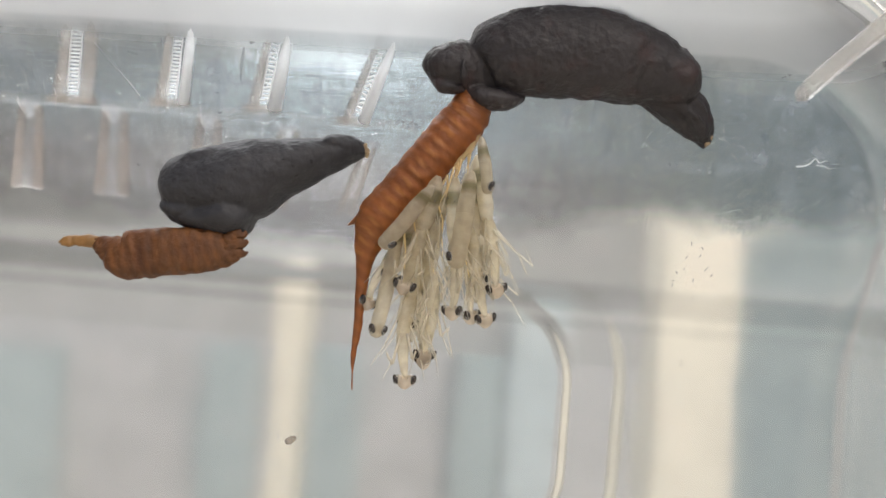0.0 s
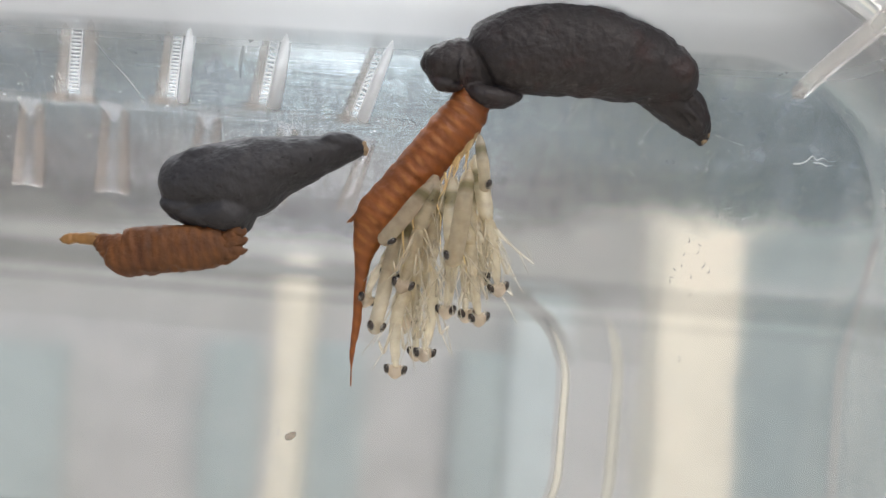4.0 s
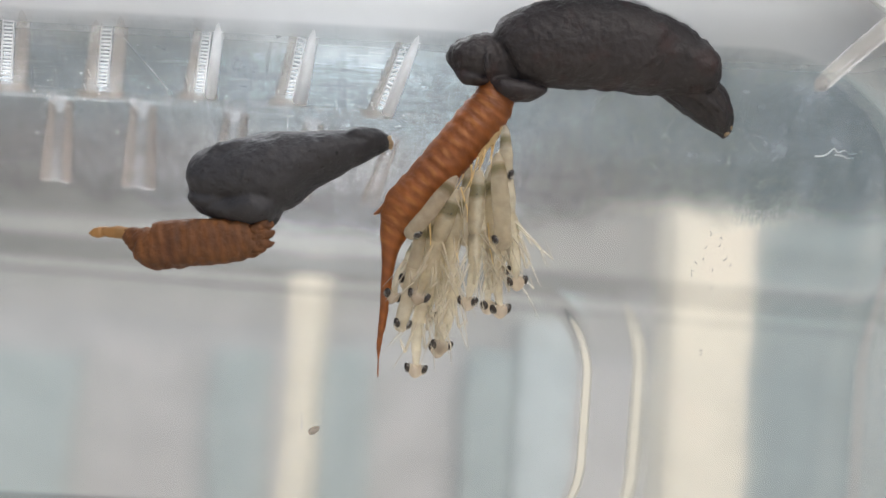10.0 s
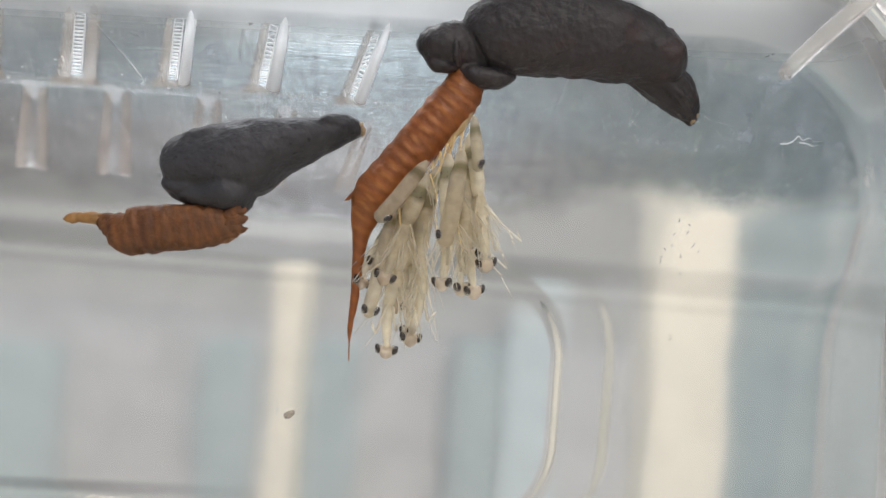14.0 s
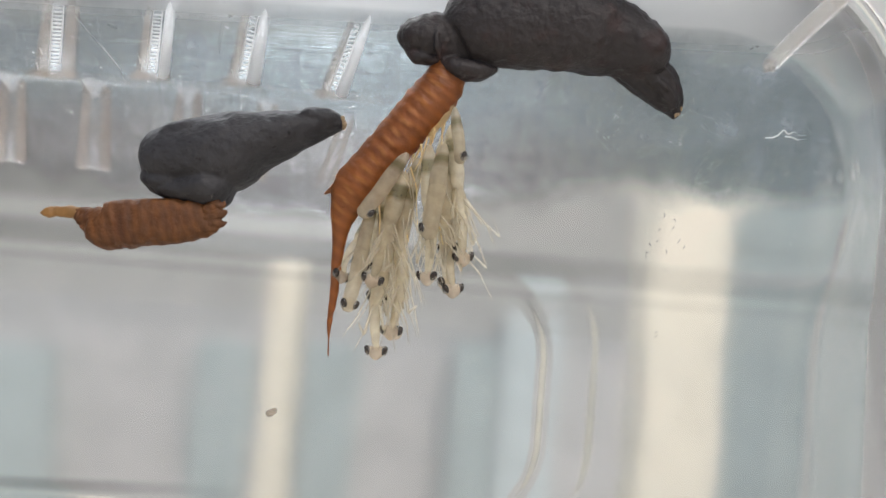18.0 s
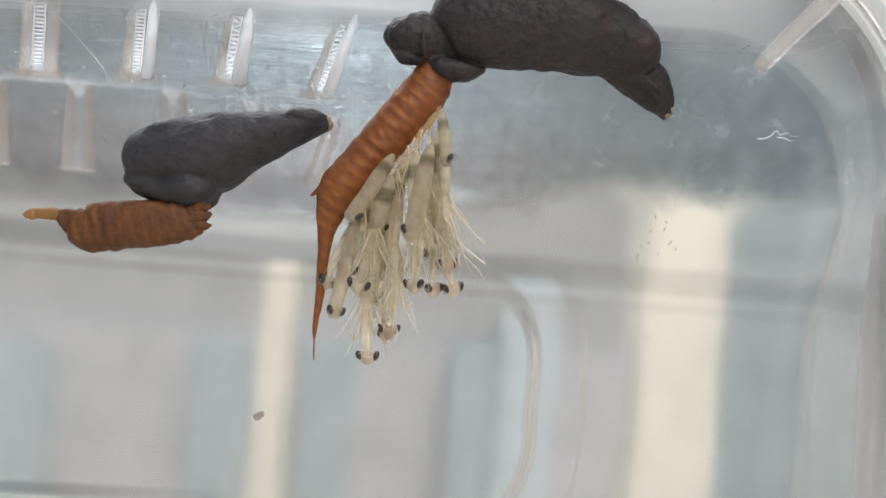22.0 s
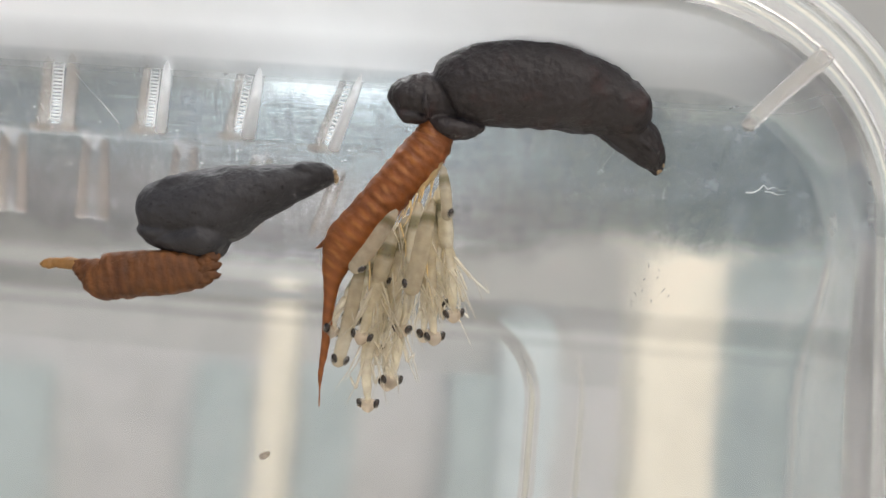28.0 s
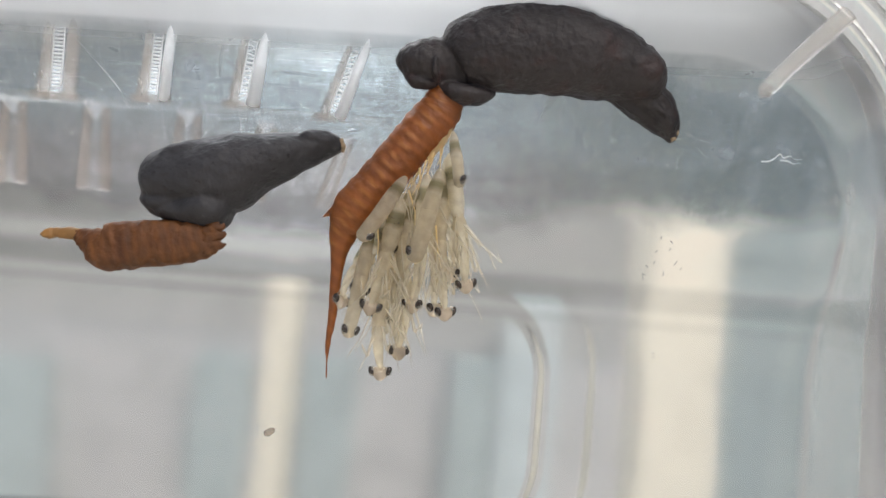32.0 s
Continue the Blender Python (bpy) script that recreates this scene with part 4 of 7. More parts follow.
lump_long = stuck_putty("putty_lump", "long dark grey putty lump stuck to the scratched panel", [
    ("main_lobe", [(1.9, -4.6, 76.1, 0.6, 0.8), (2.5, -4.9, 76.6, 2.6, 2.4), (4.0, -5, 76.85, 3.4, 3.0), (5.8, -5.2, 77.2, 3.75, 3.2), (7.3, -5.3, 77.45, 3.9, 3.3), (9.6, -5.3, 77.55, 3.9, 3.4),
     (12, -5.2, 77.35, 3.75, 3.4), (14.5, -5, 76.85, 3.3, 3.1), (16.1, -5.2, 76.25, 2.85, 2.9), (17.4, -5.5, 75.65, 2.25, 2.5), (18.4, -5.5, 75.1, 1.6, 1.9), (19.05, -5.4, 74.8, 0.6, 0.8)]),
    ("neck_lobe", [(-2.65, -4.6, 75.3, 0.2, 0.2), (-2.2, -4.8, 75.35, 1.2, 1.4), (-1.3, -4.9, 75.4, 1.7, 2.0), (0.1, -4.8, 75.5, 2.15, 2.2), (1.6, -4.4, 75.7, 2.45, 2.1), (3, -4.2, 75.9, 2.5, 1.9)]),
    ("pressed_fold", [(0.9, -5.2, 73.7, 0.4, 0.5), (2.0, -5.6, 73.1, 0.85, 1.4), (3.4, -5.6, 72.95, 0.8, 1.5), (4.7, -5.4, 73.05, 0.6, 1.2), (5.5, -5.2, 73.4, 0.2, 0.4)]),
    ("twisted_end", [(15.2, -4.4, 75.2, 1.2, 1.2), (17.0, -4.4, 74.5, 1.7, 1.8), (18.7, -4.2, 73.4, 1.65, 1.8), (19.8, -4.0, 72.3, 1.25, 1.5), (20.4, -3.8, 71.4, 0.75, 1.0), (20.6, -3.7, 70.75, 0.2, 0.3)]),
    ("crease_fold", [(18.2, -5.9, 73.3, 0.15, 0.2), (19.0, -5.8, 72.9, 0.35, 0.5), (19.8, -5.3, 72.2, 0.3, 0.4), (20.3, -4.8, 71.4, 0.12, 0.2)]),
    ("crease_fold", [(17.6, -4.4, 76.4, 0.3, 0.4), (18.6, -4.5, 75.4, 0.7, 0.9), (19.4, -4.6, 74.2, 0.75, 1.0), (20.2, -4.6, 73.0, 0.55, 0.8), (20.6, -4.2, 71.8, 0.2, 0.3)]),
    ("crease_fold", [(0.5, -7.0, 75.6, 0.1, 0.2), (0.45, -7.2, 74.9, 0.3, 0.4), (0.55, -7.0, 74.2, 0.35, 0.4), (0.8, -6.4, 73.6, 0.15, 0.2)]),
    ("crease_fold", [(-2.0, -5.0, 74.3, 0.15, 0.3), (-1.2, -5.6, 73.8, 0.5, 0.8), (-0.2, -5.8, 73.6, 0.5, 0.9), (0.7, -5.6, 73.5, 0.2, 0.4)])], 1, 0.75, PUTTY, WRINKLES, 1)
lump_low = stuck_putty("putty_lump", "smooth dark grey putty lump stuck below the vents", [
    ("main_lobe", [(-24.6, 1.0, 64.0, 0.4, 0.6), (-24.1, 0.9, 64.2, 1.8, 2.2), (-22.8, 0.7, 64.6, 2.6, 3.2), (-20.3, 0.6, 64.9, 3.15, 3.7), (-17.6, 0.6, 65.4, 3.5, 3.9), (-15.6, 0.6, 66.35, 3.0, 3.7),
     (-13.4, 0.6, 67.2, 2.35, 3.3), (-11.5, 0.6, 67.85, 1.85, 2.7), (-10, 0.6, 68.25, 1.5, 2.1), (-8.4, 0.6, 68.7, 1.0, 1.5), (-7.5, 0.6, 68.8, 0.6, 1.0), (-7.2, 0.6, 68.8, 0.15, 0.3)]),
    ("upper_lobe", [(-24.0, -0.2, 65.6, 0.3, 0.5), (-22.9, 0.1, 66.2, 0.9, 1.9), (-21.2, 0.3, 66.9, 1.0, 2.4), (-19.6, 0.4, 67.5, 0.75, 2.3), (-18.2, 0.4, 67.9, 0.25, 1.0)]),
    ("tip_cap", [(-11.2, 0.3, 69.0, 0.2, 0.6), (-10.4, 0.2, 69.15, 0.75, 1.7), (-9.2, 0.2, 69.1, 0.85, 1.6), (-8.1, 0.3, 68.95, 0.7, 1.2), (-7.3, 0.5, 68.85, 0.25, 0.4)]),
    ("pressed_fold", [(-24.2, 0.3, 62.9, 0.3, 0.5), (-23.7, 0.2, 62.7, 0.85, 1.8), (-22.5, 0.4, 62.5, 1.1, 2.7), (-20.5, 1.0, 62.7, 1.3, 2.9), (-18.6, 1.3, 63.1, 1.6, 3.0), (-17.2, 1.3, 63.4, 1.5, 2.8), (-16, 1.2, 64.2, 0.6, 1.4)]),
    ("pressed_foot", [(-23.7, 0.3, 62.0, 0.4, 0.8), (-22.2, 0.3, 62.0, 0.95, 2.2), (-20, 0.3, 62.05, 1.6, 3.0), (-18.3, 0.3, 62.3, 1.9, 3.3), (-17.4, 0.3, 62.8, 1.55, 2.9), (-16.5, 0.5, 63.8, 0.5, 1.2)])], 2, 0.72, PUTTY_PALE, {}, 14)


# dried tan crumbs where the putty was torn off
for lump, spots in ((lump_long, ((20.75, -4.3, 72.2, 0.26), (20.9, -4.1, 71.7, 0.3), (20.8, -4.0, 71.2, 0.24), (20.6, -4.2, 70.95, 0.2))), (lump_low, ((-7.35, -0.15, 69.05, 0.3), (-7.15, -0.2, 68.7, 0.26), (-7.2, 0.0, 68.4, 0.2)))):
    for k, (x, y, z, r) in enumerate(spots):
        bm = ball(bmesh.new(), (x, y, z), r, 0.8, 1.0, 1.25, 10, 8)
        rough_up(bm, 0.12, 0.25, k)
        part("dried_crumb", bm, CRUMB, lump, "dried tan edge")


# ---- oothecae ----
def ridges(count, height, phase=0.0):
    return lambda f, w: 1 + height * (abs(math.sin(math.pi * count * f + phase + 0.25 * math.sin(w))) - 0.5)


def build_ootheca():
    case = thing("mantis_ootheca", "ribbed orange-brown mantis egg case with a thin drooping tail, hatching", "egg case")
    bm = bmesh.new()
    loft(bm, [(1.3, -5, 73.9, 1.2, 1.1), (1.35, -5, 72.7, 1.6, 1.35), (0.8, -5, 71.2, 1.85, 1.6), (-1.1, -5, 68.6, 1.8, 1.7), (-3.4, -5, 65.4, 1.8, 1.7), (-5.3, -5, 62.8, 1.8, 1.5),
              (-6.0, -5, 61.1, 1.25, 1.0)], 150, 32, ridges(13, 0.03))
    rough_up(bm, 0.12, 0.6, 4)
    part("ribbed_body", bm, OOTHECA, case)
    bm = bmesh.new()
    loft(bm, [(-5.6, -5, 62.3, 1.5, 1.2), (-6.0, -5, 60.9, 1.2, 0.95), (-6.2, -5, 59.4, 0.75, 0.65), (-6.28, -5, 57.7, 0.48, 0.42), (-6.3, -5, 55.6, 0.4, 0.36), (-6.4, -5, 53.3, 0.3, 0.28),
              (-6.52, -5, 51.4, 0.17, 0.17), (-6.4, -5, 49, 0.04, 0.04)], 60, 16)
    rough_up(bm, 0.07, 0.9, 6)
    part("tail", bm, OOTHECA, case, "thin curved tapering tail")
    bm = bmesh.new()
    loft(bm, [(-6.4, -5, 63.2, 0.5, 0.4), (-7.1, -5, 62.6, 0.28, 0.25), (-7.75, -5, 62.15, 0.05, 0.05)], 10, 8)
    part("spur", bm, OOTHECA, case)
    bm = bmesh.new()
    loft(bm, [(2.0, -5, 71.6, 0.2, 0.8), (2.05, -5, 70.3, 0.25, 0.8), (1.5, -5, 69.1, 0.3, 0.7), (0.4, -5, 67.5, 0.25, 0.5)], 14, 10)
    rough_up(bm, 0.12, 0.5, 9)
    part("hatching_seam", bm, SHRED, case, "frayed golden seam")
    rnd = random.Random(8)
    for k in range(15):
        f = rnd.random()
        x, z = 1.7 - 5.2 * f, 69.0 - 6.6 * f
        y = -5 + rnd.uniform(-1.3, 0.6)
        ln = rnd.uniform(0.8, 2.6)
        bm = bmesh.new()
        tube(bm, [(x + 0.2, y, z + 0.3), (x + rnd.uniform(-0.2, 0.3), y - 0.1, z - ln * 0.4), (x + rnd.uniform(-0.4, 0.4), y - 0.1, z - ln)], rnd.uniform(0.06, 0.13), 0.02, 6, 6)
        part("membrane_shred", bm, SHRED, case)
    return case


def build_spent_ootheca():
    case = thing("mantis_ootheca", "short spent brown mantis egg case with a pale broken tip", "egg case")
    bm = bmesh.new()
    def squared(f, w):
        box_like = (abs(math.cos(w)) ** 3.2 + abs(math.sin(w)) ** 3.2) ** (-1 / 3.2)
        rib = 1 - abs(math.sin(math.pi * 17 * f + 0.5 * math.sin(w)))
        return (0.9 + 0.1 * box_like) * box_like ** 0.7 * (1 + 0.035 * (rib - 0.4))
    loft(bm, [(-29.6, -0.6, 59.15, 0.42, 0.5), (-29.0, -0.6, 58.95, 0.75, 0.85), (-28.1, -0.6, 58.6, 1.25, 1.2), (-27.0, -0.6, 58.2, 1.98, 1.6), (-25.5, -0.6, 58.45, 2.1, 1.8), (-23, -0.6, 58.85, 2.0, 1.8),
              (-20.5, -0.6, 59.15, 1.9, 1.7), (-18.5, -0.6, 59.45, 1.52, 1.4), (-17.5, -0.6, 59.75, 1.1, 1.1), (-17.2, -0.6, 59.75, 0.7, 0.7)], 130, 40, squared)
    rough_up(bm, 0.16, 0.7, 11)
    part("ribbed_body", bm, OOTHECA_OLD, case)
    bm = bmesh.new()
    loft(bm, [(-28.9, -0.6, 58.95, 0.72, 0.6), (-30.2, -0.6, 59.15, 0.52, 0.5), (-31.1, -0.6, 59.1, 0.4, 0.4), (-31.8, -0.6, 59.05, 0.5, 0.42), (-32.4, -0.6, 58.95, 0.36, 0.3), (-32.7, -0.6, 58.9, 0.08, 0.1)], 22, 14)
    rough_up(bm, 0.2, 0.45, 12)
    part("broken_tip", bm, TIP, case, "pale yellowish broken tip")
    rnd = random.Random(3)
    for k in range(9):
        bm = bmesh.new()
        z = 58.7 + k * 0.26
        x = -18.6 + 0.25 * (k % 3)
        loft(bm, [(x, -1.5 - 0.1 * (k % 2), z - 0.1, 0.3, 0.25), (x + 0.7, -1.7, z, 0.42, 0.2), (x + 1.25, -1.6, z + rnd.uniform(-0.1, 0.25), 0.36, 0.14), (x + 1.5 + rnd.uniform(-0.1, 0.3), -1.5, z + rnd.uniform(0, 0.35), 0.1, 0.05)], 10, 9)
        rough_up(bm, 0.1, 0.35, k)
        part("frayed_end", bm, OOTHECA_OLD, case)
    return case


build_ootheca()
build_spent_ootheca()


# ---- nymphs: hang by the tail end, the head lowest; the origin is at the point of hanging ----
def rod(bm, a, b, r0, r1):
    return loft(bm, [(*a, r0, r0), (*b, r1, r1)], 1, 6)


def build_nymph(length, width, free, seed, label, eyes=(-1, 1), legs=True):
    rnd = random.Random(seed)
    ny = thing("mantis_nymph", label, "insect", group="hatching nymphs")
    L, w = length, width * (1.12 if free else 1.05)
    bow = rnd.uniform(-0.6, 0.6) if free else 0.0
    bend = rnd.uniform(-0.5, 0.5) if free else 0.0
    skin = BODY if free else SLEEVE
    top = 0.46 * L

    def rings(f, a):
        return 1 + 0.035 * (abs(math.sin(math.pi * 8 * f)) - 0.6) + 0.015 * math.sin(3 * a + 9 * f)

    bm = bmesh.new()
    if free:
        loft(bm, [(0, 0, 0.2, 0.2, 0.2), (0.08 * bow, 0, -0.035 * L, 0.7 * w, 0.55 * w), (0.3 * bow, 0, -0.12 * L, 0.92 * w, 0.78 * w), (0.6 * bow, 0, -0.24 * L, w, 0.85 * w), (0.8 * bow, 0, -0.36 * L, 0.98 * w, 0.85 * w),
                  (0.8 * bow, 0, -top, 0.72 * w, 0.68 * w), (0.78 * bow, 0, -top - 0.04 * L, 0.5 * w, 0.5 * w)], 56, 18, rings)
        rough_up(bm, 0.035, 0.5, seed)
        part("abdomen", bm, skin, ny)
        bm = bmesh.new()
        loft(bm, [(0.8 * bow, 0, -top + 0.12, 0.5 * w, 0.5 * w), (0.75 * bow + 0.3 * bend, 0, -0.52 * L, 0.86 * w, 0.7 * w), (0.62 * bow + 0.7 * bend, 0, -0.6 * L, 0.82 * w, 0.66 * w), (0.48 * bow + bend, 0, -0.68 * L, 0.74 * w, 0.6 * w),
                  (0.3 * bow + 0.9 * bend, 0, -0.78 * L, 0.66 * w, 0.52 * w), (0.12 * bow + 0.4 * bend, 0, -0.9 * L, 0.52 * w, 0.42 * w), (0, 0, -L + 0.55, 0.24, 0.24), (0, 0, -L + 0.2, 0.3, 0.26)], 44, 16)
        rough_up(bm, 0.035, 0.45, seed + 1)
        part("thorax", bm, skin, ny)
    else:
        loft(bm, [(0, 0, 0.1, 0.25 * w, 0.2 * w), (0, 0, -0.06 * L, 0.6 * w, 0.5 * w), (0, 0, -0.16 * L, 0.8 * w, 0.7 * w), (0, 0, -0.34 * L, 0.94 * w, 0.82 * w), (0.04, 0, -top, w, 0.85 * w)], 30, 20)
        part("abdomen", bm, skin, ny)
        bm = bmesh.new()
        loft(bm, [(0.04, 0, -top + 0.02, w, 0.85 * w), (0.06, 0, -0.62 * L, w, 0.88 * w), (0.04, 0, -0.8 * L, 0.98 * w, 0.86 * w), (0, 0, -0.93 * L, 0.97 * w, 0.82 * w), (0, 0, -L - 0.05, 0.93 * w, 0.78 * w)], 30, 20)
        rough_up(bm, 0.03, 0.6, seed + 1)
        part("thorax", bm, skin, ny)
    bm = bmesh.new()
    if free:
        ball(bm, (0, 0, -L), 0.66, 1.14, 0.8, 0.84, 24, 16)
        for v in bm.verts:
            k = (-L - v.co.z) / 0.5
            if k > 0:
                v.co.x *= 1 - 0.4 * k
                v.co.z -= 0.12 * k
            else:
                v.co.z -= 0.18 * max(0.0, 1 - abs(v.co.x) / 0.35) * min(1.0, -k)
        rough_up(bm, 0.04, 0.5, seed + 2)
        h, ez = 0.68, 0.15
    else:
        ball(bm, (0, 0, -L), 0.62, 0.97 * w / 0.62, 0.82 * w / 0.62, 0.9 * w / 0.62, 24, 16)
        h, ez = 0.84 * w, 0.3 * w
    head = part("head", bm, HEAD if free else skin, ny, "pale triangular head" if free else "blunt head inside its skin")
    for s in eyes:
        bm = bmesh.new()
        ball(bm, (s * h, -0.14 if free else -0.42 * w, -L + ez), 0.36, 0.72, 0.95, 1.05, 16, 12)
        for v in bm.verts:
            v.co.x += s * 0.28 * (v.co.z + L - ez)
        part("eye", bm, EYE, head, "glossy dark brown compound eye")
        bm = bmesh.new()
        ball(bm, (s * (h - 0.07), -0.05 if free else -0.3 * w, -L + ez - 0.03), 0.42, 0.8, 0.9, 1.02, 16, 12)
        part("eye_cap", bm, EYE_CAP, head)
    if free and legs:
        # folded grasping legs beside the thorax, then walking legs of straight thin joints that trail downwards
        for s in (-1, 1):
            x, y, a = 0.5 * bow + 0.8 * bend, -0.5 * w, -0.7 * L
            kx, kz = x + s * rnd.uniform(0.55, 0.95), a - rnd.uniform(0.14, 0.2) * L
            fx, fz = x + s * rnd.uniform(0.75, 1.4), kz + rnd.uniform(0.6, 1.3)
            bm = bmesh.new()
            rod(bm, (x + s * 0.35 * w, y, a), (kx, y - 0.25, kz), 0.1, 0.13)
            rod(bm, (kx, y - 0.25, kz - 0.05), (fx, y - 0.35, fz), 0.11, 0.06)
            rod(bm, (fx, y - 0.35, fz), (fx - s * 0.2, y - 0.3, fz - rnd.uniform(0.5, 1.0)), 0.05, 0.02)
            part("grasping_leg", bm, LIMB, ny)
            for k in range(4):
                a = (-0.46 - 0.06 * k) * L
                x, y = 0.68 * bow + 0.5 * bend, rnd.uniform(-0.9, 0.5)
                out = math.tan(radians(rnd.uniform(12, 46) if s > 0 else rnd.uniform(4, 24)))
                down = rnd.uniform(1.8, 3.4)
                kx, kz = x + s * (0.4 * w + out * down), a - down
                turn = rnd.choice((-1, -1, 0.5))
                down2 = rnd.uniform(1.1, 2.2)
                fx, fz = kx + s * (rnd.uniform(0.15, 0.6) * down2 if turn < 0 else -0.3 * down2), kz + (down2 * 0.85 if turn > 0 else -down2 * 0.9)
                bm = bmesh.new()
                rod(bm, (x + s * 0.4 * w, 0.5 * y, a), (kx, y, kz), 0.085, 0.06)
                rod(bm, (kx, y, kz), (fx, y * 1.1, fz), 0.05, 0.03)
                rod(bm, (fx, y * 1.1, fz), (fx + s * 0.12, y * 1.1, fz - 0.35), 0.03, 0.015)
                part("leg", bm, LIMB, ny)
            bm = bmesh.new()
            b = rnd.uniform(0.2, 0.7)
            tube(bm, [(s * 0.2, -0.4, -L + 0.1), (s * (0.4 + b * 0.4), -0.6, -0.86 * L), (s * (0.5 + b), -0.5, -0.66 * L)], 0.04, 0.018, 5, 8)
            part("antenna", bm, LIMB, ny)
    return ny


NYMPHS = {}
NYMPHS['a'] = (build_nymph(5.6, 0.6, False, 30, 'smooth pale nymph pressed along the egg case', (1,)), 5.6, -7.50, 0)
NYMPHS['b'] = (build_nymph(6.9, 0.68, False, 31, 'smooth pale nymph still in its hatching skin, one dark eye showing', (-1,)), 6.9, -7.60, 0)
NYMPHS['c'] = (build_nymph(4.00, 0.46, False, 32, 'small pale nymph emerging near the putty, one dark eye', (1,)), 4.00, -6.90, -20)
NYMPHS['d'] = (build_nymph(10.72, 0.62, True, 33, 'pale translucent freshly hatched mantis nymph hanging head down'), 10.72, -5.20, 20)
NYMPHS['e'] = (build_nymph(8.88, 0.66, True, 34, 'pale translucent freshly hatched mantis nymph hanging head down'), 8.88, -6.60, 0)
NYMPHS['f'] = (build_nymph(10.46, 0.62, True, 35, 'pale translucent freshly hatched mantis nymph hanging head down'), 10.46, -6.00, -35)
NYMPHS['g'] = (build_nymph(12.77, 0.60, True, 36, 'pale translucent freshly hatched mantis nymph hanging head down'), 12.77, -5.60, 15)
NYMPHS['h'] = (build_nymph(12.67, 0.62, True, 37, 'pale translucent nymph hanging lowest, wide dark eyes and spread legs'), 12.67, -5.80, 0)
NYMPHS['i'] = (build_nymph(8.59, 0.57, False, 38, 'smooth pale nymph in its hatching skin beside the tail'), 8.59, -6.20, 25)
NYMPHS['j'] = (build_nymph(11.42, 0.60, True, 39, 'pale translucent freshly hatched mantis nymph hanging head down'), 11.42, -5.20, 25)
NYMPHS['k'] = (build_nymph(9.48, 0.55, True, 40, 'pale translucent freshly hatched mantis nymph hanging head down'), 9.48, -4.60, -30)
NYMPHS['l'] = (build_nymph(5.86, 0.42, True, 41, 'pale translucent freshly hatched mantis nymph hanging head down', legs=False), 5.86, -4.80, 40)
NYMPHS['m'] = (build_nymph(5.67, 0.65, False, 42, 'pale translucent freshly hatched mantis nymph hanging head down'), 5.67, -5.40, -15)
NYMPHS['n'] = (build_nymph(11.37, 0.60, True, 43, 'pale translucent freshly hatched mantis nymph hanging head down'), 11.37, -4.60, 50)
NYMPHS['o'] = (build_nymph(10.54, 0.50, True, 44, 'pale translucent freshly hatched mantis nymph hanging head down'), 10.54, -4.60, -60)
NYMPHS['p'] = (build_nymph(5.92, 0.60, True, 45, 'pale translucent freshly hatched mantis nymph hanging head down'), 5.92, -4.80, 30)
NYMPHS['q'] = (build_nymph(10.41, 0.65, True, 46, 'pale translucent freshly hatched mantis nymph hanging head down'), 10.41, -4.40, -20)


# fine empty skins and legs that trail at the outer side of the cluster
rnd = random.Random(21)
shed = thing("shed_skins", "tangle of empty translucent hatching skins and threads", "insect skin")
for k in range(40):
    x0, z0 = rnd.uniform(-3.4, 2.4), rnd.uniform(59.5, 68)
    z0 = min(z0, 66 + x0)
    ln, y, lean = rnd.uniform(2.0, 4.6), rnd.uniform(-7.2, -3.2), rnd.gauss(0.15, 0.25)
    bm = bmesh.new()
    rod(bm, (x0, y, z0), (x0 + lean * ln * 0.6, y - 0.2, z0 - ln * 0.6), rnd.uniform(0.05, 0.1), 0.05)
    rod(bm, (x0 + lean * ln * 0.6, y - 0.2, z0 - ln * 0.6), (x0 + lean * ln * 0.8 + rnd.uniform(-0.3, 0.3), y - 0.1, z0 - ln), 0.05, 0.03)
    part("skin", bm, LIMB if k % 3 else SHRED, shed)
for x0, z0, x1, z1, kink in ((2.6, 64.3, 4.2, 60.9, 0.3), (2.4, 63.4, 5.1, 59.7, 0.2), (2.6, 62.2, 4.7, 58.3, 0.4), (2.2, 61.4, 3.9, 59.0, -0.2), (3.0, 63.0, 5.3, 60.6, 0.1), (2.3, 65.2, 3.5, 62.2, 0.3), (2.5, 60.4, 4.5, 57.3, 0.2), (2.9, 61.6, 4.1, 57.8, -0.3)):
    bm = bmesh.new()
    tube(bm, [(x0 - 0.9, -4.6, z0 + 1.0), (x0, -4.7, z0), ((x0 + x1) / 2 + kink, -4.9, (z0 + z1) / 2 + 0.2), (x1, -4.8, z1)], 0.08, 0.045, 6, 10)
    tube(bm, [(x1, -4.8, z1), (x1 - 0.3, -4.9, z1 + 0.5), (x1 - 0.9 + kink, -4.8, z1 + 1.3)], 0.045, 0.025, 6, 5)
    part("thread", bm, LIMB, shed)

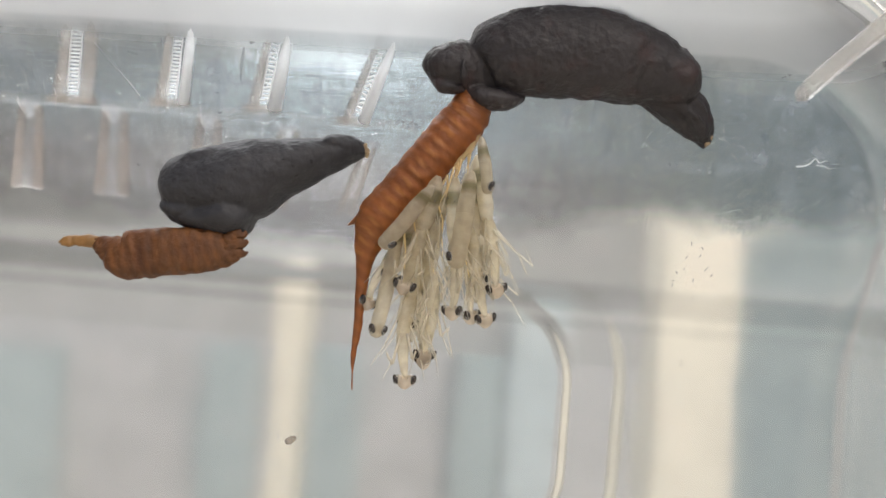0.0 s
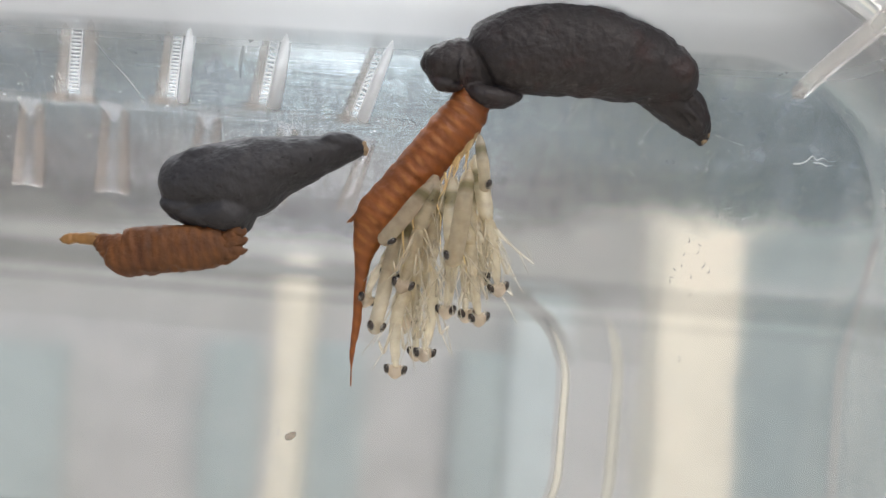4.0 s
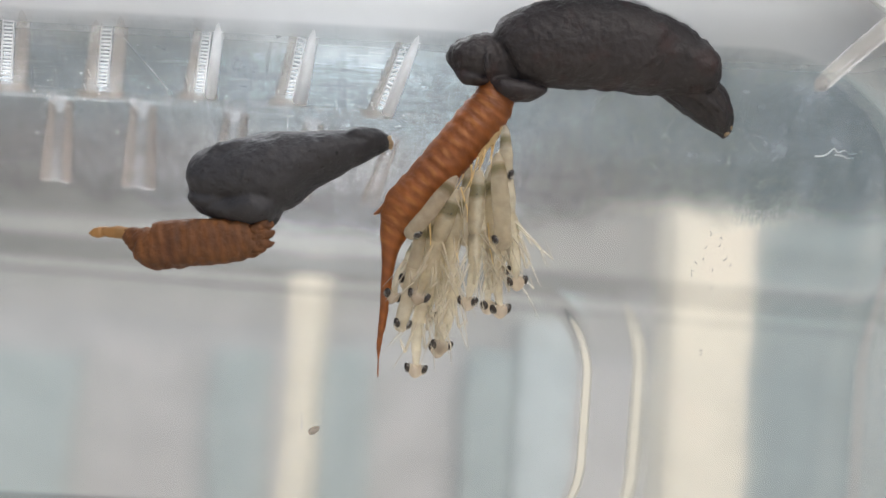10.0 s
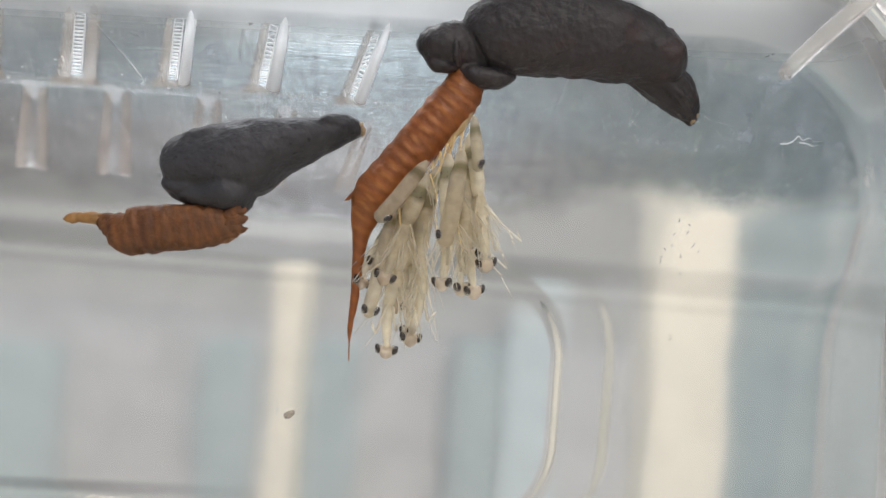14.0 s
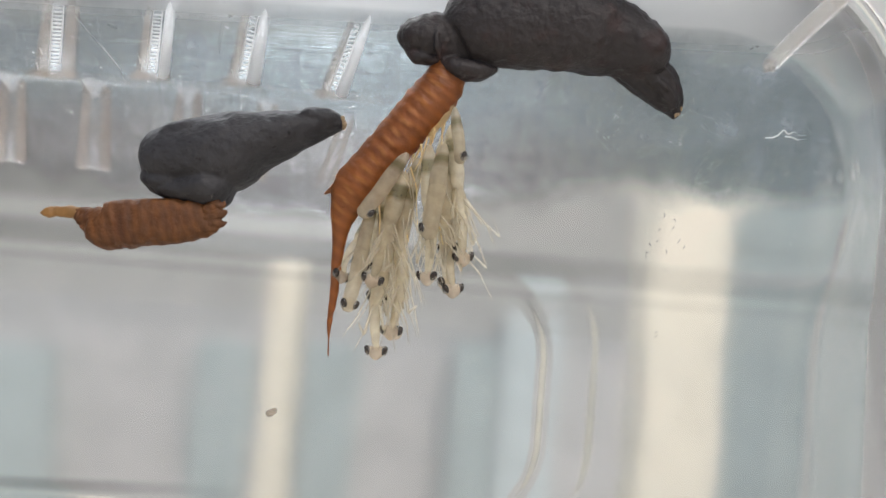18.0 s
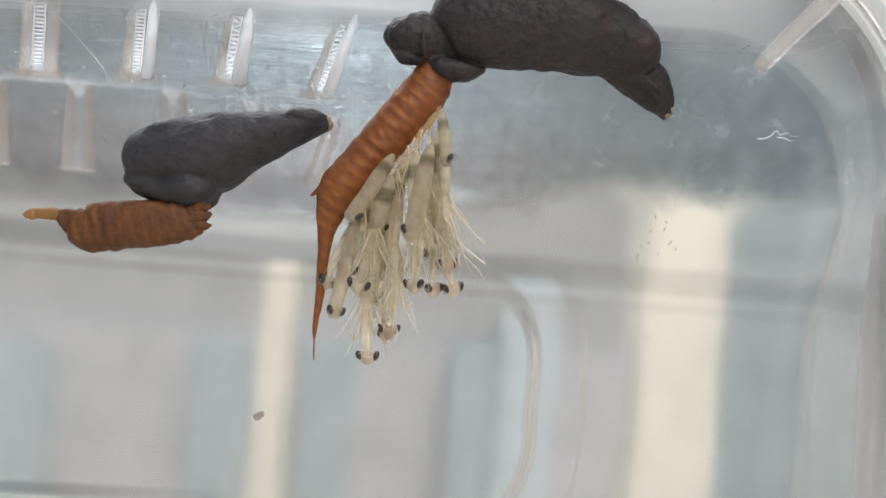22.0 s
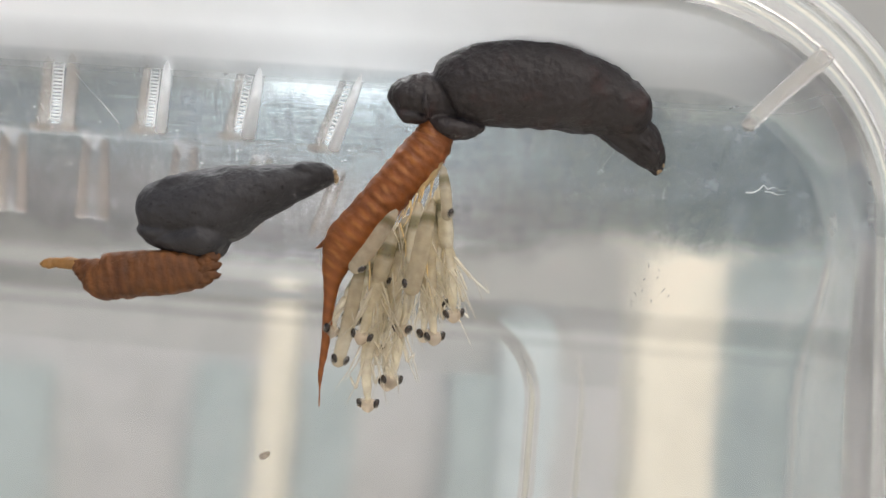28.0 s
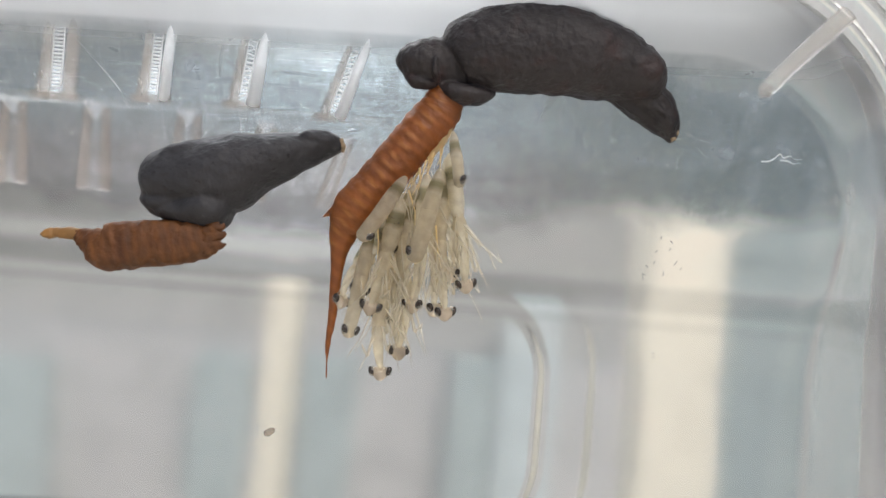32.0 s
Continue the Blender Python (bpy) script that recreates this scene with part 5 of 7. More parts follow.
# ---- small things stuck to the plastic ----
fibre = thing("fibre", "curled white fibre stuck to the scuffed panel", "fibre", turn=YAW)
for pts in ([(29.2, 70.5), (29.8, 70.55), (30.25, 70.8), (30.6, 71.2), (31.0, 70.9), (31.5, 71.1), (32.0, 70.85), (32.6, 70.95)], [(30.8, 70.7), (31.5, 70.65), (31.9, 70.5), (32.4, 70.6)]):
    bm = bmesh.new()
    tube(bm, [tuple(on_panel(x, z, 0.12)) for x, z in pts], 0.07, 0.035, 6, 24)
    part("strand", bm, SCRATCH, fibre)
speck = bmesh.new()
ball(speck, (-14.3, 10.1, 40.95), 0.55, 1.0, 0.4, 0.75)
for v in speck.verts:
    v.co.z += 0.45 * (v.co.x + 14.3)
rough_up(speck, 0.15, 0.4, 5)
tagged(part("dust_speck", speck, SPECK), "brown dust speck clinging to the back panel", "dust").matrix_basis = pose(0, 0, 0, 0, 0, YAW)
fl = thing("residue", "pale flaky glue residue on the panel", "residue", turn=YAW)
rnd = random.Random(77)
for cx, cz, n in ((26.3, 65.6, 20), (26.6, 77.6, 12), (10.2, 73.6, 16), (21.9, 69.7, 6), (35.6, 66.0, 8)):
    for k in range(n):
        bm = bmesh.new()
        d = rnd.gauss(0, 0.8) if n == 16 else 0.0
        x, z, a = cx + d + rnd.gauss(0, 0.4), cz + d + rnd.gauss(0, 0.35), rnd.uniform(0.2, 1.2) if n == 16 else rnd.uniform(0, 3.1)
        ln = rnd.uniform(0.4, 1.0) if n == 16 else rnd.uniform(0.12, 0.4)
        strip(bm, (x, z), (x + math.cos(a) * ln, z + math.sin(a) * ln * 0.7), rnd.uniform(0.05, 0.14) if n == 16 else rnd.uniform(0.1, 0.24), 0.05, 0.06, 0.04, 0.0)
        part("flake", bm, FLAKE, fl, smooth=False)
mk = thing("scuff_marks", "short dark scuff marks on the base panel", "marks", turn=YAW)
for k in range(14):
    bm = bmesh.new()
    x, z = (22.6 + rnd.gauss(0, 1.7), 60.2 + rnd.gauss(0, 1.6)) if k > 1 else (22.9, 51.6 + 0.5 * k)
    a, ln = rnd.uniform(-1.2, 1.9), rnd.uniform(0.2, 0.5)
    ends = [(x + f * ln * math.cos(a) + bow, z + f * ln * math.sin(a)) for f, bow in ((0, 0), (0.5, 0.06), (1, 0))]
    tube(bm, [(px, depth(pz) - 0.6, pz) for px, pz in ends], 0.06, 0.03, 5, 4)
    part("mark", bm, DUST, mk)

# ---- the room round the box ----
TABLE = ZB - 6.2


def structure(name, bm, material, label, category):
    return tagged(part(name, bm, material, smooth=False), label, category, kind="structure")


table = thing("table", "narrow oak table under the plastic box", "table")
part("tabletop", block(bmesh.new(), -450, 450, -330, 60, TABLE - 28, TABLE, 3), OAK, table, smooth=False)
for sx in (-1, 1):
    for y in (-300, 20):
        part("leg", block(bmesh.new(), sx * 420 - 22, sx * 420 + 22, y - 22, y + 22, TABLE - 750, TABLE - 28, 3), OAK, table, smooth=False)
FLOOR = TABLE - 750
structure("floor", block(bmesh.new(), -90000, 90000, -90000, 90000, FLOOR - 50, FLOOR), FLOORM, "worn grey floor", "floor")
# the wall with an added window out of view, up and to one side of the box
WX0, WX1, WZ0, WZ1 = -560, 240, 330, 1050
TX0, TX1, TZ0, TZ1 = -135, -8, 130, 182
TOP = FLOOR + 2600
for n, (x0, x1, z0, z1) in enumerate(((-3000, 3000, FLOOR, TZ0), (-3000, TX0, TZ0, TZ1), (TX1, 3000, TZ0, TZ1), (-3000, 3000, TZ1, WZ0), (-3000, WX0, WZ0, WZ1), (WX1, 3000, WZ0, WZ1), (-3000, 3000, WZ1, TOP))):
    structure("wall_north_%d" % (n + 1), block(bmesh.new(), x0, x1, 420, 560, z0, z1), WALLM, "pale plastered wall round a window", "wall")
# added opening and lamp that make the bright patch between the vents
slit = tagged(thing("glow_slit", "", "window"), "added slit opening that brightens the panel from behind", kind="structure")
part("window_frame", block(bmesh.new(), TX0, TX1, 530, 545, TZ0, TZ0 + 6, 1), CREAM, slit, smooth=False)
part("window_frame", block(bmesh.new(), TX0, TX1, 530, 545, TZ1 - 6, TZ1, 1), CREAM, slit, smooth=False)
slit_data = bpy.data.lights.new("slit_light", "AREA")
slit_data.shape, slit_data.size, slit_data.size_y, slit_data.energy, slit_data.color = "RECTANGLE", (TX1 - TX0) * MM, (TZ1 - TZ0) * MM, 0.115, (0.94, 0.97, 1.0)
slit_lamp = new("slit_light", slit_data)
slit_lamp.matrix_basis = look(((TX0 + TX1) / 2 * MM, 0.52, (TZ0 + TZ1) / 2 * MM), ((TX0 + TX1) / 2 * MM, 0, (TZ0 + TZ1) / 2 * MM))
# added out of view to backlight the vents and the haze
win = tagged(thing("added_window", "", "window"), "added white framed window, out of view, lighting from behind", kind="structure")
for x0, x1, z0, z1 in ((WX0, WX0 + 30, WZ0, WZ1), (WX1 - 30, WX1, WZ0, WZ1), (WX0 + 30, WX1 - 30, WZ0, WZ0 + 30), (WX0 + 30, WX1 - 30, WZ1 - 30, WZ1), (-172, -148, WZ0 + 30, WZ1 - 30)):
    part("window_frame", block(bmesh.new(), x0, x1, 440, 500, z0, z1, 2), CREAM, win, smooth=False)
lamp_data = bpy.data.lights.new("window_light", "AREA")
lamp_data.shape, lamp_data.size, lamp_data.size_y, lamp_data.energy, lamp_data.color = "RECTANGLE", (WX1 - WX0) * MM, (WZ1 - WZ0) * MM, 15.0, (0.97, 0.97, 1.0)
lamp = new("window_light", lamp_data)
lamp.matrix_basis = look(((WX0 + WX1) / 2 * MM, 0.52, (WZ0 + WZ1) / 2 * MM), ((WX0 + WX1) / 2 * MM, 0, (WZ0 + WZ1) / 2 * MM))
for x0, x1, top in ((53, 73, 106), (-38.6, -31.6, 56)):
    structure("trim", block(bmesh.new(), x0, x1, 130, 150, FLOOR, top, 2), CREAM, "cream painted upright post behind the table", "post")
structure("trim", block(bmesh.new(), -900, 149, 408, 420, FLOOR, 8, 2), PALE, "white painted panelling along the wall", "panelling")
structure("trim", block(bmesh.new(), -900, 149, 410, 420, 8, 30, 1), RAIL, "grey-white rail along the panelling", "rail")
for x0, x1, top, m in ((-280, -205, -8, BLUE), (-128, -96, 2, BLUE), (-68, -38, 6, BLUE), (14, 40, 12, BLUE), (42, 74, 34, ICE), (150, 330, 75.5, LIGHT_BLUE)):
    tagged(part("board", block(bmesh.new(), x0, x1, 398, 407, FLOOR, top, 2), m, smooth=False), "upright blue-grey painted board at the wall", "board", "boards at the wall")
structure("trim", block(bmesh.new(), 150, 330, 396, 398, 42, 56, 0.6), RAIL_BLUE, "pale rail across the boards", "rail")

# added to darken the panel's upper corner from behind
cab = thing("darkening_cabinet", "added blue-grey cabinet that darkens the view through the panel", "cabinet")
part("body", block(bmesh.new(), 128, 520, 400, 420, 76, 196, 1), LIGHT_BLUE, cab, smooth=False)
for x0, x1 in ((130, 266), (269, 392), (395, 518)):
    door = part("door", block(bmesh.new(), x0, x1, 397, 400, 77, 194, 1), LIGHT_BLUE, cab, smooth=False)
    part("handle", block(bmesh.new(), x1 - 14, x1 - 8, 390, 397, 110, 140, 1), CREAM, door, smooth=False)


def motions():
    def swing(key, rows, aside=0.0, lower=0.0, more=0.0):
        """Rows: seconds, where the head is (x, z) and how far the body leans; then what to add to all of them."""
        ny, length, y, spin = NYMPHS[key]
        keys = []
        for t, x, z, lean in rows:
            x, z, lean = x + aside, z + lower, lean + more
            m = pose(0, 0, 0, 0, lean, 0) @ pose(0, 0, 0, 0, 0, spin)
            root = Vector((x, y, z)) - m.to_3x3() @ Vector((0, 0, -length))
            keys.append((t, Matrix.Translation(root * MM) @ m))
        walk(ny, keys)

    swing('a', [
        (0, -4.33, 60.92, 32.3), (0.5, -4.39, 60.83, 32.3), (1, -4.41, 60.83, 32.5), (1.5, -4.41, 60.84, 32.6), (2, -4.40, 60.96, 33.1), (2.5, -4.33, 61.05, 33.1), 
        (3, -4.26, 61.03, 32.2), (3.5, -4.25, 61.02, 32.1), (5.5, -4.24, 60.98, 31.8), (6, -4.36, 60.89, 32.3), (6.5, -4.32, 60.83, 31.7), (7, -4.26, 60.88, 31.4), 
        (7.5, -4.35, 60.85, 32.1), (8, -4.42, 60.77, 32.2), (8.5, -4.46, 60.85, 33.0), (9, -4.39, 60.81, 32.2), (9.5, -4.37, 60.80, 31.9), (10, -4.33, 60.79, 31.6), 
        (10.5, -4.32, 60.88, 32.0), (11, -4.29, 60.94, 32.0), (11.5, -4.30, 60.88, 31.8), (12, -4.41, 60.82, 32.4), (12.5, -4.44, 60.84, 32.8), (13, -4.38, 60.95, 32.9), 
        (13.5, -4.28, 60.81, 31.2), (14, -4.31, 60.96, 32.3), (14.5, -4.26, 60.90, 31.5), (15, -4.30, 60.86, 31.6), (15.5, -4.28, 60.76, 31.0), (17.5, -4.09, 60.87, 29.8), 
        (18, -4.00, 60.81, 28.5), (18.5, -3.94, 60.91, 28.6), (19, -3.94, 60.80, 27.9), (19.5, -3.91, 60.78, 27.5), (20, -3.93, 60.72, 27.4), (20.5, -3.87, 60.80, 27.2), 
        (21, -3.80, 60.71, 26.1), (21.5, -3.77, 60.71, 25.8), (22, -3.84, 60.74, 26.6), (22.5, -3.91, 60.67, 27.0), (23, -3.81, 60.71, 26.3), (23.5, -3.89, 60.78, 27.3), 
        (24, -3.84, 60.74, 26.7), (24.5, -3.87, 60.69, 26.7), (25, -3.95, 60.69, 27.5), (25.5, -3.94, 60.82, 28.0), (27.5, -3.94, 60.82, 28.0), (28, -3.94, 60.82, 28.0), 
        (28.5, -3.94, 60.82, 28.0), (29, -3.94, 60.82, 28.0), (29.5, -3.94, 60.82, 28.0), (30, -3.94, 60.82, 28.0), (30.5, -3.94, 60.82, 28.0), (31, -3.94, 60.82, 28.0), 
        (31.5, -3.94, 60.82, 28.0), (32, -3.94, 60.82, 28.0), 
    ], -0.15, 0.05, 3.5)
    swing('b', [
        (0, 0.57, 60.11, 5.5), (0.5, 0.57, 60.12, 5.6), (1, 0.56, 60.12, 5.7), (1.5, 0.61, 60.06, 5.2), (2, 0.66, 60.00, 4.8), (2.5, 0.61, 59.86, 5.1), 
        (3, 0.56, 59.72, 5.4), (3.5, 0.55, 59.84, 5.5), (5.5, 0.51, 60.30, 6.2), (6, 1.11, 60.30, 1.5), (6.5, 1.11, 60.21, 1.5), (7, 0.89, 59.95, 3.1), 
        (7.5, 0.65, 59.84, 4.8), (8, 1.04, 59.80, 1.9), (8.5, 0.79, 59.79, 3.7), (9, 1.01, 59.62, 2.1), (9.5, 1.68, 60.16, -2.9), (10, 2.25, 60.74, -7.9), 
        (10.5, 0.75, 60.02, 4.2), (11, 0.67, 59.99, 4.8), (11.5, 0.69, 59.73, 4.4), (12, 1.01, 59.63, 2.1), (12.5, 0.90, 59.64, 2.8), (13, 0.82, 59.74, 3.5), 
        (13.5, 0.82, 59.74, 3.5), (14, 0.26, 59.69, 7.5), (14.5, 0.22, 59.99, 8.1), (15, -0.04, 59.93, 9.9), (15.5, -0.24, 59.81, 11.2), (17.5, 0.70, 59.99, 4.5), 
        (18, 0.51, 59.77, 5.8), (18.5, 0.63, 59.74, 4.8), (19, 0.69, 59.78, 4.4), (19.5, 0.72, 59.63, 4.1), (20, 0.70, 59.43, 4.2), (20.5, 0.34, 59.62, 6.9), 
        (21, 0.34, 60.28, 7.5), (21.5, 0.38, 60.08, 7.0), (22, 0.20, 59.82, 8.1), (22.5, -0.03, 59.93, 9.8), (23, -0.68, 59.99, 14.5), (23.5, -0.32, 60.01, 12.1), 
        (24, 0.32, 59.74, 7.1), (24.5, 0.07, 59.95, 9.1), (25, 0.69, 60.07, 4.6), (25.5, 0.97, 60.65, 2.7), (27.5, -0.25, 59.65, 11.0), (28, 0.06, 59.64, 8.8), 
        (28.5, -0.07, 59.61, 9.7), (29, 0.48, 60.00, 6.1), (29.5, 0.96, 60.09, 2.6), (30, 1.11, 60.10, 1.5), (30.5, 0.85, 60.22, 3.5), (31, 0.34, 59.96, 7.2), 
        (31.5, 0.39, 59.90, 6.7), (32, -0.39, 59.68, 12.1), 
    ], 0.5, -0.1, 0.0)
    swing('c', [
        (0, 3.09, 65.76, -11.7), (0.5, 3.09, 65.76, -11.7), (1, 3.10, 65.77, -11.7), (1.5, 3.10, 65.77, -11.8), (2, 3.10, 65.77, -11.8), (2.5, 3.10, 65.78, -11.8), 
        (3, 3.10, 65.78, -11.9), (3.5, 3.08, 65.76, -11.5), (5.5, 3.00, 65.69, -10.1), (6, 2.99, 65.74, -10.1), (6.5, 3.13, 65.82, -12.4), (7, 3.17, 65.83, -12.9), 
        (7.5, 3.12, 65.85, -12.3), (8, 3.02, 65.74, -10.6), (8.5, 2.98, 65.66, -9.8), (9, 2.98, 65.62, -9.7), (9.5, 2.86, 65.69, -8.2), (10, 2.71, 65.83, -6.2), 
        (10.5, 2.76, 65.87, -7.0), (11, 2.73, 65.95, -6.8), (11.5, 3.04, 65.81, -11.1), (12, 3.00, 65.91, -10.7), (12.5, 3.12, 65.79, -12.1), (13, 3.20, 65.62, -12.7), 
        (13.5, 2.93, 65.59, -8.9), (14, 2.92, 65.58, -8.8), (14.5, 2.89, 65.60, -8.5), (15, 2.91, 65.62, -8.7), (15.5, 2.84, 65.58, -7.7), (17.5, 3.06, 65.67, -11.0), 
        (18, 3.05, 65.66, -10.8), (18.5, 2.96, 65.67, -9.6), (19, 2.94, 65.55, -9.0), (19.5, 2.88, 65.58, -8.2), (20, 2.84, 65.51, -7.5), (20.5, 2.84, 65.51, -7.5), 
        (21, 2.89, 65.54, -8.3), (21.5, 2.90, 65.54, -8.5), (22, 2.98, 65.57, -9.6), (22.5, 3.05, 65.57, -10.6), (23, 2.99, 65.55, -9.7), (23.5, 2.95, 65.56, -9.2), 
        (24, 2.88, 65.48, -8.0), (24.5, 2.87, 65.52, -8.0), (25, 2.81, 65.54, -7.1), (25.5, 2.84, 65.63, -7.7), (27.5, 3.08, 65.69, -11.2), (28, 2.96, 65.65, -9.5), 
        (28.5, 2.91, 65.64, -8.8), (29, 2.91, 65.62, -8.7), (29.5, 2.84, 65.59, -7.6), (30, 2.83, 65.66, -7.7), (30.5, 2.71, 65.70, -6.0), (31, 2.89, 65.55, -8.3), 
        (31.5, 3.05, 65.67, -10.8), (32, 3.13, 65.69, -12.0), 
    ])
    swing('d', [
        (0, 4.48, 57.88, -12.4), (0.5, 4.83, 58.03, -14.5), (1, 4.47, 57.87, -12.4), (1.5, 4.55, 57.88, -12.8), (2, 4.49, 57.97, -12.6), (2.5, 4.50, 57.85, -12.5), 
        (3, 4.32, 57.75, -11.4), (3.5, 4.55, 57.69, -12.6), (5.5, 5.04, 57.92, -15.4), (6, 4.62, 57.82, -13.1), (6.5, 4.07, 57.66, -10.1), (7, 4.03, 57.56, -9.8), 
        (7.5, 3.99, 57.48, -9.5), (8, 4.22, 57.57, -10.7), (8.5, 4.30, 57.65, -11.3), (9, 4.49, 57.70, -12.3), (9.5, 4.33, 57.54, -11.3), (10, 4.26, 57.51, -10.9), 
        (10.5, 4.24, 57.66, -10.9), (11, 4.43, 57.86, -12.2), (11.5, 4.60, 57.74, -12.9), (12, 4.58, 57.68, -12.8), (12.5, 4.73, 57.93, -13.9), (13, 3.98, 57.62, -9.6), 
        (13.5, 4.33, 57.79, -11.6), (14, 4.25, 57.78, -11.1), (14.5, 4.58, 57.75, -12.9), (15, 4.47, 57.62, -12.1), (15.5, 4.12, 57.50, -10.2), (17.5, 3.78, 57.60, -8.5), 
        (18, 3.90, 57.76, -9.2), (18.5, 4.21, 57.89, -11.0), (19, 4.20, 57.87, -10.9), (19.5, 4.20, 57.85, -11.0), (20, 4.36, 57.89, -11.8), (20.5, 4.01, 57.80, -9.9), 
        (21, 3.47, 57.59, -6.8), (21.5, 3.56, 57.53, -7.3), (22, 3.64, 57.43, -7.6), (22.5, 4.14, 57.93, -10.7), (23, 3.73, 57.78, -8.3), (23.5, 3.63, 57.69, -7.7), 
        (24, 4.13, 57.56, -10.3), (24.5, 4.33, 57.57, -11.4), (25, 4.28, 57.57, -11.1), (25.5, 4.11, 57.76, -10.4), (27.5, 4.08, 57.70, -10.1), (28, 4.15, 57.49, -10.3), 
        (28.5, 4.22, 57.51, -10.7), (29, 4.30, 57.53, -11.2), (29.5, 4.44, 57.55, -11.9), (30, 4.57, 57.56, -12.5), (30.5, 4.53, 57.61, -12.4), (31, 4.49, 57.67, -12.3), 
        (31.5, 4.42, 57.56, -11.8), (32, 4.34, 57.46, -11.3), 
    ])
    swing('e', [
        (0, -2.85, 57.63, 12.9), (0.5, -2.85, 57.62, 12.8), (1, -2.84, 57.60, 12.7), (1.5, -2.83, 57.58, 12.7), (2, -2.83, 57.56, 12.6), (2.5, -2.82, 57.55, 12.5), 
        (3, -2.81, 57.53, 12.4), (3.5, -2.81, 57.51, 12.4), (5.5, -2.81, 57.51, 12.4), (6, -2.51, 56.62, 8.9), (6.5, -2.34, 56.51, 7.5), (7, -1.72, 56.55, 3.1), 
        (7.5, -2.22, 56.23, 6.4), (8, -2.13, 55.83, 5.5), (8.5, -3.15, 55.91, 12.3), (9, -3.72, 56.17, 16.4), (9.5, -3.96, 56.07, 17.7), (10, -3.57, 55.79, 14.7), 
        (10.5, -3.06, 55.83, 11.6), (11, -3.01, 55.80, 11.2), (11.5, -1.40, 55.78, 0.7), (12, -0.95, 56.74, -2.6), (12.5, -2.04, 56.68, 5.5), (13, -2.40, 55.77, 7.2), 
        (13.5, -3.73, 55.88, 15.9), (14, -3.91, 56.08, 17.4), (14.5, -3.77, 55.96, 16.3), (15, -3.62, 56.07, 15.6), (15.5, -3.10, 55.80, 11.8), (17.5, -3.07, 55.45, 11.2), 
        (18, -3.19, 55.46, 11.9), (18.5, -3.14, 55.65, 11.9), (19, -3.33, 55.54, 12.9), (19.5, -3.09, 55.41, 11.2), (20, -3.11, 55.43, 11.4), (20.5, -3.32, 55.50, 12.8), 
        (21, -3.69, 55.65, 15.3), (21.5, -3.59, 55.59, 14.6), (22, -3.15, 55.31, 11.5), (22.5, -3.25, 55.31, 12.1), (23, -3.37, 55.39, 13.0), (23.5, -3.16, 55.31, 11.6), 
        (24, -2.96, 55.26, 10.3), (24.5, -3.00, 55.33, 10.6), (25, -3.65, 55.48, 14.7), (25.5, -3.77, 55.51, 15.5), (27.5, -3.53, 55.20, 13.6), (28, -3.23, 55.19, 11.8), 
        (28.5, -3.22, 55.16, 11.7), (29, -3.34, 55.06, 12.3), (29.5, -3.66, 55.09, 14.2), (30, -3.81, 55.15, 15.2), (30.5, -3.89, 55.15, 15.7), (31, -3.75, 55.18, 14.9), 
        (31.5, -3.53, 55.16, 13.6), (32, -3.17, 55.13, 11.4), 
    ])
    swing('f', [
        (0, 1.13, 55.91, -3.5), (0.5, 1.69, 56.00, -6.6), (1, 1.12, 55.76, -3.4), (1.5, 1.42, 55.64, -5.0), (2, 1.34, 55.94, -4.7), (2.5, 1.21, 55.95, -3.9), 
        (3, 0.95, 55.84, -2.5), (3.5, 0.79, 55.75, -1.6), (5.5, 0.84, 55.69, -1.9), (6, 0.50, 55.66, -0.0), (6.5, -0.40, 55.61, 4.9), (7, -0.29, 55.62, 4.3), 
        (7.5, -0.46, 55.46, 5.1), (8, -0.29, 55.63, 4.3), (8.5, 0.09, 55.54, 2.2), (9, 0.35, 55.72, 0.8), (9.5, 1.00, 55.76, -2.7), (10, 0.44, 55.62, 0.3), 
        (10.5, -0.21, 55.50, 3.8), (11, -0.57, 55.51, 5.7), (11.5, 0.57, 55.38, -0.4), (12, 0.90, 55.35, -2.1), (12.5, 0.99, 55.52, -2.6), (13, 1.04, 55.70, -2.9), 
        (13.5, 0.70, 55.74, -1.1), (14, 0.81, 55.96, -1.7), (14.5, 1.19, 56.21, -4.0), (15, 1.28, 56.29, -4.5), (15.5, 1.36, 56.36, -5.0), (17.5, 1.69, 56.67, -7.1), 
        (18, 1.18, 56.02, -3.8), (18.5, 1.31, 55.86, -4.5), (19, 1.32, 55.64, -4.5), (19.5, 1.54, 55.64, -5.6), (20, 1.43, 55.66, -5.0), (20.5, 1.30, 56.28, -4.6), 
        (21, 0.69, 56.14, -1.1), (21.5, 1.03, 55.62, -2.8), (22, 1.23, 55.66, -4.0), (22.5, 1.26, 55.86, -4.2), (23, 0.63, 55.75, -0.7), (23.5, 1.25, 55.98, -4.2), 
        (24, 1.22, 56.57, -4.3), (24.5, 0.62, 55.90, -0.7), (25, 0.70, 55.89, -1.1), (25.5, 0.95, 56.03, -2.5), (27.5, 0.31, 56.08, 1.1), (28, 0.06, 55.96, 2.5), 
        (28.5, 0.57, 55.97, -0.4), (29, 0.25, 55.64, 1.4), (29.5, -0.21, 55.65, 3.8), (30, -0.57, 55.70, 5.8), (30.5, -0.52, 55.57, 5.5), (31, 0.08, 55.85, 2.3), 
        (31.5, -0.28, 55.64, 4.2), (32, 0.19, 55.55, 1.7), 
    ])
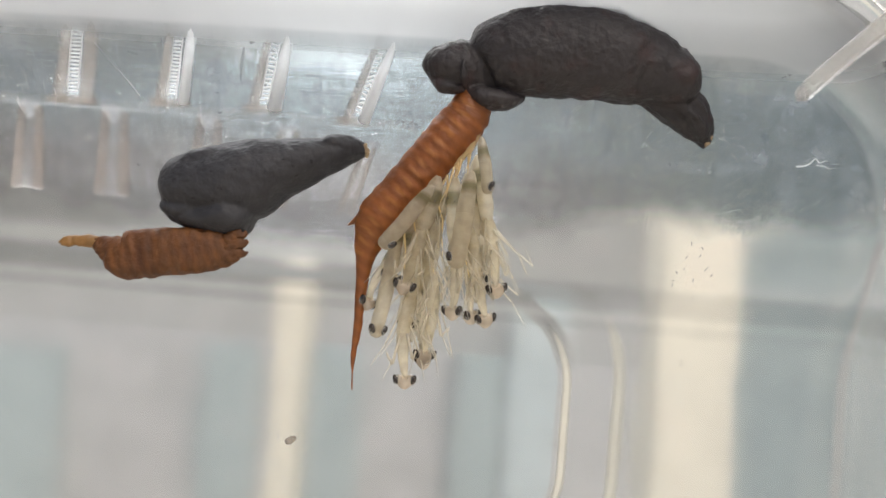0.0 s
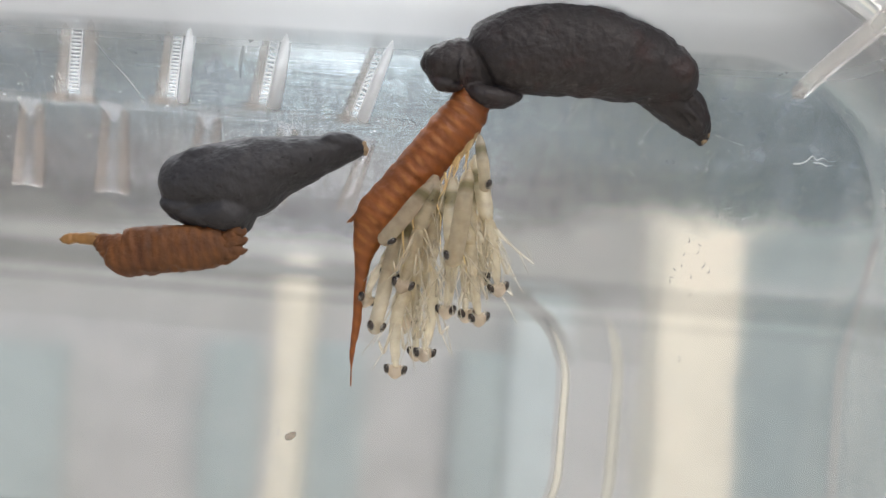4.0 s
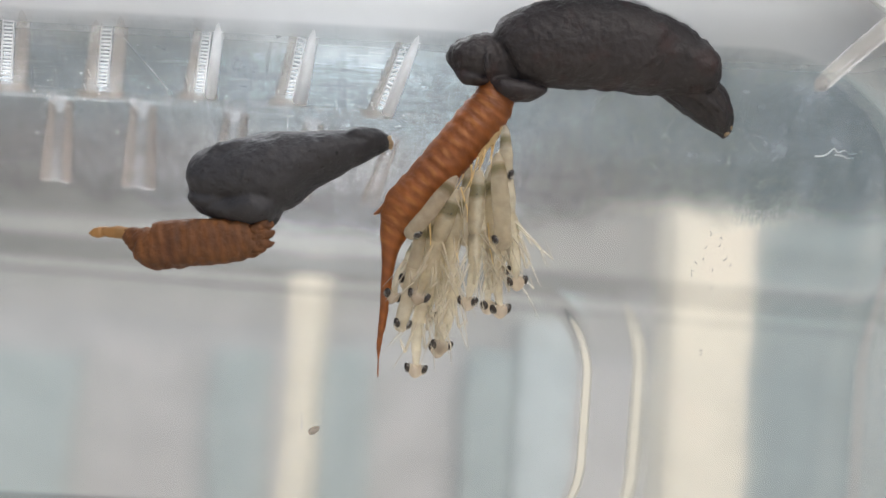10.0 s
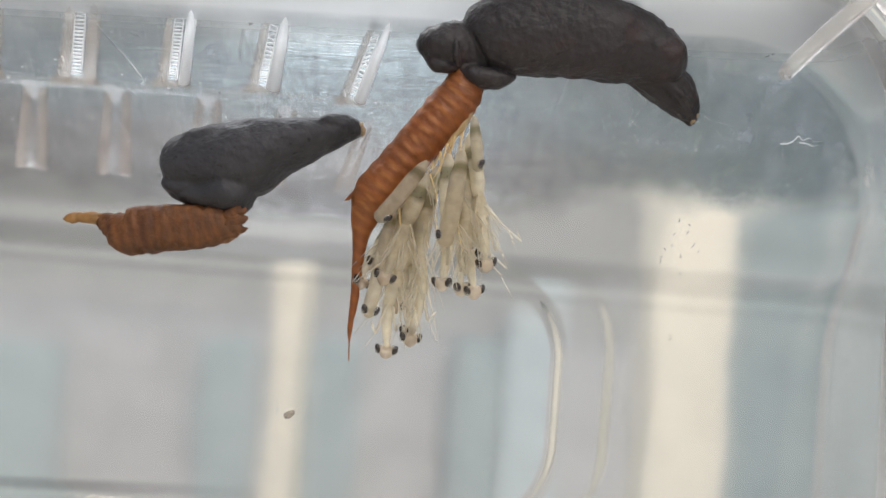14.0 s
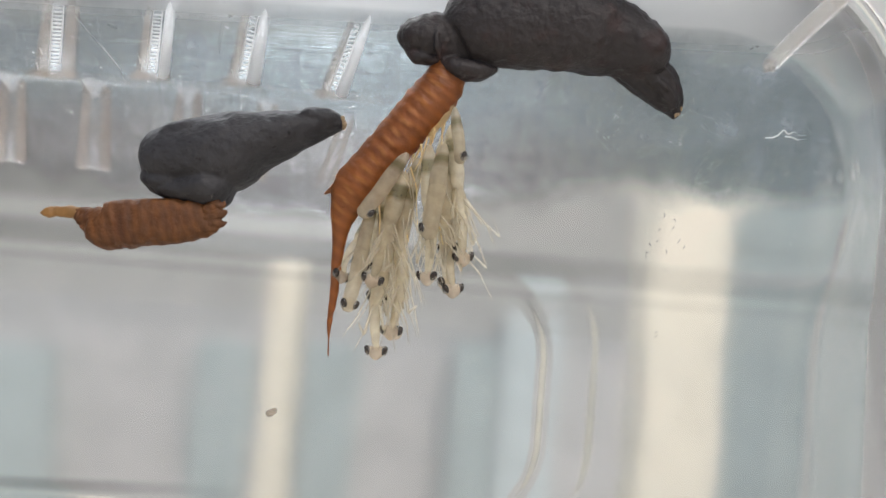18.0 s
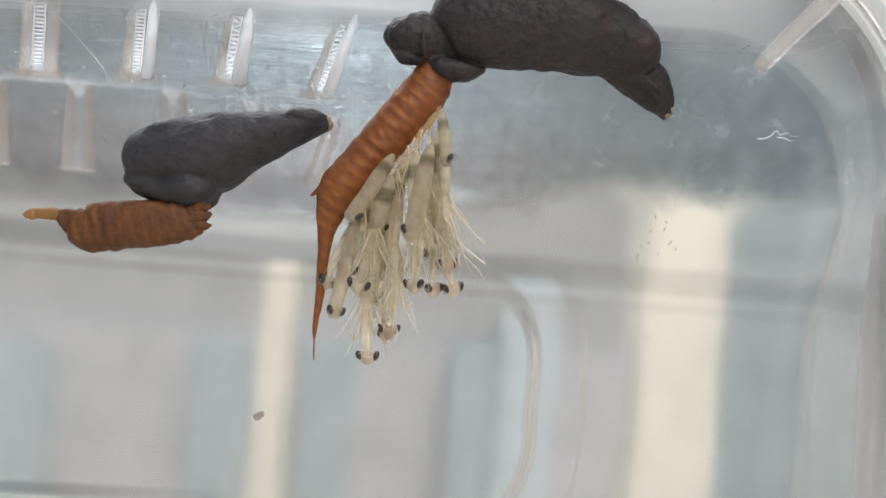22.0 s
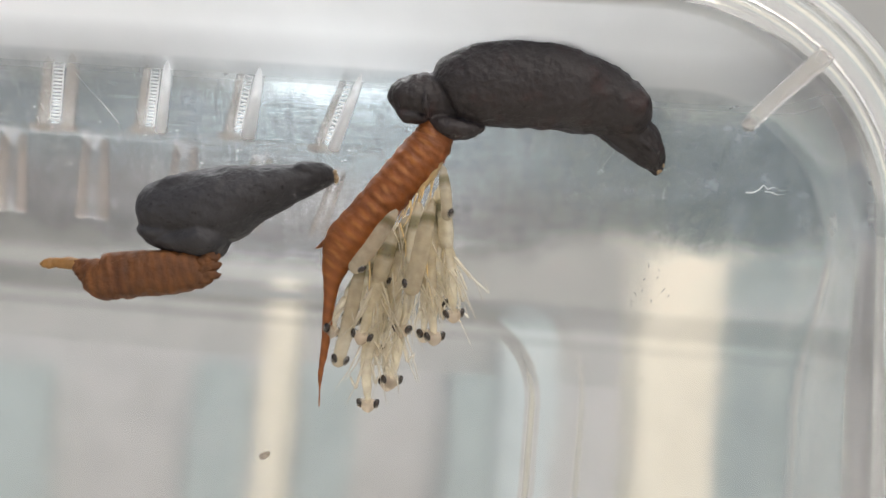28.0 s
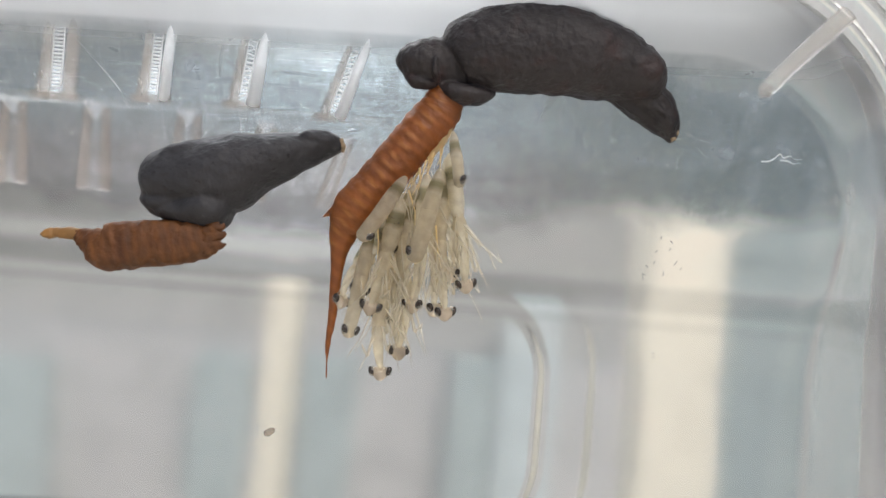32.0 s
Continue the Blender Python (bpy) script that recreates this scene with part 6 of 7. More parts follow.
    swing('g', [
        (0, -0.85, 52.24, 0.7), (0.5, -0.69, 52.37, -0.1), (1, -0.53, 52.49, -0.8), (1.5, -0.33, 52.44, -1.7), (2, -0.13, 52.38, -2.7), (2.5, -0.04, 52.25, -3.0), 
        (3, 0.04, 52.11, -3.4), (3.5, -0.26, 52.12, -2.0), (5.5, -1.49, 52.17, 3.6), (6, -0.90, 52.01, 0.9), (6.5, -0.24, 51.96, -2.1), (7, 0.46, 52.51, -5.5), 
        (7.5, 0.00, 52.49, -3.3), (8, -0.82, 51.97, 0.5), (8.5, -1.48, 51.94, 3.5), (9, -1.34, 51.85, 2.9), (9.5, -1.44, 51.84, 3.3), (10, -1.48, 51.93, 3.5), 
        (10.5, -0.69, 51.97, -0.1), (11, -0.56, 52.00, -0.6), (11.5, -0.32, 51.64, -1.7), (12, 0.26, 51.97, -4.3), (12.5, -0.29, 52.10, -1.9), (13, -0.85, 51.51, 0.7), 
        (13.5, -1.45, 51.25, 3.2), (14, -1.48, 51.24, 3.3), (14.5, -1.42, 51.25, 3.1), (15, -0.67, 51.70, -0.1), (15.5, -0.46, 51.69, -1.1), (17.5, -1.49, 51.57, 3.5), 
        (18, -1.45, 51.40, 3.3), (18.5, -0.93, 51.64, 1.0), (19, -0.85, 51.70, 0.7), (19.5, -0.10, 52.04, -2.7), (20, -0.12, 51.94, -2.6), (20.5, -0.73, 51.63, 0.1), 
        (21, -0.73, 51.53, 0.1), (21.5, -0.85, 51.67, 0.6), (22, -0.60, 51.92, -0.5), (22.5, -1.04, 51.74, 1.5), (23, -0.66, 51.62, -0.2), (23.5, 0.44, 52.08, -5.2), 
        (24, -0.02, 51.85, -3.1), (24.5, -0.40, 51.81, -1.3), (25, -0.52, 51.71, -0.8), (25.5, -0.55, 51.67, -0.7), (27.5, -0.58, 51.71, -0.5), (28, -0.55, 51.67, -0.7), 
        (28.5, -0.34, 51.80, -1.6), (29, 0.37, 52.06, -4.9), (29.5, 0.21, 51.86, -4.1), (30, -0.22, 51.83, -2.2), (30.5, -0.52, 51.69, -0.8), (31, -0.18, 51.82, -2.3), 
        (31.5, -0.34, 51.80, -1.6), (32, -0.69, 51.68, -0.0), 
    ])
    swing('h', [
        (0, -2.23, 50.16, -1.7), (0.5, -2.28, 50.12, -1.5), (1, -2.57, 49.97, -0.1), (1.5, -2.96, 50.47, 1.7), (2, -3.62, 51.02, 5.0), (2.5, -3.54, 50.89, 4.6), 
        (3, -3.24, 50.75, 3.1), (3.5, -2.77, 50.67, 0.8), (5.5, -3.57, 50.45, 4.5), (6, -2.89, 50.15, 1.3), (6.5, -2.72, 50.00, 0.5), (7, -2.53, 50.10, -0.3), 
        (7.5, -2.63, 50.05, 0.1), (8, -2.70, 49.95, 0.5), (8.5, -3.31, 50.07, 3.2), (9, -3.45, 50.17, 3.9), (9.5, -3.82, 50.06, 5.6), (10, -3.36, 49.91, 3.4), 
        (10.5, -2.44, 50.02, -0.7), (11, -2.45, 49.88, -0.7), (11.5, -2.73, 49.83, 0.6), (12, -2.35, 49.92, -1.1), (12.5, -2.40, 49.96, -0.9), (13, -2.26, 50.00, -1.5), 
        (13.5, -3.16, 50.00, 2.6), (14, -3.34, 50.12, 3.4), (14.5, -2.76, 49.81, 0.7), (15, -1.99, 49.99, -2.8), (15.5, -1.63, 49.86, -4.4), (17.5, -2.53, 49.76, -0.3), 
        (18, -2.50, 49.73, -0.4), (18.5, -2.19, 49.96, -1.9), (19, -2.01, 49.83, -2.6), (19.5, -1.50, 49.74, -4.9), (20, -1.79, 49.70, -3.6), (20.5, -1.94, 49.77, -2.9), 
        (21, -2.16, 49.79, -2.0), (21.5, -2.26, 49.72, -1.5), (22, -2.06, 49.70, -2.4), (22.5, -2.12, 49.83, -2.1), (23, -1.75, 49.69, -3.8), (23.5, -1.47, 49.81, -5.0), 
        (24, -1.53, 49.87, -4.8), (24.5, -1.93, 49.97, -3.0), (25, -2.55, 49.96, -0.2), (25.5, -2.36, 49.80, -1.1), (27.5, -2.46, 49.59, -0.6), (28, -2.31, 49.63, -1.3), 
        (28.5, -1.94, 49.62, -2.9), (29, -1.73, 49.85, -3.9), (29.5, -1.69, 49.73, -4.0), (30, -1.83, 49.65, -3.4), (30.5, -1.57, 49.84, -4.6), (31, -0.88, 50.09, -7.8), 
        (31.5, -1.61, 50.09, -4.5), (32, -2.01, 49.91, -2.7), 
    ])
    swing('i', [
        (0, -4.74, 53.97, 8.3), (0.5, -4.74, 53.97, 8.3), (1, -4.74, 53.97, 8.3), (1.5, -4.74, 53.97, 8.3), (2, -4.74, 53.97, 8.3), (2.5, -4.74, 53.97, 8.3), 
        (3, -4.74, 53.97, 8.3), (3.5, -4.74, 53.97, 8.3), (5.5, -4.74, 53.97, 8.3), (6, -4.72, 53.90, 8.1), (6.5, -4.75, 53.72, 8.1), (7, -4.68, 53.73, 7.6), 
        (7.5, -4.77, 53.73, 8.3), (8, -4.72, 53.97, 8.2), (8.5, -4.82, 53.85, 8.7), (9, -4.89, 53.94, 9.3), (9.5, -5.04, 53.57, 9.9), (10, -4.79, 53.41, 8.1), 
        (10.5, -4.72, 53.54, 7.7), (11, -4.68, 53.49, 7.4), (11.5, -4.77, 53.47, 8.0), (12, -4.74, 53.55, 7.9), (12.5, -4.65, 53.73, 7.4), (13, -4.63, 53.49, 7.1), 
        (13.5, -4.94, 53.18, 8.8), (14, -4.97, 53.25, 9.1), (14.5, -4.83, 53.05, 8.0), (15, -4.70, 53.38, 7.5), (15.5, -4.48, 53.31, 5.9), (17.5, -4.93, 53.28, 8.9), 
        (18, -4.97, 53.30, 9.1), (18.5, -4.70, 53.31, 7.4), (19, -4.53, 53.29, 6.2), (19.5, -4.28, 53.17, 4.5), (20, -4.65, 53.24, 7.0), (20.5, -4.86, 53.25, 8.4), 
        (21, -5.01, 53.21, 9.3), (21.5, -5.03, 53.07, 9.3), (22, -4.90, 53.05, 8.4), (22.5, -4.81, 53.27, 8.1), (23, -4.52, 53.22, 6.1), (23.5, -4.46, 53.20, 5.7), 
        (24, -4.74, 53.17, 7.5), (24.5, -4.86, 53.09, 8.2), (25, -4.87, 53.21, 8.4), (25.5, -4.98, 53.17, 9.1), (27.5, -4.92, 53.02, 8.5), (28, -4.97, 53.05, 8.9), 
        (28.5, -4.83, 53.03, 8.0), (29, -5.03, 53.07, 9.3), (29.5, -4.99, 52.97, 8.9), (30, -5.07, 53.04, 9.5), (30.5, -5.00, 52.99, 9.0), (31, -4.69, 52.90, 7.0), 
        (31.5, -4.55, 52.96, 6.2), (32, -4.75, 53.05, 7.5), 
    ])
    swing('j', [
        (0, 3.76, 55.44, -10.5), (0.5, 4.32, 55.53, -13.3), (1, 3.76, 55.28, -10.3), (1.5, 4.05, 55.16, -11.6), (2, 3.97, 55.47, -11.5), (2.5, 3.84, 55.47, -10.9), 
        (3, 3.59, 55.36, -9.5), (3.5, 3.42, 55.28, -8.6), (5.5, 3.48, 55.22, -8.9), (6, 3.13, 55.19, -7.2), (6.5, 2.23, 55.14, -2.7), (7, 2.34, 55.14, -3.2), 
        (7.5, 2.18, 54.99, -2.3), (8, 2.34, 55.16, -3.2), (8.5, 2.73, 55.07, -5.1), (9, 2.98, 55.25, -6.5), (9.5, 3.63, 55.29, -9.7), (10, 3.07, 55.15, -6.8), 
        (10.5, 2.43, 55.03, -3.6), (11, 2.07, 55.04, -1.8), (11.5, 3.21, 54.91, -7.3), (12, 3.53, 54.87, -8.9), (12.5, 3.62, 55.04, -9.4), (13, 3.67, 55.23, -9.8), 
        (13.5, 3.33, 55.27, -8.2), (14, 3.44, 55.48, -8.9), (14.5, 3.83, 55.74, -11.1), (15, 3.91, 55.82, -11.6), (15.5, 3.99, 55.89, -12.1), (17.5, 3.33, 55.19, -8.1), 
        (18, 3.27, 55.14, -7.8), (18.5, 3.29, 55.32, -8.0), (19, 3.36, 55.31, -8.4), (19.5, 3.42, 55.45, -8.8), (20, 3.57, 55.62, -9.7), (20.5, 4.03, 55.87, -12.2), 
        (21, 4.12, 55.44, -12.2), (21.5, 4.07, 55.37, -11.9), (22, 4.27, 55.56, -13.1), (22.5, 4.11, 55.45, -12.2), (23, 3.97, 55.45, -11.5), (23.5, 3.85, 55.62, -11.1), 
        (24, 3.84, 55.93, -11.3), (24.5, 3.79, 55.50, -10.7), (25, 3.82, 55.43, -10.7), (25.5, 4.00, 55.50, -11.7), (27.5, 2.94, 55.61, -6.5), (28, 2.69, 55.48, -5.1), 
        (28.5, 3.20, 55.50, -7.7), (29, 2.88, 55.17, -5.9), (29.5, 2.43, 55.18, -3.6), (30, 2.06, 55.23, -1.8), (30.5, 2.12, 55.10, -2.1), (31, 2.71, 55.38, -5.1), 
        (31.5, 2.35, 55.17, -3.3), (32, 2.82, 55.08, -5.6), 
    ])
    swing('k', [
        (0, 3.12, 58.54, -6.9), (0.5, 3.39, 58.65, -8.6), (1, 3.12, 58.53, -6.9), (1.5, 3.18, 58.53, -7.2), (2, 3.13, 58.60, -7.0), (2.5, 3.14, 58.51, -7.0), 
        (3, 3.00, 58.43, -6.1), (3.5, 3.18, 58.39, -7.2), (5.5, 3.54, 58.57, -9.5), (6, 3.23, 58.49, -7.6), (6.5, 2.82, 58.37, -5.0), (7, 2.79, 58.29, -4.8), 
        (7.5, 2.76, 58.23, -4.5), (8, 2.93, 58.30, -5.6), (8.5, 2.99, 58.37, -6.0), (9, 3.14, 58.40, -6.9), (9.5, 3.01, 58.28, -6.1), (10, 2.96, 58.26, -5.8), 
        (10.5, 2.94, 58.37, -5.7), (11, 3.09, 58.52, -6.7), (11.5, 3.22, 58.43, -7.4), (12, 3.20, 58.39, -7.3), (12.5, 3.32, 58.57, -8.1), (13, 2.75, 58.34, -4.5), 
        (13.5, 3.02, 58.46, -6.2), (14, 2.95, 58.46, -5.8), (14.5, 3.21, 58.44, -7.3), (15, 3.12, 58.34, -6.7), (15.5, 2.86, 58.25, -5.1), (17.5, 2.60, 58.32, -3.6), 
        (18, 2.69, 58.45, -4.2), (18.5, 2.92, 58.54, -5.7), (19, 2.92, 58.53, -5.6), (19.5, 2.92, 58.51, -5.7), (20, 3.04, 58.54, -6.4), (20.5, 2.78, 58.47, -4.8), 
        (21, 2.37, 58.31, -2.2), (21.5, 2.44, 58.27, -2.6), (22, 2.50, 58.20, -3.0), (22.5, 2.87, 58.57, -5.4), (23, 2.56, 58.46, -3.4), (23.5, 2.49, 58.39, -3.0), 
        (24, 2.87, 58.29, -5.2), (24.5, 3.02, 58.31, -6.1), (25, 2.98, 58.30, -5.9), (25.5, 2.85, 58.44, -5.2), (27.5, 2.83, 58.40, -5.0), (28, 2.88, 58.24, -5.2), 
        (28.5, 2.94, 58.26, -5.6), (29, 2.99, 58.28, -6.0), (29.5, 3.09, 58.28, -6.6), (30, 3.19, 58.29, -7.2), (30.5, 3.16, 58.33, -7.0), (31, 3.13, 58.37, -6.9), 
        (31.5, 3.08, 58.30, -6.5), (32, 3.02, 58.22, -6.1), 
    ])
    swing('l', [
        (0, -5.75, 56.03, 23.4), (0.5, -5.75, 56.03, 23.4), (1, -5.75, 56.03, 23.4), (1.5, -5.75, 56.03, 23.4), (2, -5.75, 56.03, 23.4), (2.5, -5.75, 56.03, 23.4), 
        (3, -5.75, 56.03, 23.4), (3.5, -5.75, 56.03, 23.4), (5.5, -5.75, 56.03, 23.4), (6, -5.74, 55.98, 23.1), (6.5, -5.76, 55.85, 22.7), (7, -5.71, 55.85, 22.3), 
        (7.5, -5.77, 55.85, 22.9), (8, -5.74, 56.03, 23.3), (8.5, -5.81, 55.94, 23.6), (9, -5.87, 56.01, 24.4), (9.5, -5.98, 55.73, 24.3), (10, -5.79, 55.61, 22.1), 
        (10.5, -5.74, 55.71, 22.0), (11, -5.70, 55.68, 21.5), (11.5, -5.77, 55.66, 22.1), (12, -5.75, 55.71, 22.2), (12.5, -5.68, 55.85, 22.0), (13, -5.67, 55.67, 21.2), 
        (13.5, -5.90, 55.44, 22.5), (14, -5.93, 55.49, 22.9), (14.5, -5.82, 55.34, 21.4), (15, -5.72, 55.59, 21.4), (15.5, -5.56, 55.53, 19.7), (17.5, -5.89, 55.51, 22.7), 
        (18, -5.92, 55.53, 23.0), (18.5, -5.72, 55.54, 21.2), (19, -5.59, 55.53, 20.0), (19.5, -5.41, 55.44, 18.0), (20, -5.69, 55.49, 20.7), (20.5, -5.84, 55.49, 22.1), 
        (21, -5.95, 55.46, 23.0), (21.5, -5.97, 55.36, 22.8), (22, -5.87, 55.34, 21.8), (22.5, -5.81, 55.51, 21.9), (23, -5.59, 55.47, 19.8), (23.5, -5.54, 55.45, 19.3), 
        (24, -5.75, 55.44, 21.1), (24.5, -5.84, 55.37, 21.7), (25, -5.85, 55.46, 22.1), (25.5, -5.93, 55.43, 22.7), (27.5, -5.88, 55.32, 21.9), (28, -5.92, 55.34, 22.3), 
        (28.5, -5.82, 55.32, 21.3), (29, -5.97, 55.36, 22.8), (29.5, -5.94, 55.29, 22.2), (30, -6.00, 55.34, 23.0), (30.5, -5.95, 55.30, 22.4), (31, -5.72, 55.23, 20.1), 
        (31.5, -5.61, 55.28, 19.4), (32, -5.75, 55.34, 20.8), 
    ])
    swing('m', [
        (0, -1.43, 60.27, 13.0), (0.5, -1.44, 60.27, 13.0), (1, -1.44, 60.27, 13.1), (1.5, -1.40, 60.23, 12.6), (2, -1.37, 60.18, 12.1), (2.5, -1.40, 60.08, 12.3), 
        (3, -1.44, 59.97, 12.4), (3.5, -1.45, 60.06, 12.7), (5.5, -1.48, 60.41, 13.8), (6, -1.03, 60.41, 9.1), (6.5, -1.03, 60.34, 9.0), (7, -1.19, 60.14, 10.3), 
        (7.5, -1.37, 60.06, 12.0), (8, -1.08, 60.03, 9.0), (8.5, -1.27, 60.03, 10.8), (9, -1.11, 59.90, 9.0), (9.5, -0.60, 60.30, 4.3), (10, -0.17, 60.74, -0.3), 
        (10.5, -1.30, 60.19, 11.5), (11, -1.36, 60.18, 12.1), (11.5, -1.34, 59.98, 11.5), (12, -1.10, 59.90, 9.0), (12.5, -1.18, 59.91, 9.8), (13, -1.24, 59.99, 10.5), 
        (13.5, -1.24, 59.99, 10.5), (14, -1.66, 59.95, 14.5), (14.5, -1.70, 60.17, 15.4), (15, -1.89, 60.13, 17.2), (15.5, -2.04, 60.04, 18.3), (17.5, -1.33, 60.17, 11.8), 
        (18, -1.48, 60.01, 12.9), (18.5, -1.38, 59.99, 11.9), (19, -1.34, 60.02, 11.6), (19.5, -1.32, 59.90, 11.1), (20, -1.34, 59.75, 11.0), (20.5, -1.61, 59.90, 13.9), 
        (21, -1.60, 60.39, 15.1), (21.5, -1.58, 60.24, 14.4), (22, -1.71, 60.04, 15.2), (22.5, -1.88, 60.13, 17.1), (23, -2.37, 60.17, 21.8), (23.5, -2.10, 60.19, 19.4), 
        (24, -1.62, 59.99, 14.2), (24.5, -1.81, 60.15, 16.4), (25, -1.34, 60.23, 12.0), (25.5, -1.14, 60.67, 10.7), (27.5, -2.05, 59.92, 18.0), (28, -1.81, 59.91, 15.8), 
        (28.5, -1.91, 59.89, 16.7), (29, -1.50, 60.18, 13.5), (29.5, -1.14, 60.25, 9.9), (30, -1.03, 60.26, 8.8), (30.5, -1.23, 60.34, 11.0), (31, -1.60, 60.15, 14.5), 
        (31.5, -1.56, 60.10, 13.9), (32, -2.15, 59.94, 19.0), 
    ])
    swing('n', [
        (0, 2.62, 55.58, -5.7), (0.5, 3.04, 55.65, -7.9), (1, 2.62, 55.47, -5.6), (1.5, 2.84, 55.38, -6.7), (2, 2.78, 55.61, -6.5), (2.5, 2.68, 55.61, -6.0), 
        (3, 2.49, 55.53, -5.0), (3.5, 2.36, 55.47, -4.4), (5.5, 2.41, 55.42, -4.6), (6, 2.15, 55.40, -3.3), (6.5, 1.47, 55.36, 0.1), (7, 1.55, 55.37, -0.3), 
        (7.5, 1.43, 55.25, 0.3), (8, 1.56, 55.38, -0.3), (8.5, 1.84, 55.31, -1.7), (9, 2.04, 55.44, -2.7), (9.5, 2.52, 55.48, -5.1), (10, 2.10, 55.37, -3.0), 
        (10.5, 1.62, 55.28, -0.6), (11, 1.35, 55.28, 0.8), (11.5, 2.20, 55.19, -3.5), (12, 2.45, 55.16, -4.6), (12.5, 2.51, 55.29, -5.0), (13, 2.55, 55.43, -5.3), 
        (13.5, 2.30, 55.46, -4.0), (14, 2.38, 55.62, -4.5), (14.5, 2.67, 55.81, -6.1), (15, 2.73, 55.87, -6.4), (15.5, 2.79, 55.93, -6.8), (17.5, 3.04, 56.15, -8.2), 
        (18, 2.66, 55.67, -5.9), (18.5, 2.75, 55.55, -6.4), (19, 2.77, 55.38, -6.3), (19.5, 2.93, 55.39, -7.1), (20, 2.84, 55.40, -6.7), (20.5, 2.75, 55.86, -6.5), 
        (21, 2.29, 55.76, -4.1), (21.5, 2.54, 55.37, -5.2), (22, 2.69, 55.40, -6.0), (22.5, 2.71, 55.55, -6.2), (23, 2.24, 55.47, -3.8), (23.5, 2.71, 55.64, -6.2), 
        (24, 2.69, 56.08, -6.3), (24.5, 2.24, 55.57, -3.8), (25, 2.30, 55.57, -4.1), (25.5, 2.48, 55.68, -5.0), (27.5, 2.01, 55.71, -2.6), (28, 1.81, 55.62, -1.6), 
        (28.5, 2.20, 55.63, -3.6), (29, 1.96, 55.39, -2.3), (29.5, 1.62, 55.39, -0.6), (30, 1.34, 55.43, 0.8), (30.5, 1.38, 55.33, 0.6), (31, 1.83, 55.54, -1.7), 
        (31.5, 1.56, 55.38, -0.3), (32, 1.91, 55.32, -2.1), 
    ])
    swing('o', [
        (0, -0.87, 51.71, -7.4), (0.5, -0.91, 51.68, -7.1), (1, -1.13, 51.57, -5.9), (1.5, -1.42, 51.95, -4.4), (2, -1.91, 52.36, -1.7), (2.5, -1.85, 52.26, -2.0), 
        (3, -1.63, 52.16, -3.3), (3.5, -1.28, 52.09, -5.3), (5.5, -1.87, 51.93, -1.9), (6, -1.37, 51.71, -4.6), (6.5, -1.24, 51.60, -5.3), (7, -1.10, 51.67, -6.1), 
        (7.5, -1.17, 51.63, -5.7), (8, -1.23, 51.55, -5.3), (8.5, -1.68, 51.65, -2.9), (9, -1.79, 51.72, -2.3), (9.5, -2.07, 51.64, -0.7), (10, -1.72, 51.53, -2.6), 
        (10.5, -1.03, 51.61, -6.4), (11, -1.04, 51.51, -6.3), (11.5, -1.25, 51.47, -5.2), (12, -0.97, 51.54, -6.7), (12.5, -1.00, 51.56, -6.6), (13, -0.90, 51.60, -7.1), 
        (13.5, -1.57, 51.59, -3.5), (14, -1.70, 51.69, -2.8), (14.5, -1.27, 51.45, -5.0), (15, -0.69, 51.59, -8.2), (15.5, -0.42, 51.49, -9.6), (17.5, -1.10, 51.42, -5.9), 
        (18, -1.07, 51.39, -6.1), (18.5, -0.84, 51.57, -7.4), (19, -0.71, 51.47, -8.1), (19.5, -0.32, 51.40, -10.0), (20, -0.54, 51.37, -8.9), (20.5, -0.66, 51.42, -8.3), 
        (21, -0.82, 51.44, -7.4), (21.5, -0.90, 51.39, -7.0), (22, -0.75, 51.37, -7.8), (22.5, -0.79, 51.47, -7.6), (23, -0.51, 51.37, -9.0), (23.5, -0.30, 51.45, -10.2), 
        (24, -0.35, 51.50, -10.0), (24.5, -0.65, 51.57, -8.5), (25, -1.11, 51.57, -6.0), (25.5, -0.97, 51.44, -6.6), (27.5, -1.05, 51.29, -6.1), (28, -0.93, 51.32, -6.8), 
        (28.5, -0.65, 51.31, -8.2), (29, -0.50, 51.48, -9.2), (29.5, -0.47, 51.40, -9.3), (30, -0.57, 51.33, -8.7), (30.5, -0.38, 51.48, -9.8), (31, 0.14, 51.66, -12.7), 
        (31.5, -0.41, 51.66, -9.8), (32, -0.71, 51.53, -8.1), 
    ])
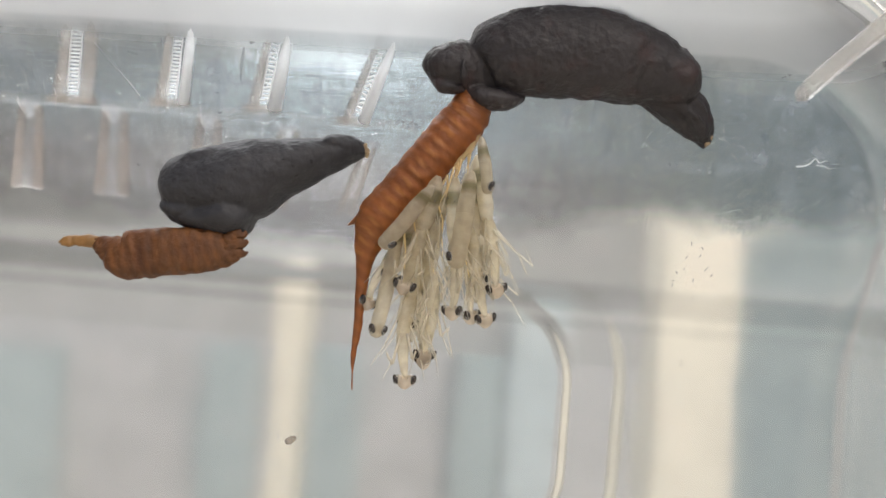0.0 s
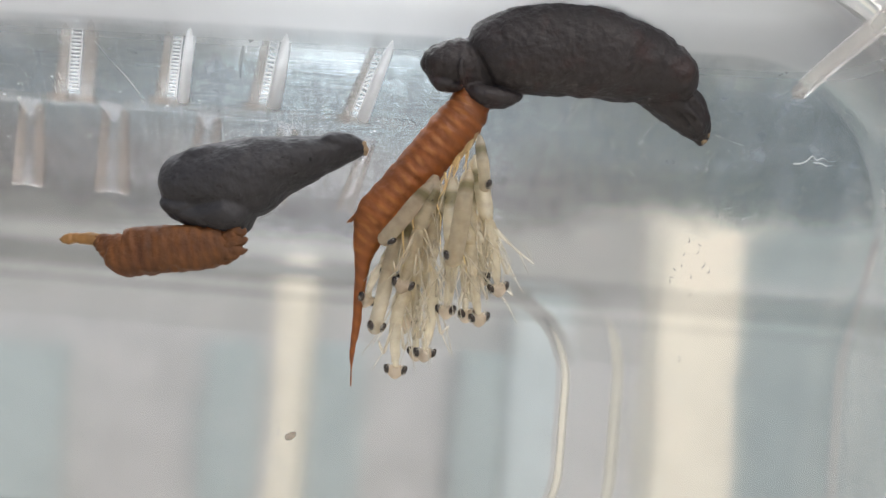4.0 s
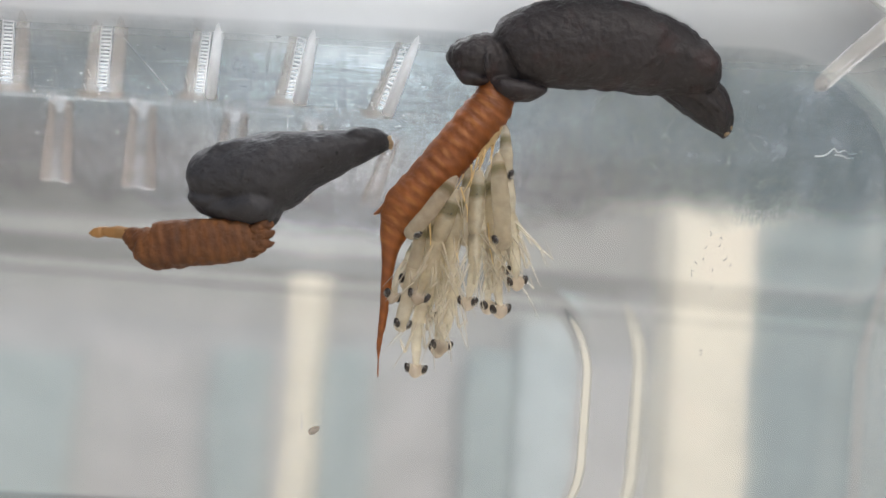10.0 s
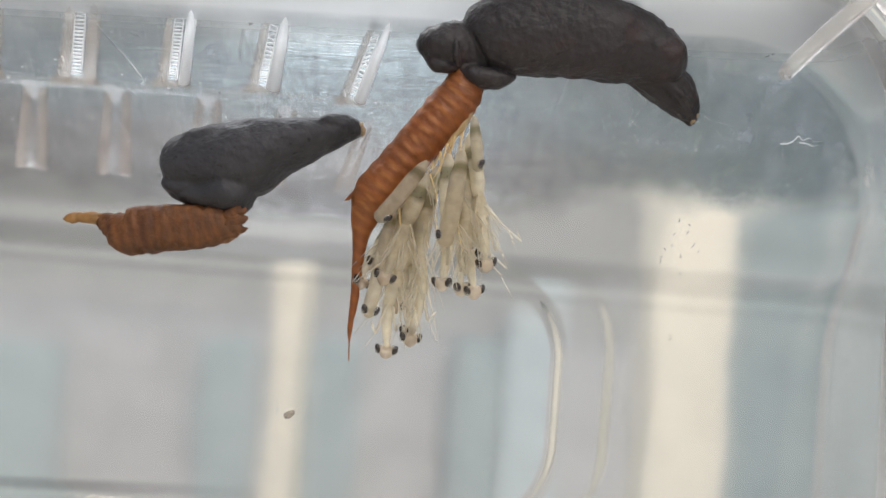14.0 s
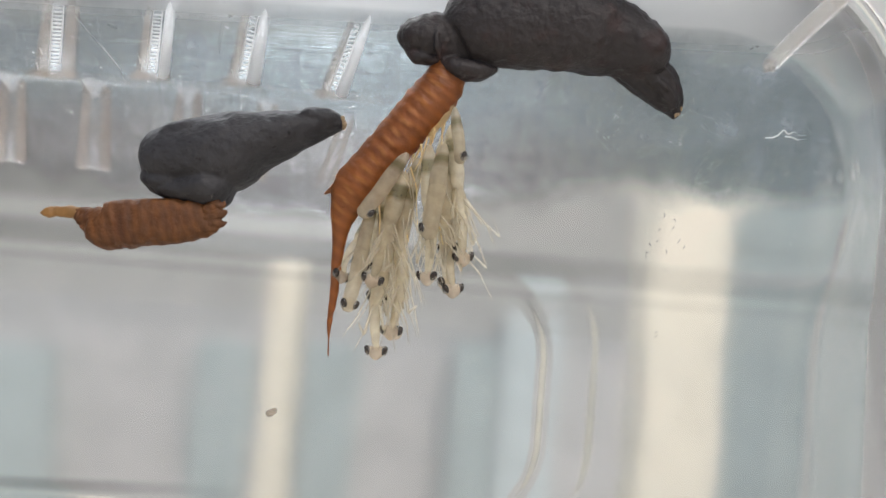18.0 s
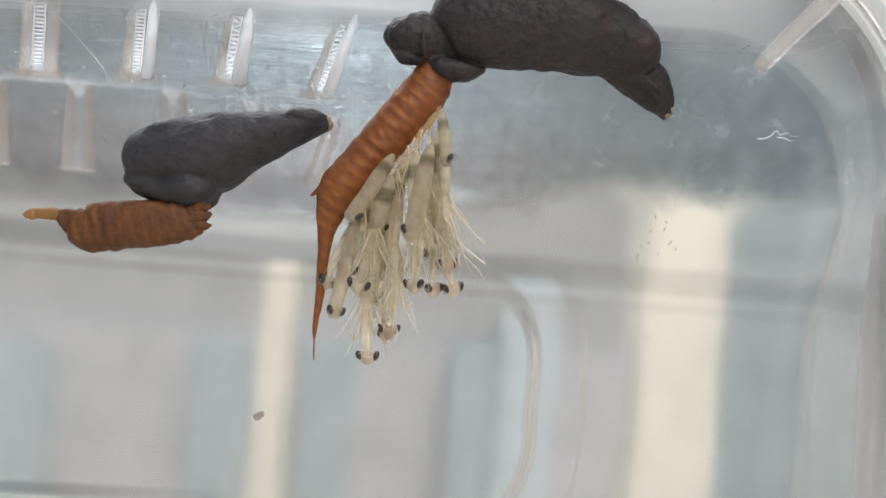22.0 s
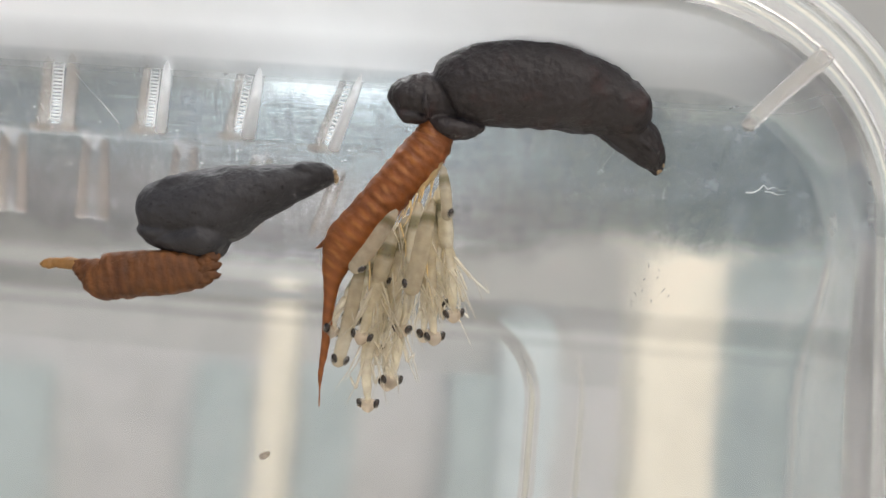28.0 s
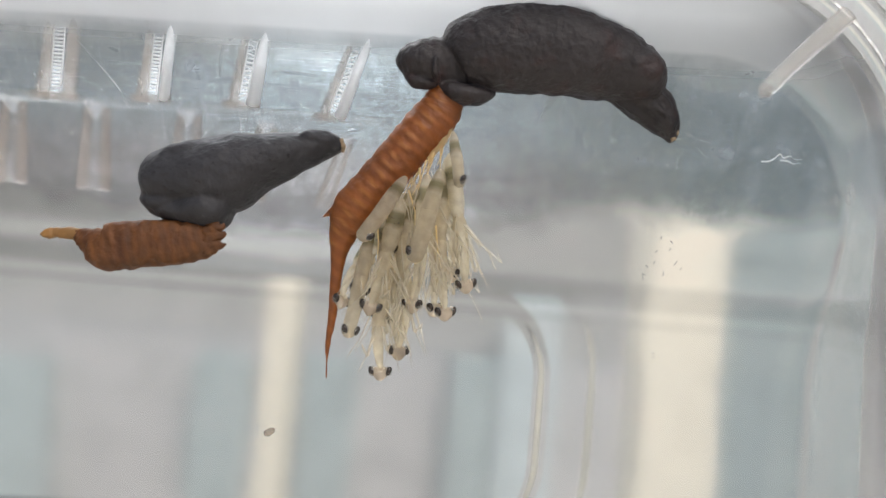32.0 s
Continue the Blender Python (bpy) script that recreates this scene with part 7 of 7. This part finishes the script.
    swing('p', [
        (0, -4.11, 58.22, 19.8), (0.5, -4.10, 58.20, 19.7), (1, -4.10, 58.19, 19.6), (1.5, -4.10, 58.18, 19.5), (2, -4.09, 58.17, 19.4), (2.5, -4.09, 58.15, 19.3), 
        (3, -4.08, 58.14, 19.2), (3.5, -4.08, 58.13, 19.1), (5.5, -4.08, 58.13, 19.1), (6, -3.86, 57.46, 14.3), (6.5, -3.73, 57.38, 12.6), (7, -3.26, 57.40, 7.6), 
        (7.5, -3.63, 57.17, 11.2), (8, -3.57, 56.86, 9.9), (8.5, -4.33, 56.93, 17.6), (9, -4.76, 57.12, 22.3), (9.5, -4.94, 57.05, 23.6), (10, -4.65, 56.84, 20.2), 
        (10.5, -4.27, 56.87, 16.8), (11, -4.23, 56.84, 16.3), (11.5, -3.02, 56.83, 4.3), (12, -2.68, 57.55, 1.0), (12.5, -3.50, 57.51, 10.4), (13, -3.77, 56.82, 11.8), 
        (13.5, -4.77, 56.90, 21.5), (14, -4.90, 57.05, 23.3), (14.5, -4.80, 56.96, 22.0), (15, -4.69, 57.05, 21.3), (15.5, -4.30, 56.85, 17.0), (17.5, -4.28, 56.58, 16.1), 
        (18, -4.36, 56.59, 16.9), (18.5, -4.33, 56.73, 17.0), (19, -4.47, 56.65, 18.0), (19.5, -4.29, 56.55, 16.1), (20, -4.31, 56.57, 16.3), (20.5, -4.46, 56.62, 17.9), 
        (21, -4.74, 56.73, 20.7), (21.5, -4.66, 56.68, 19.8), (22, -4.34, 56.48, 16.3), (22.5, -4.41, 56.48, 17.0), (23, -4.50, 56.53, 17.9), (23.5, -4.34, 56.47, 16.4), 
        (24, -4.19, 56.44, 14.9), (24.5, -4.22, 56.49, 15.4), (25, -4.71, 56.60, 20.0), (25.5, -4.80, 56.63, 20.8), (27.5, -4.62, 56.39, 18.6), (28, -4.39, 56.38, 16.6), 
        (28.5, -4.38, 56.36, 16.5), (29, -4.47, 56.29, 17.0), (29.5, -4.72, 56.31, 19.2), (30, -4.83, 56.35, 20.2), (30.5, -4.89, 56.35, 20.8), (31, -4.78, 56.38, 19.9), 
        (31.5, -4.62, 56.36, 18.5), (32, -4.35, 56.34, 16.1), 
    ])
    swing('q', [
        (0, -2.38, 54.55, 6.7), (0.5, -2.26, 54.64, 6.1), (1, -2.14, 54.74, 5.5), (1.5, -1.99, 54.70, 4.6), (2, -1.85, 54.65, 3.7), (2.5, -1.78, 54.55, 3.3), 
        (3, -1.72, 54.45, 2.9), (3.5, -1.94, 54.46, 4.2), (5.5, -2.86, 54.50, 9.3), (6, -2.42, 54.38, 6.8), (6.5, -1.93, 54.34, 4.1), (7, -1.40, 54.75, 1.2), 
        (7.5, -1.75, 54.73, 3.2), (8, -2.36, 54.35, 6.5), (8.5, -2.86, 54.33, 9.2), (9, -2.75, 54.26, 8.5), (9.5, -2.83, 54.25, 8.9), (10, -2.85, 54.31, 9.1), 
        (10.5, -2.26, 54.34, 5.9), (11, -2.17, 54.37, 5.4), (11.5, -1.98, 54.10, 4.3), (12, -1.56, 54.35, 2.0), (12.5, -1.96, 54.44, 4.3), (13, -2.39, 54.00, 6.4), 
        (13.5, -2.84, 53.81, 8.6), (14, -2.86, 53.80, 8.7), (14.5, -2.81, 53.81, 8.5), (15, -2.25, 54.14, 5.7), (15.5, -2.09, 54.14, 4.9), (17.5, -2.87, 54.05, 9.0), 
        (18, -2.84, 53.92, 8.7), (18.5, -2.45, 54.09, 6.8), (19, -2.38, 54.14, 6.5), (19.5, -1.82, 54.40, 3.5), (20, -1.84, 54.32, 3.6), (20.5, -2.29, 54.09, 5.9), 
        (21, -2.29, 54.02, 5.9), (21.5, -2.38, 54.12, 6.4), (22, -2.20, 54.31, 5.5), (22.5, -2.52, 54.18, 7.2), (23, -2.24, 54.08, 5.6), (23.5, -1.42, 54.43, 1.2), 
        (24, -1.76, 54.26, 3.1), (24.5, -2.05, 54.22, 4.7), (25, -2.13, 54.15, 5.1), (25.5, -2.16, 54.12, 5.2), (27.5, -2.18, 54.15, 5.4), (28, -2.16, 54.12, 5.2), 
        (28.5, -2.00, 54.22, 4.4), (29, -1.47, 54.41, 1.5), (29.5, -1.59, 54.27, 2.2), (30, -1.91, 54.24, 3.9), (30.5, -2.13, 54.13, 5.1), (31, -1.88, 54.24, 3.8), 
        (31.5, -2.00, 54.21, 4.4), (32, -2.26, 54.13, 5.8), 
    ])



motions()
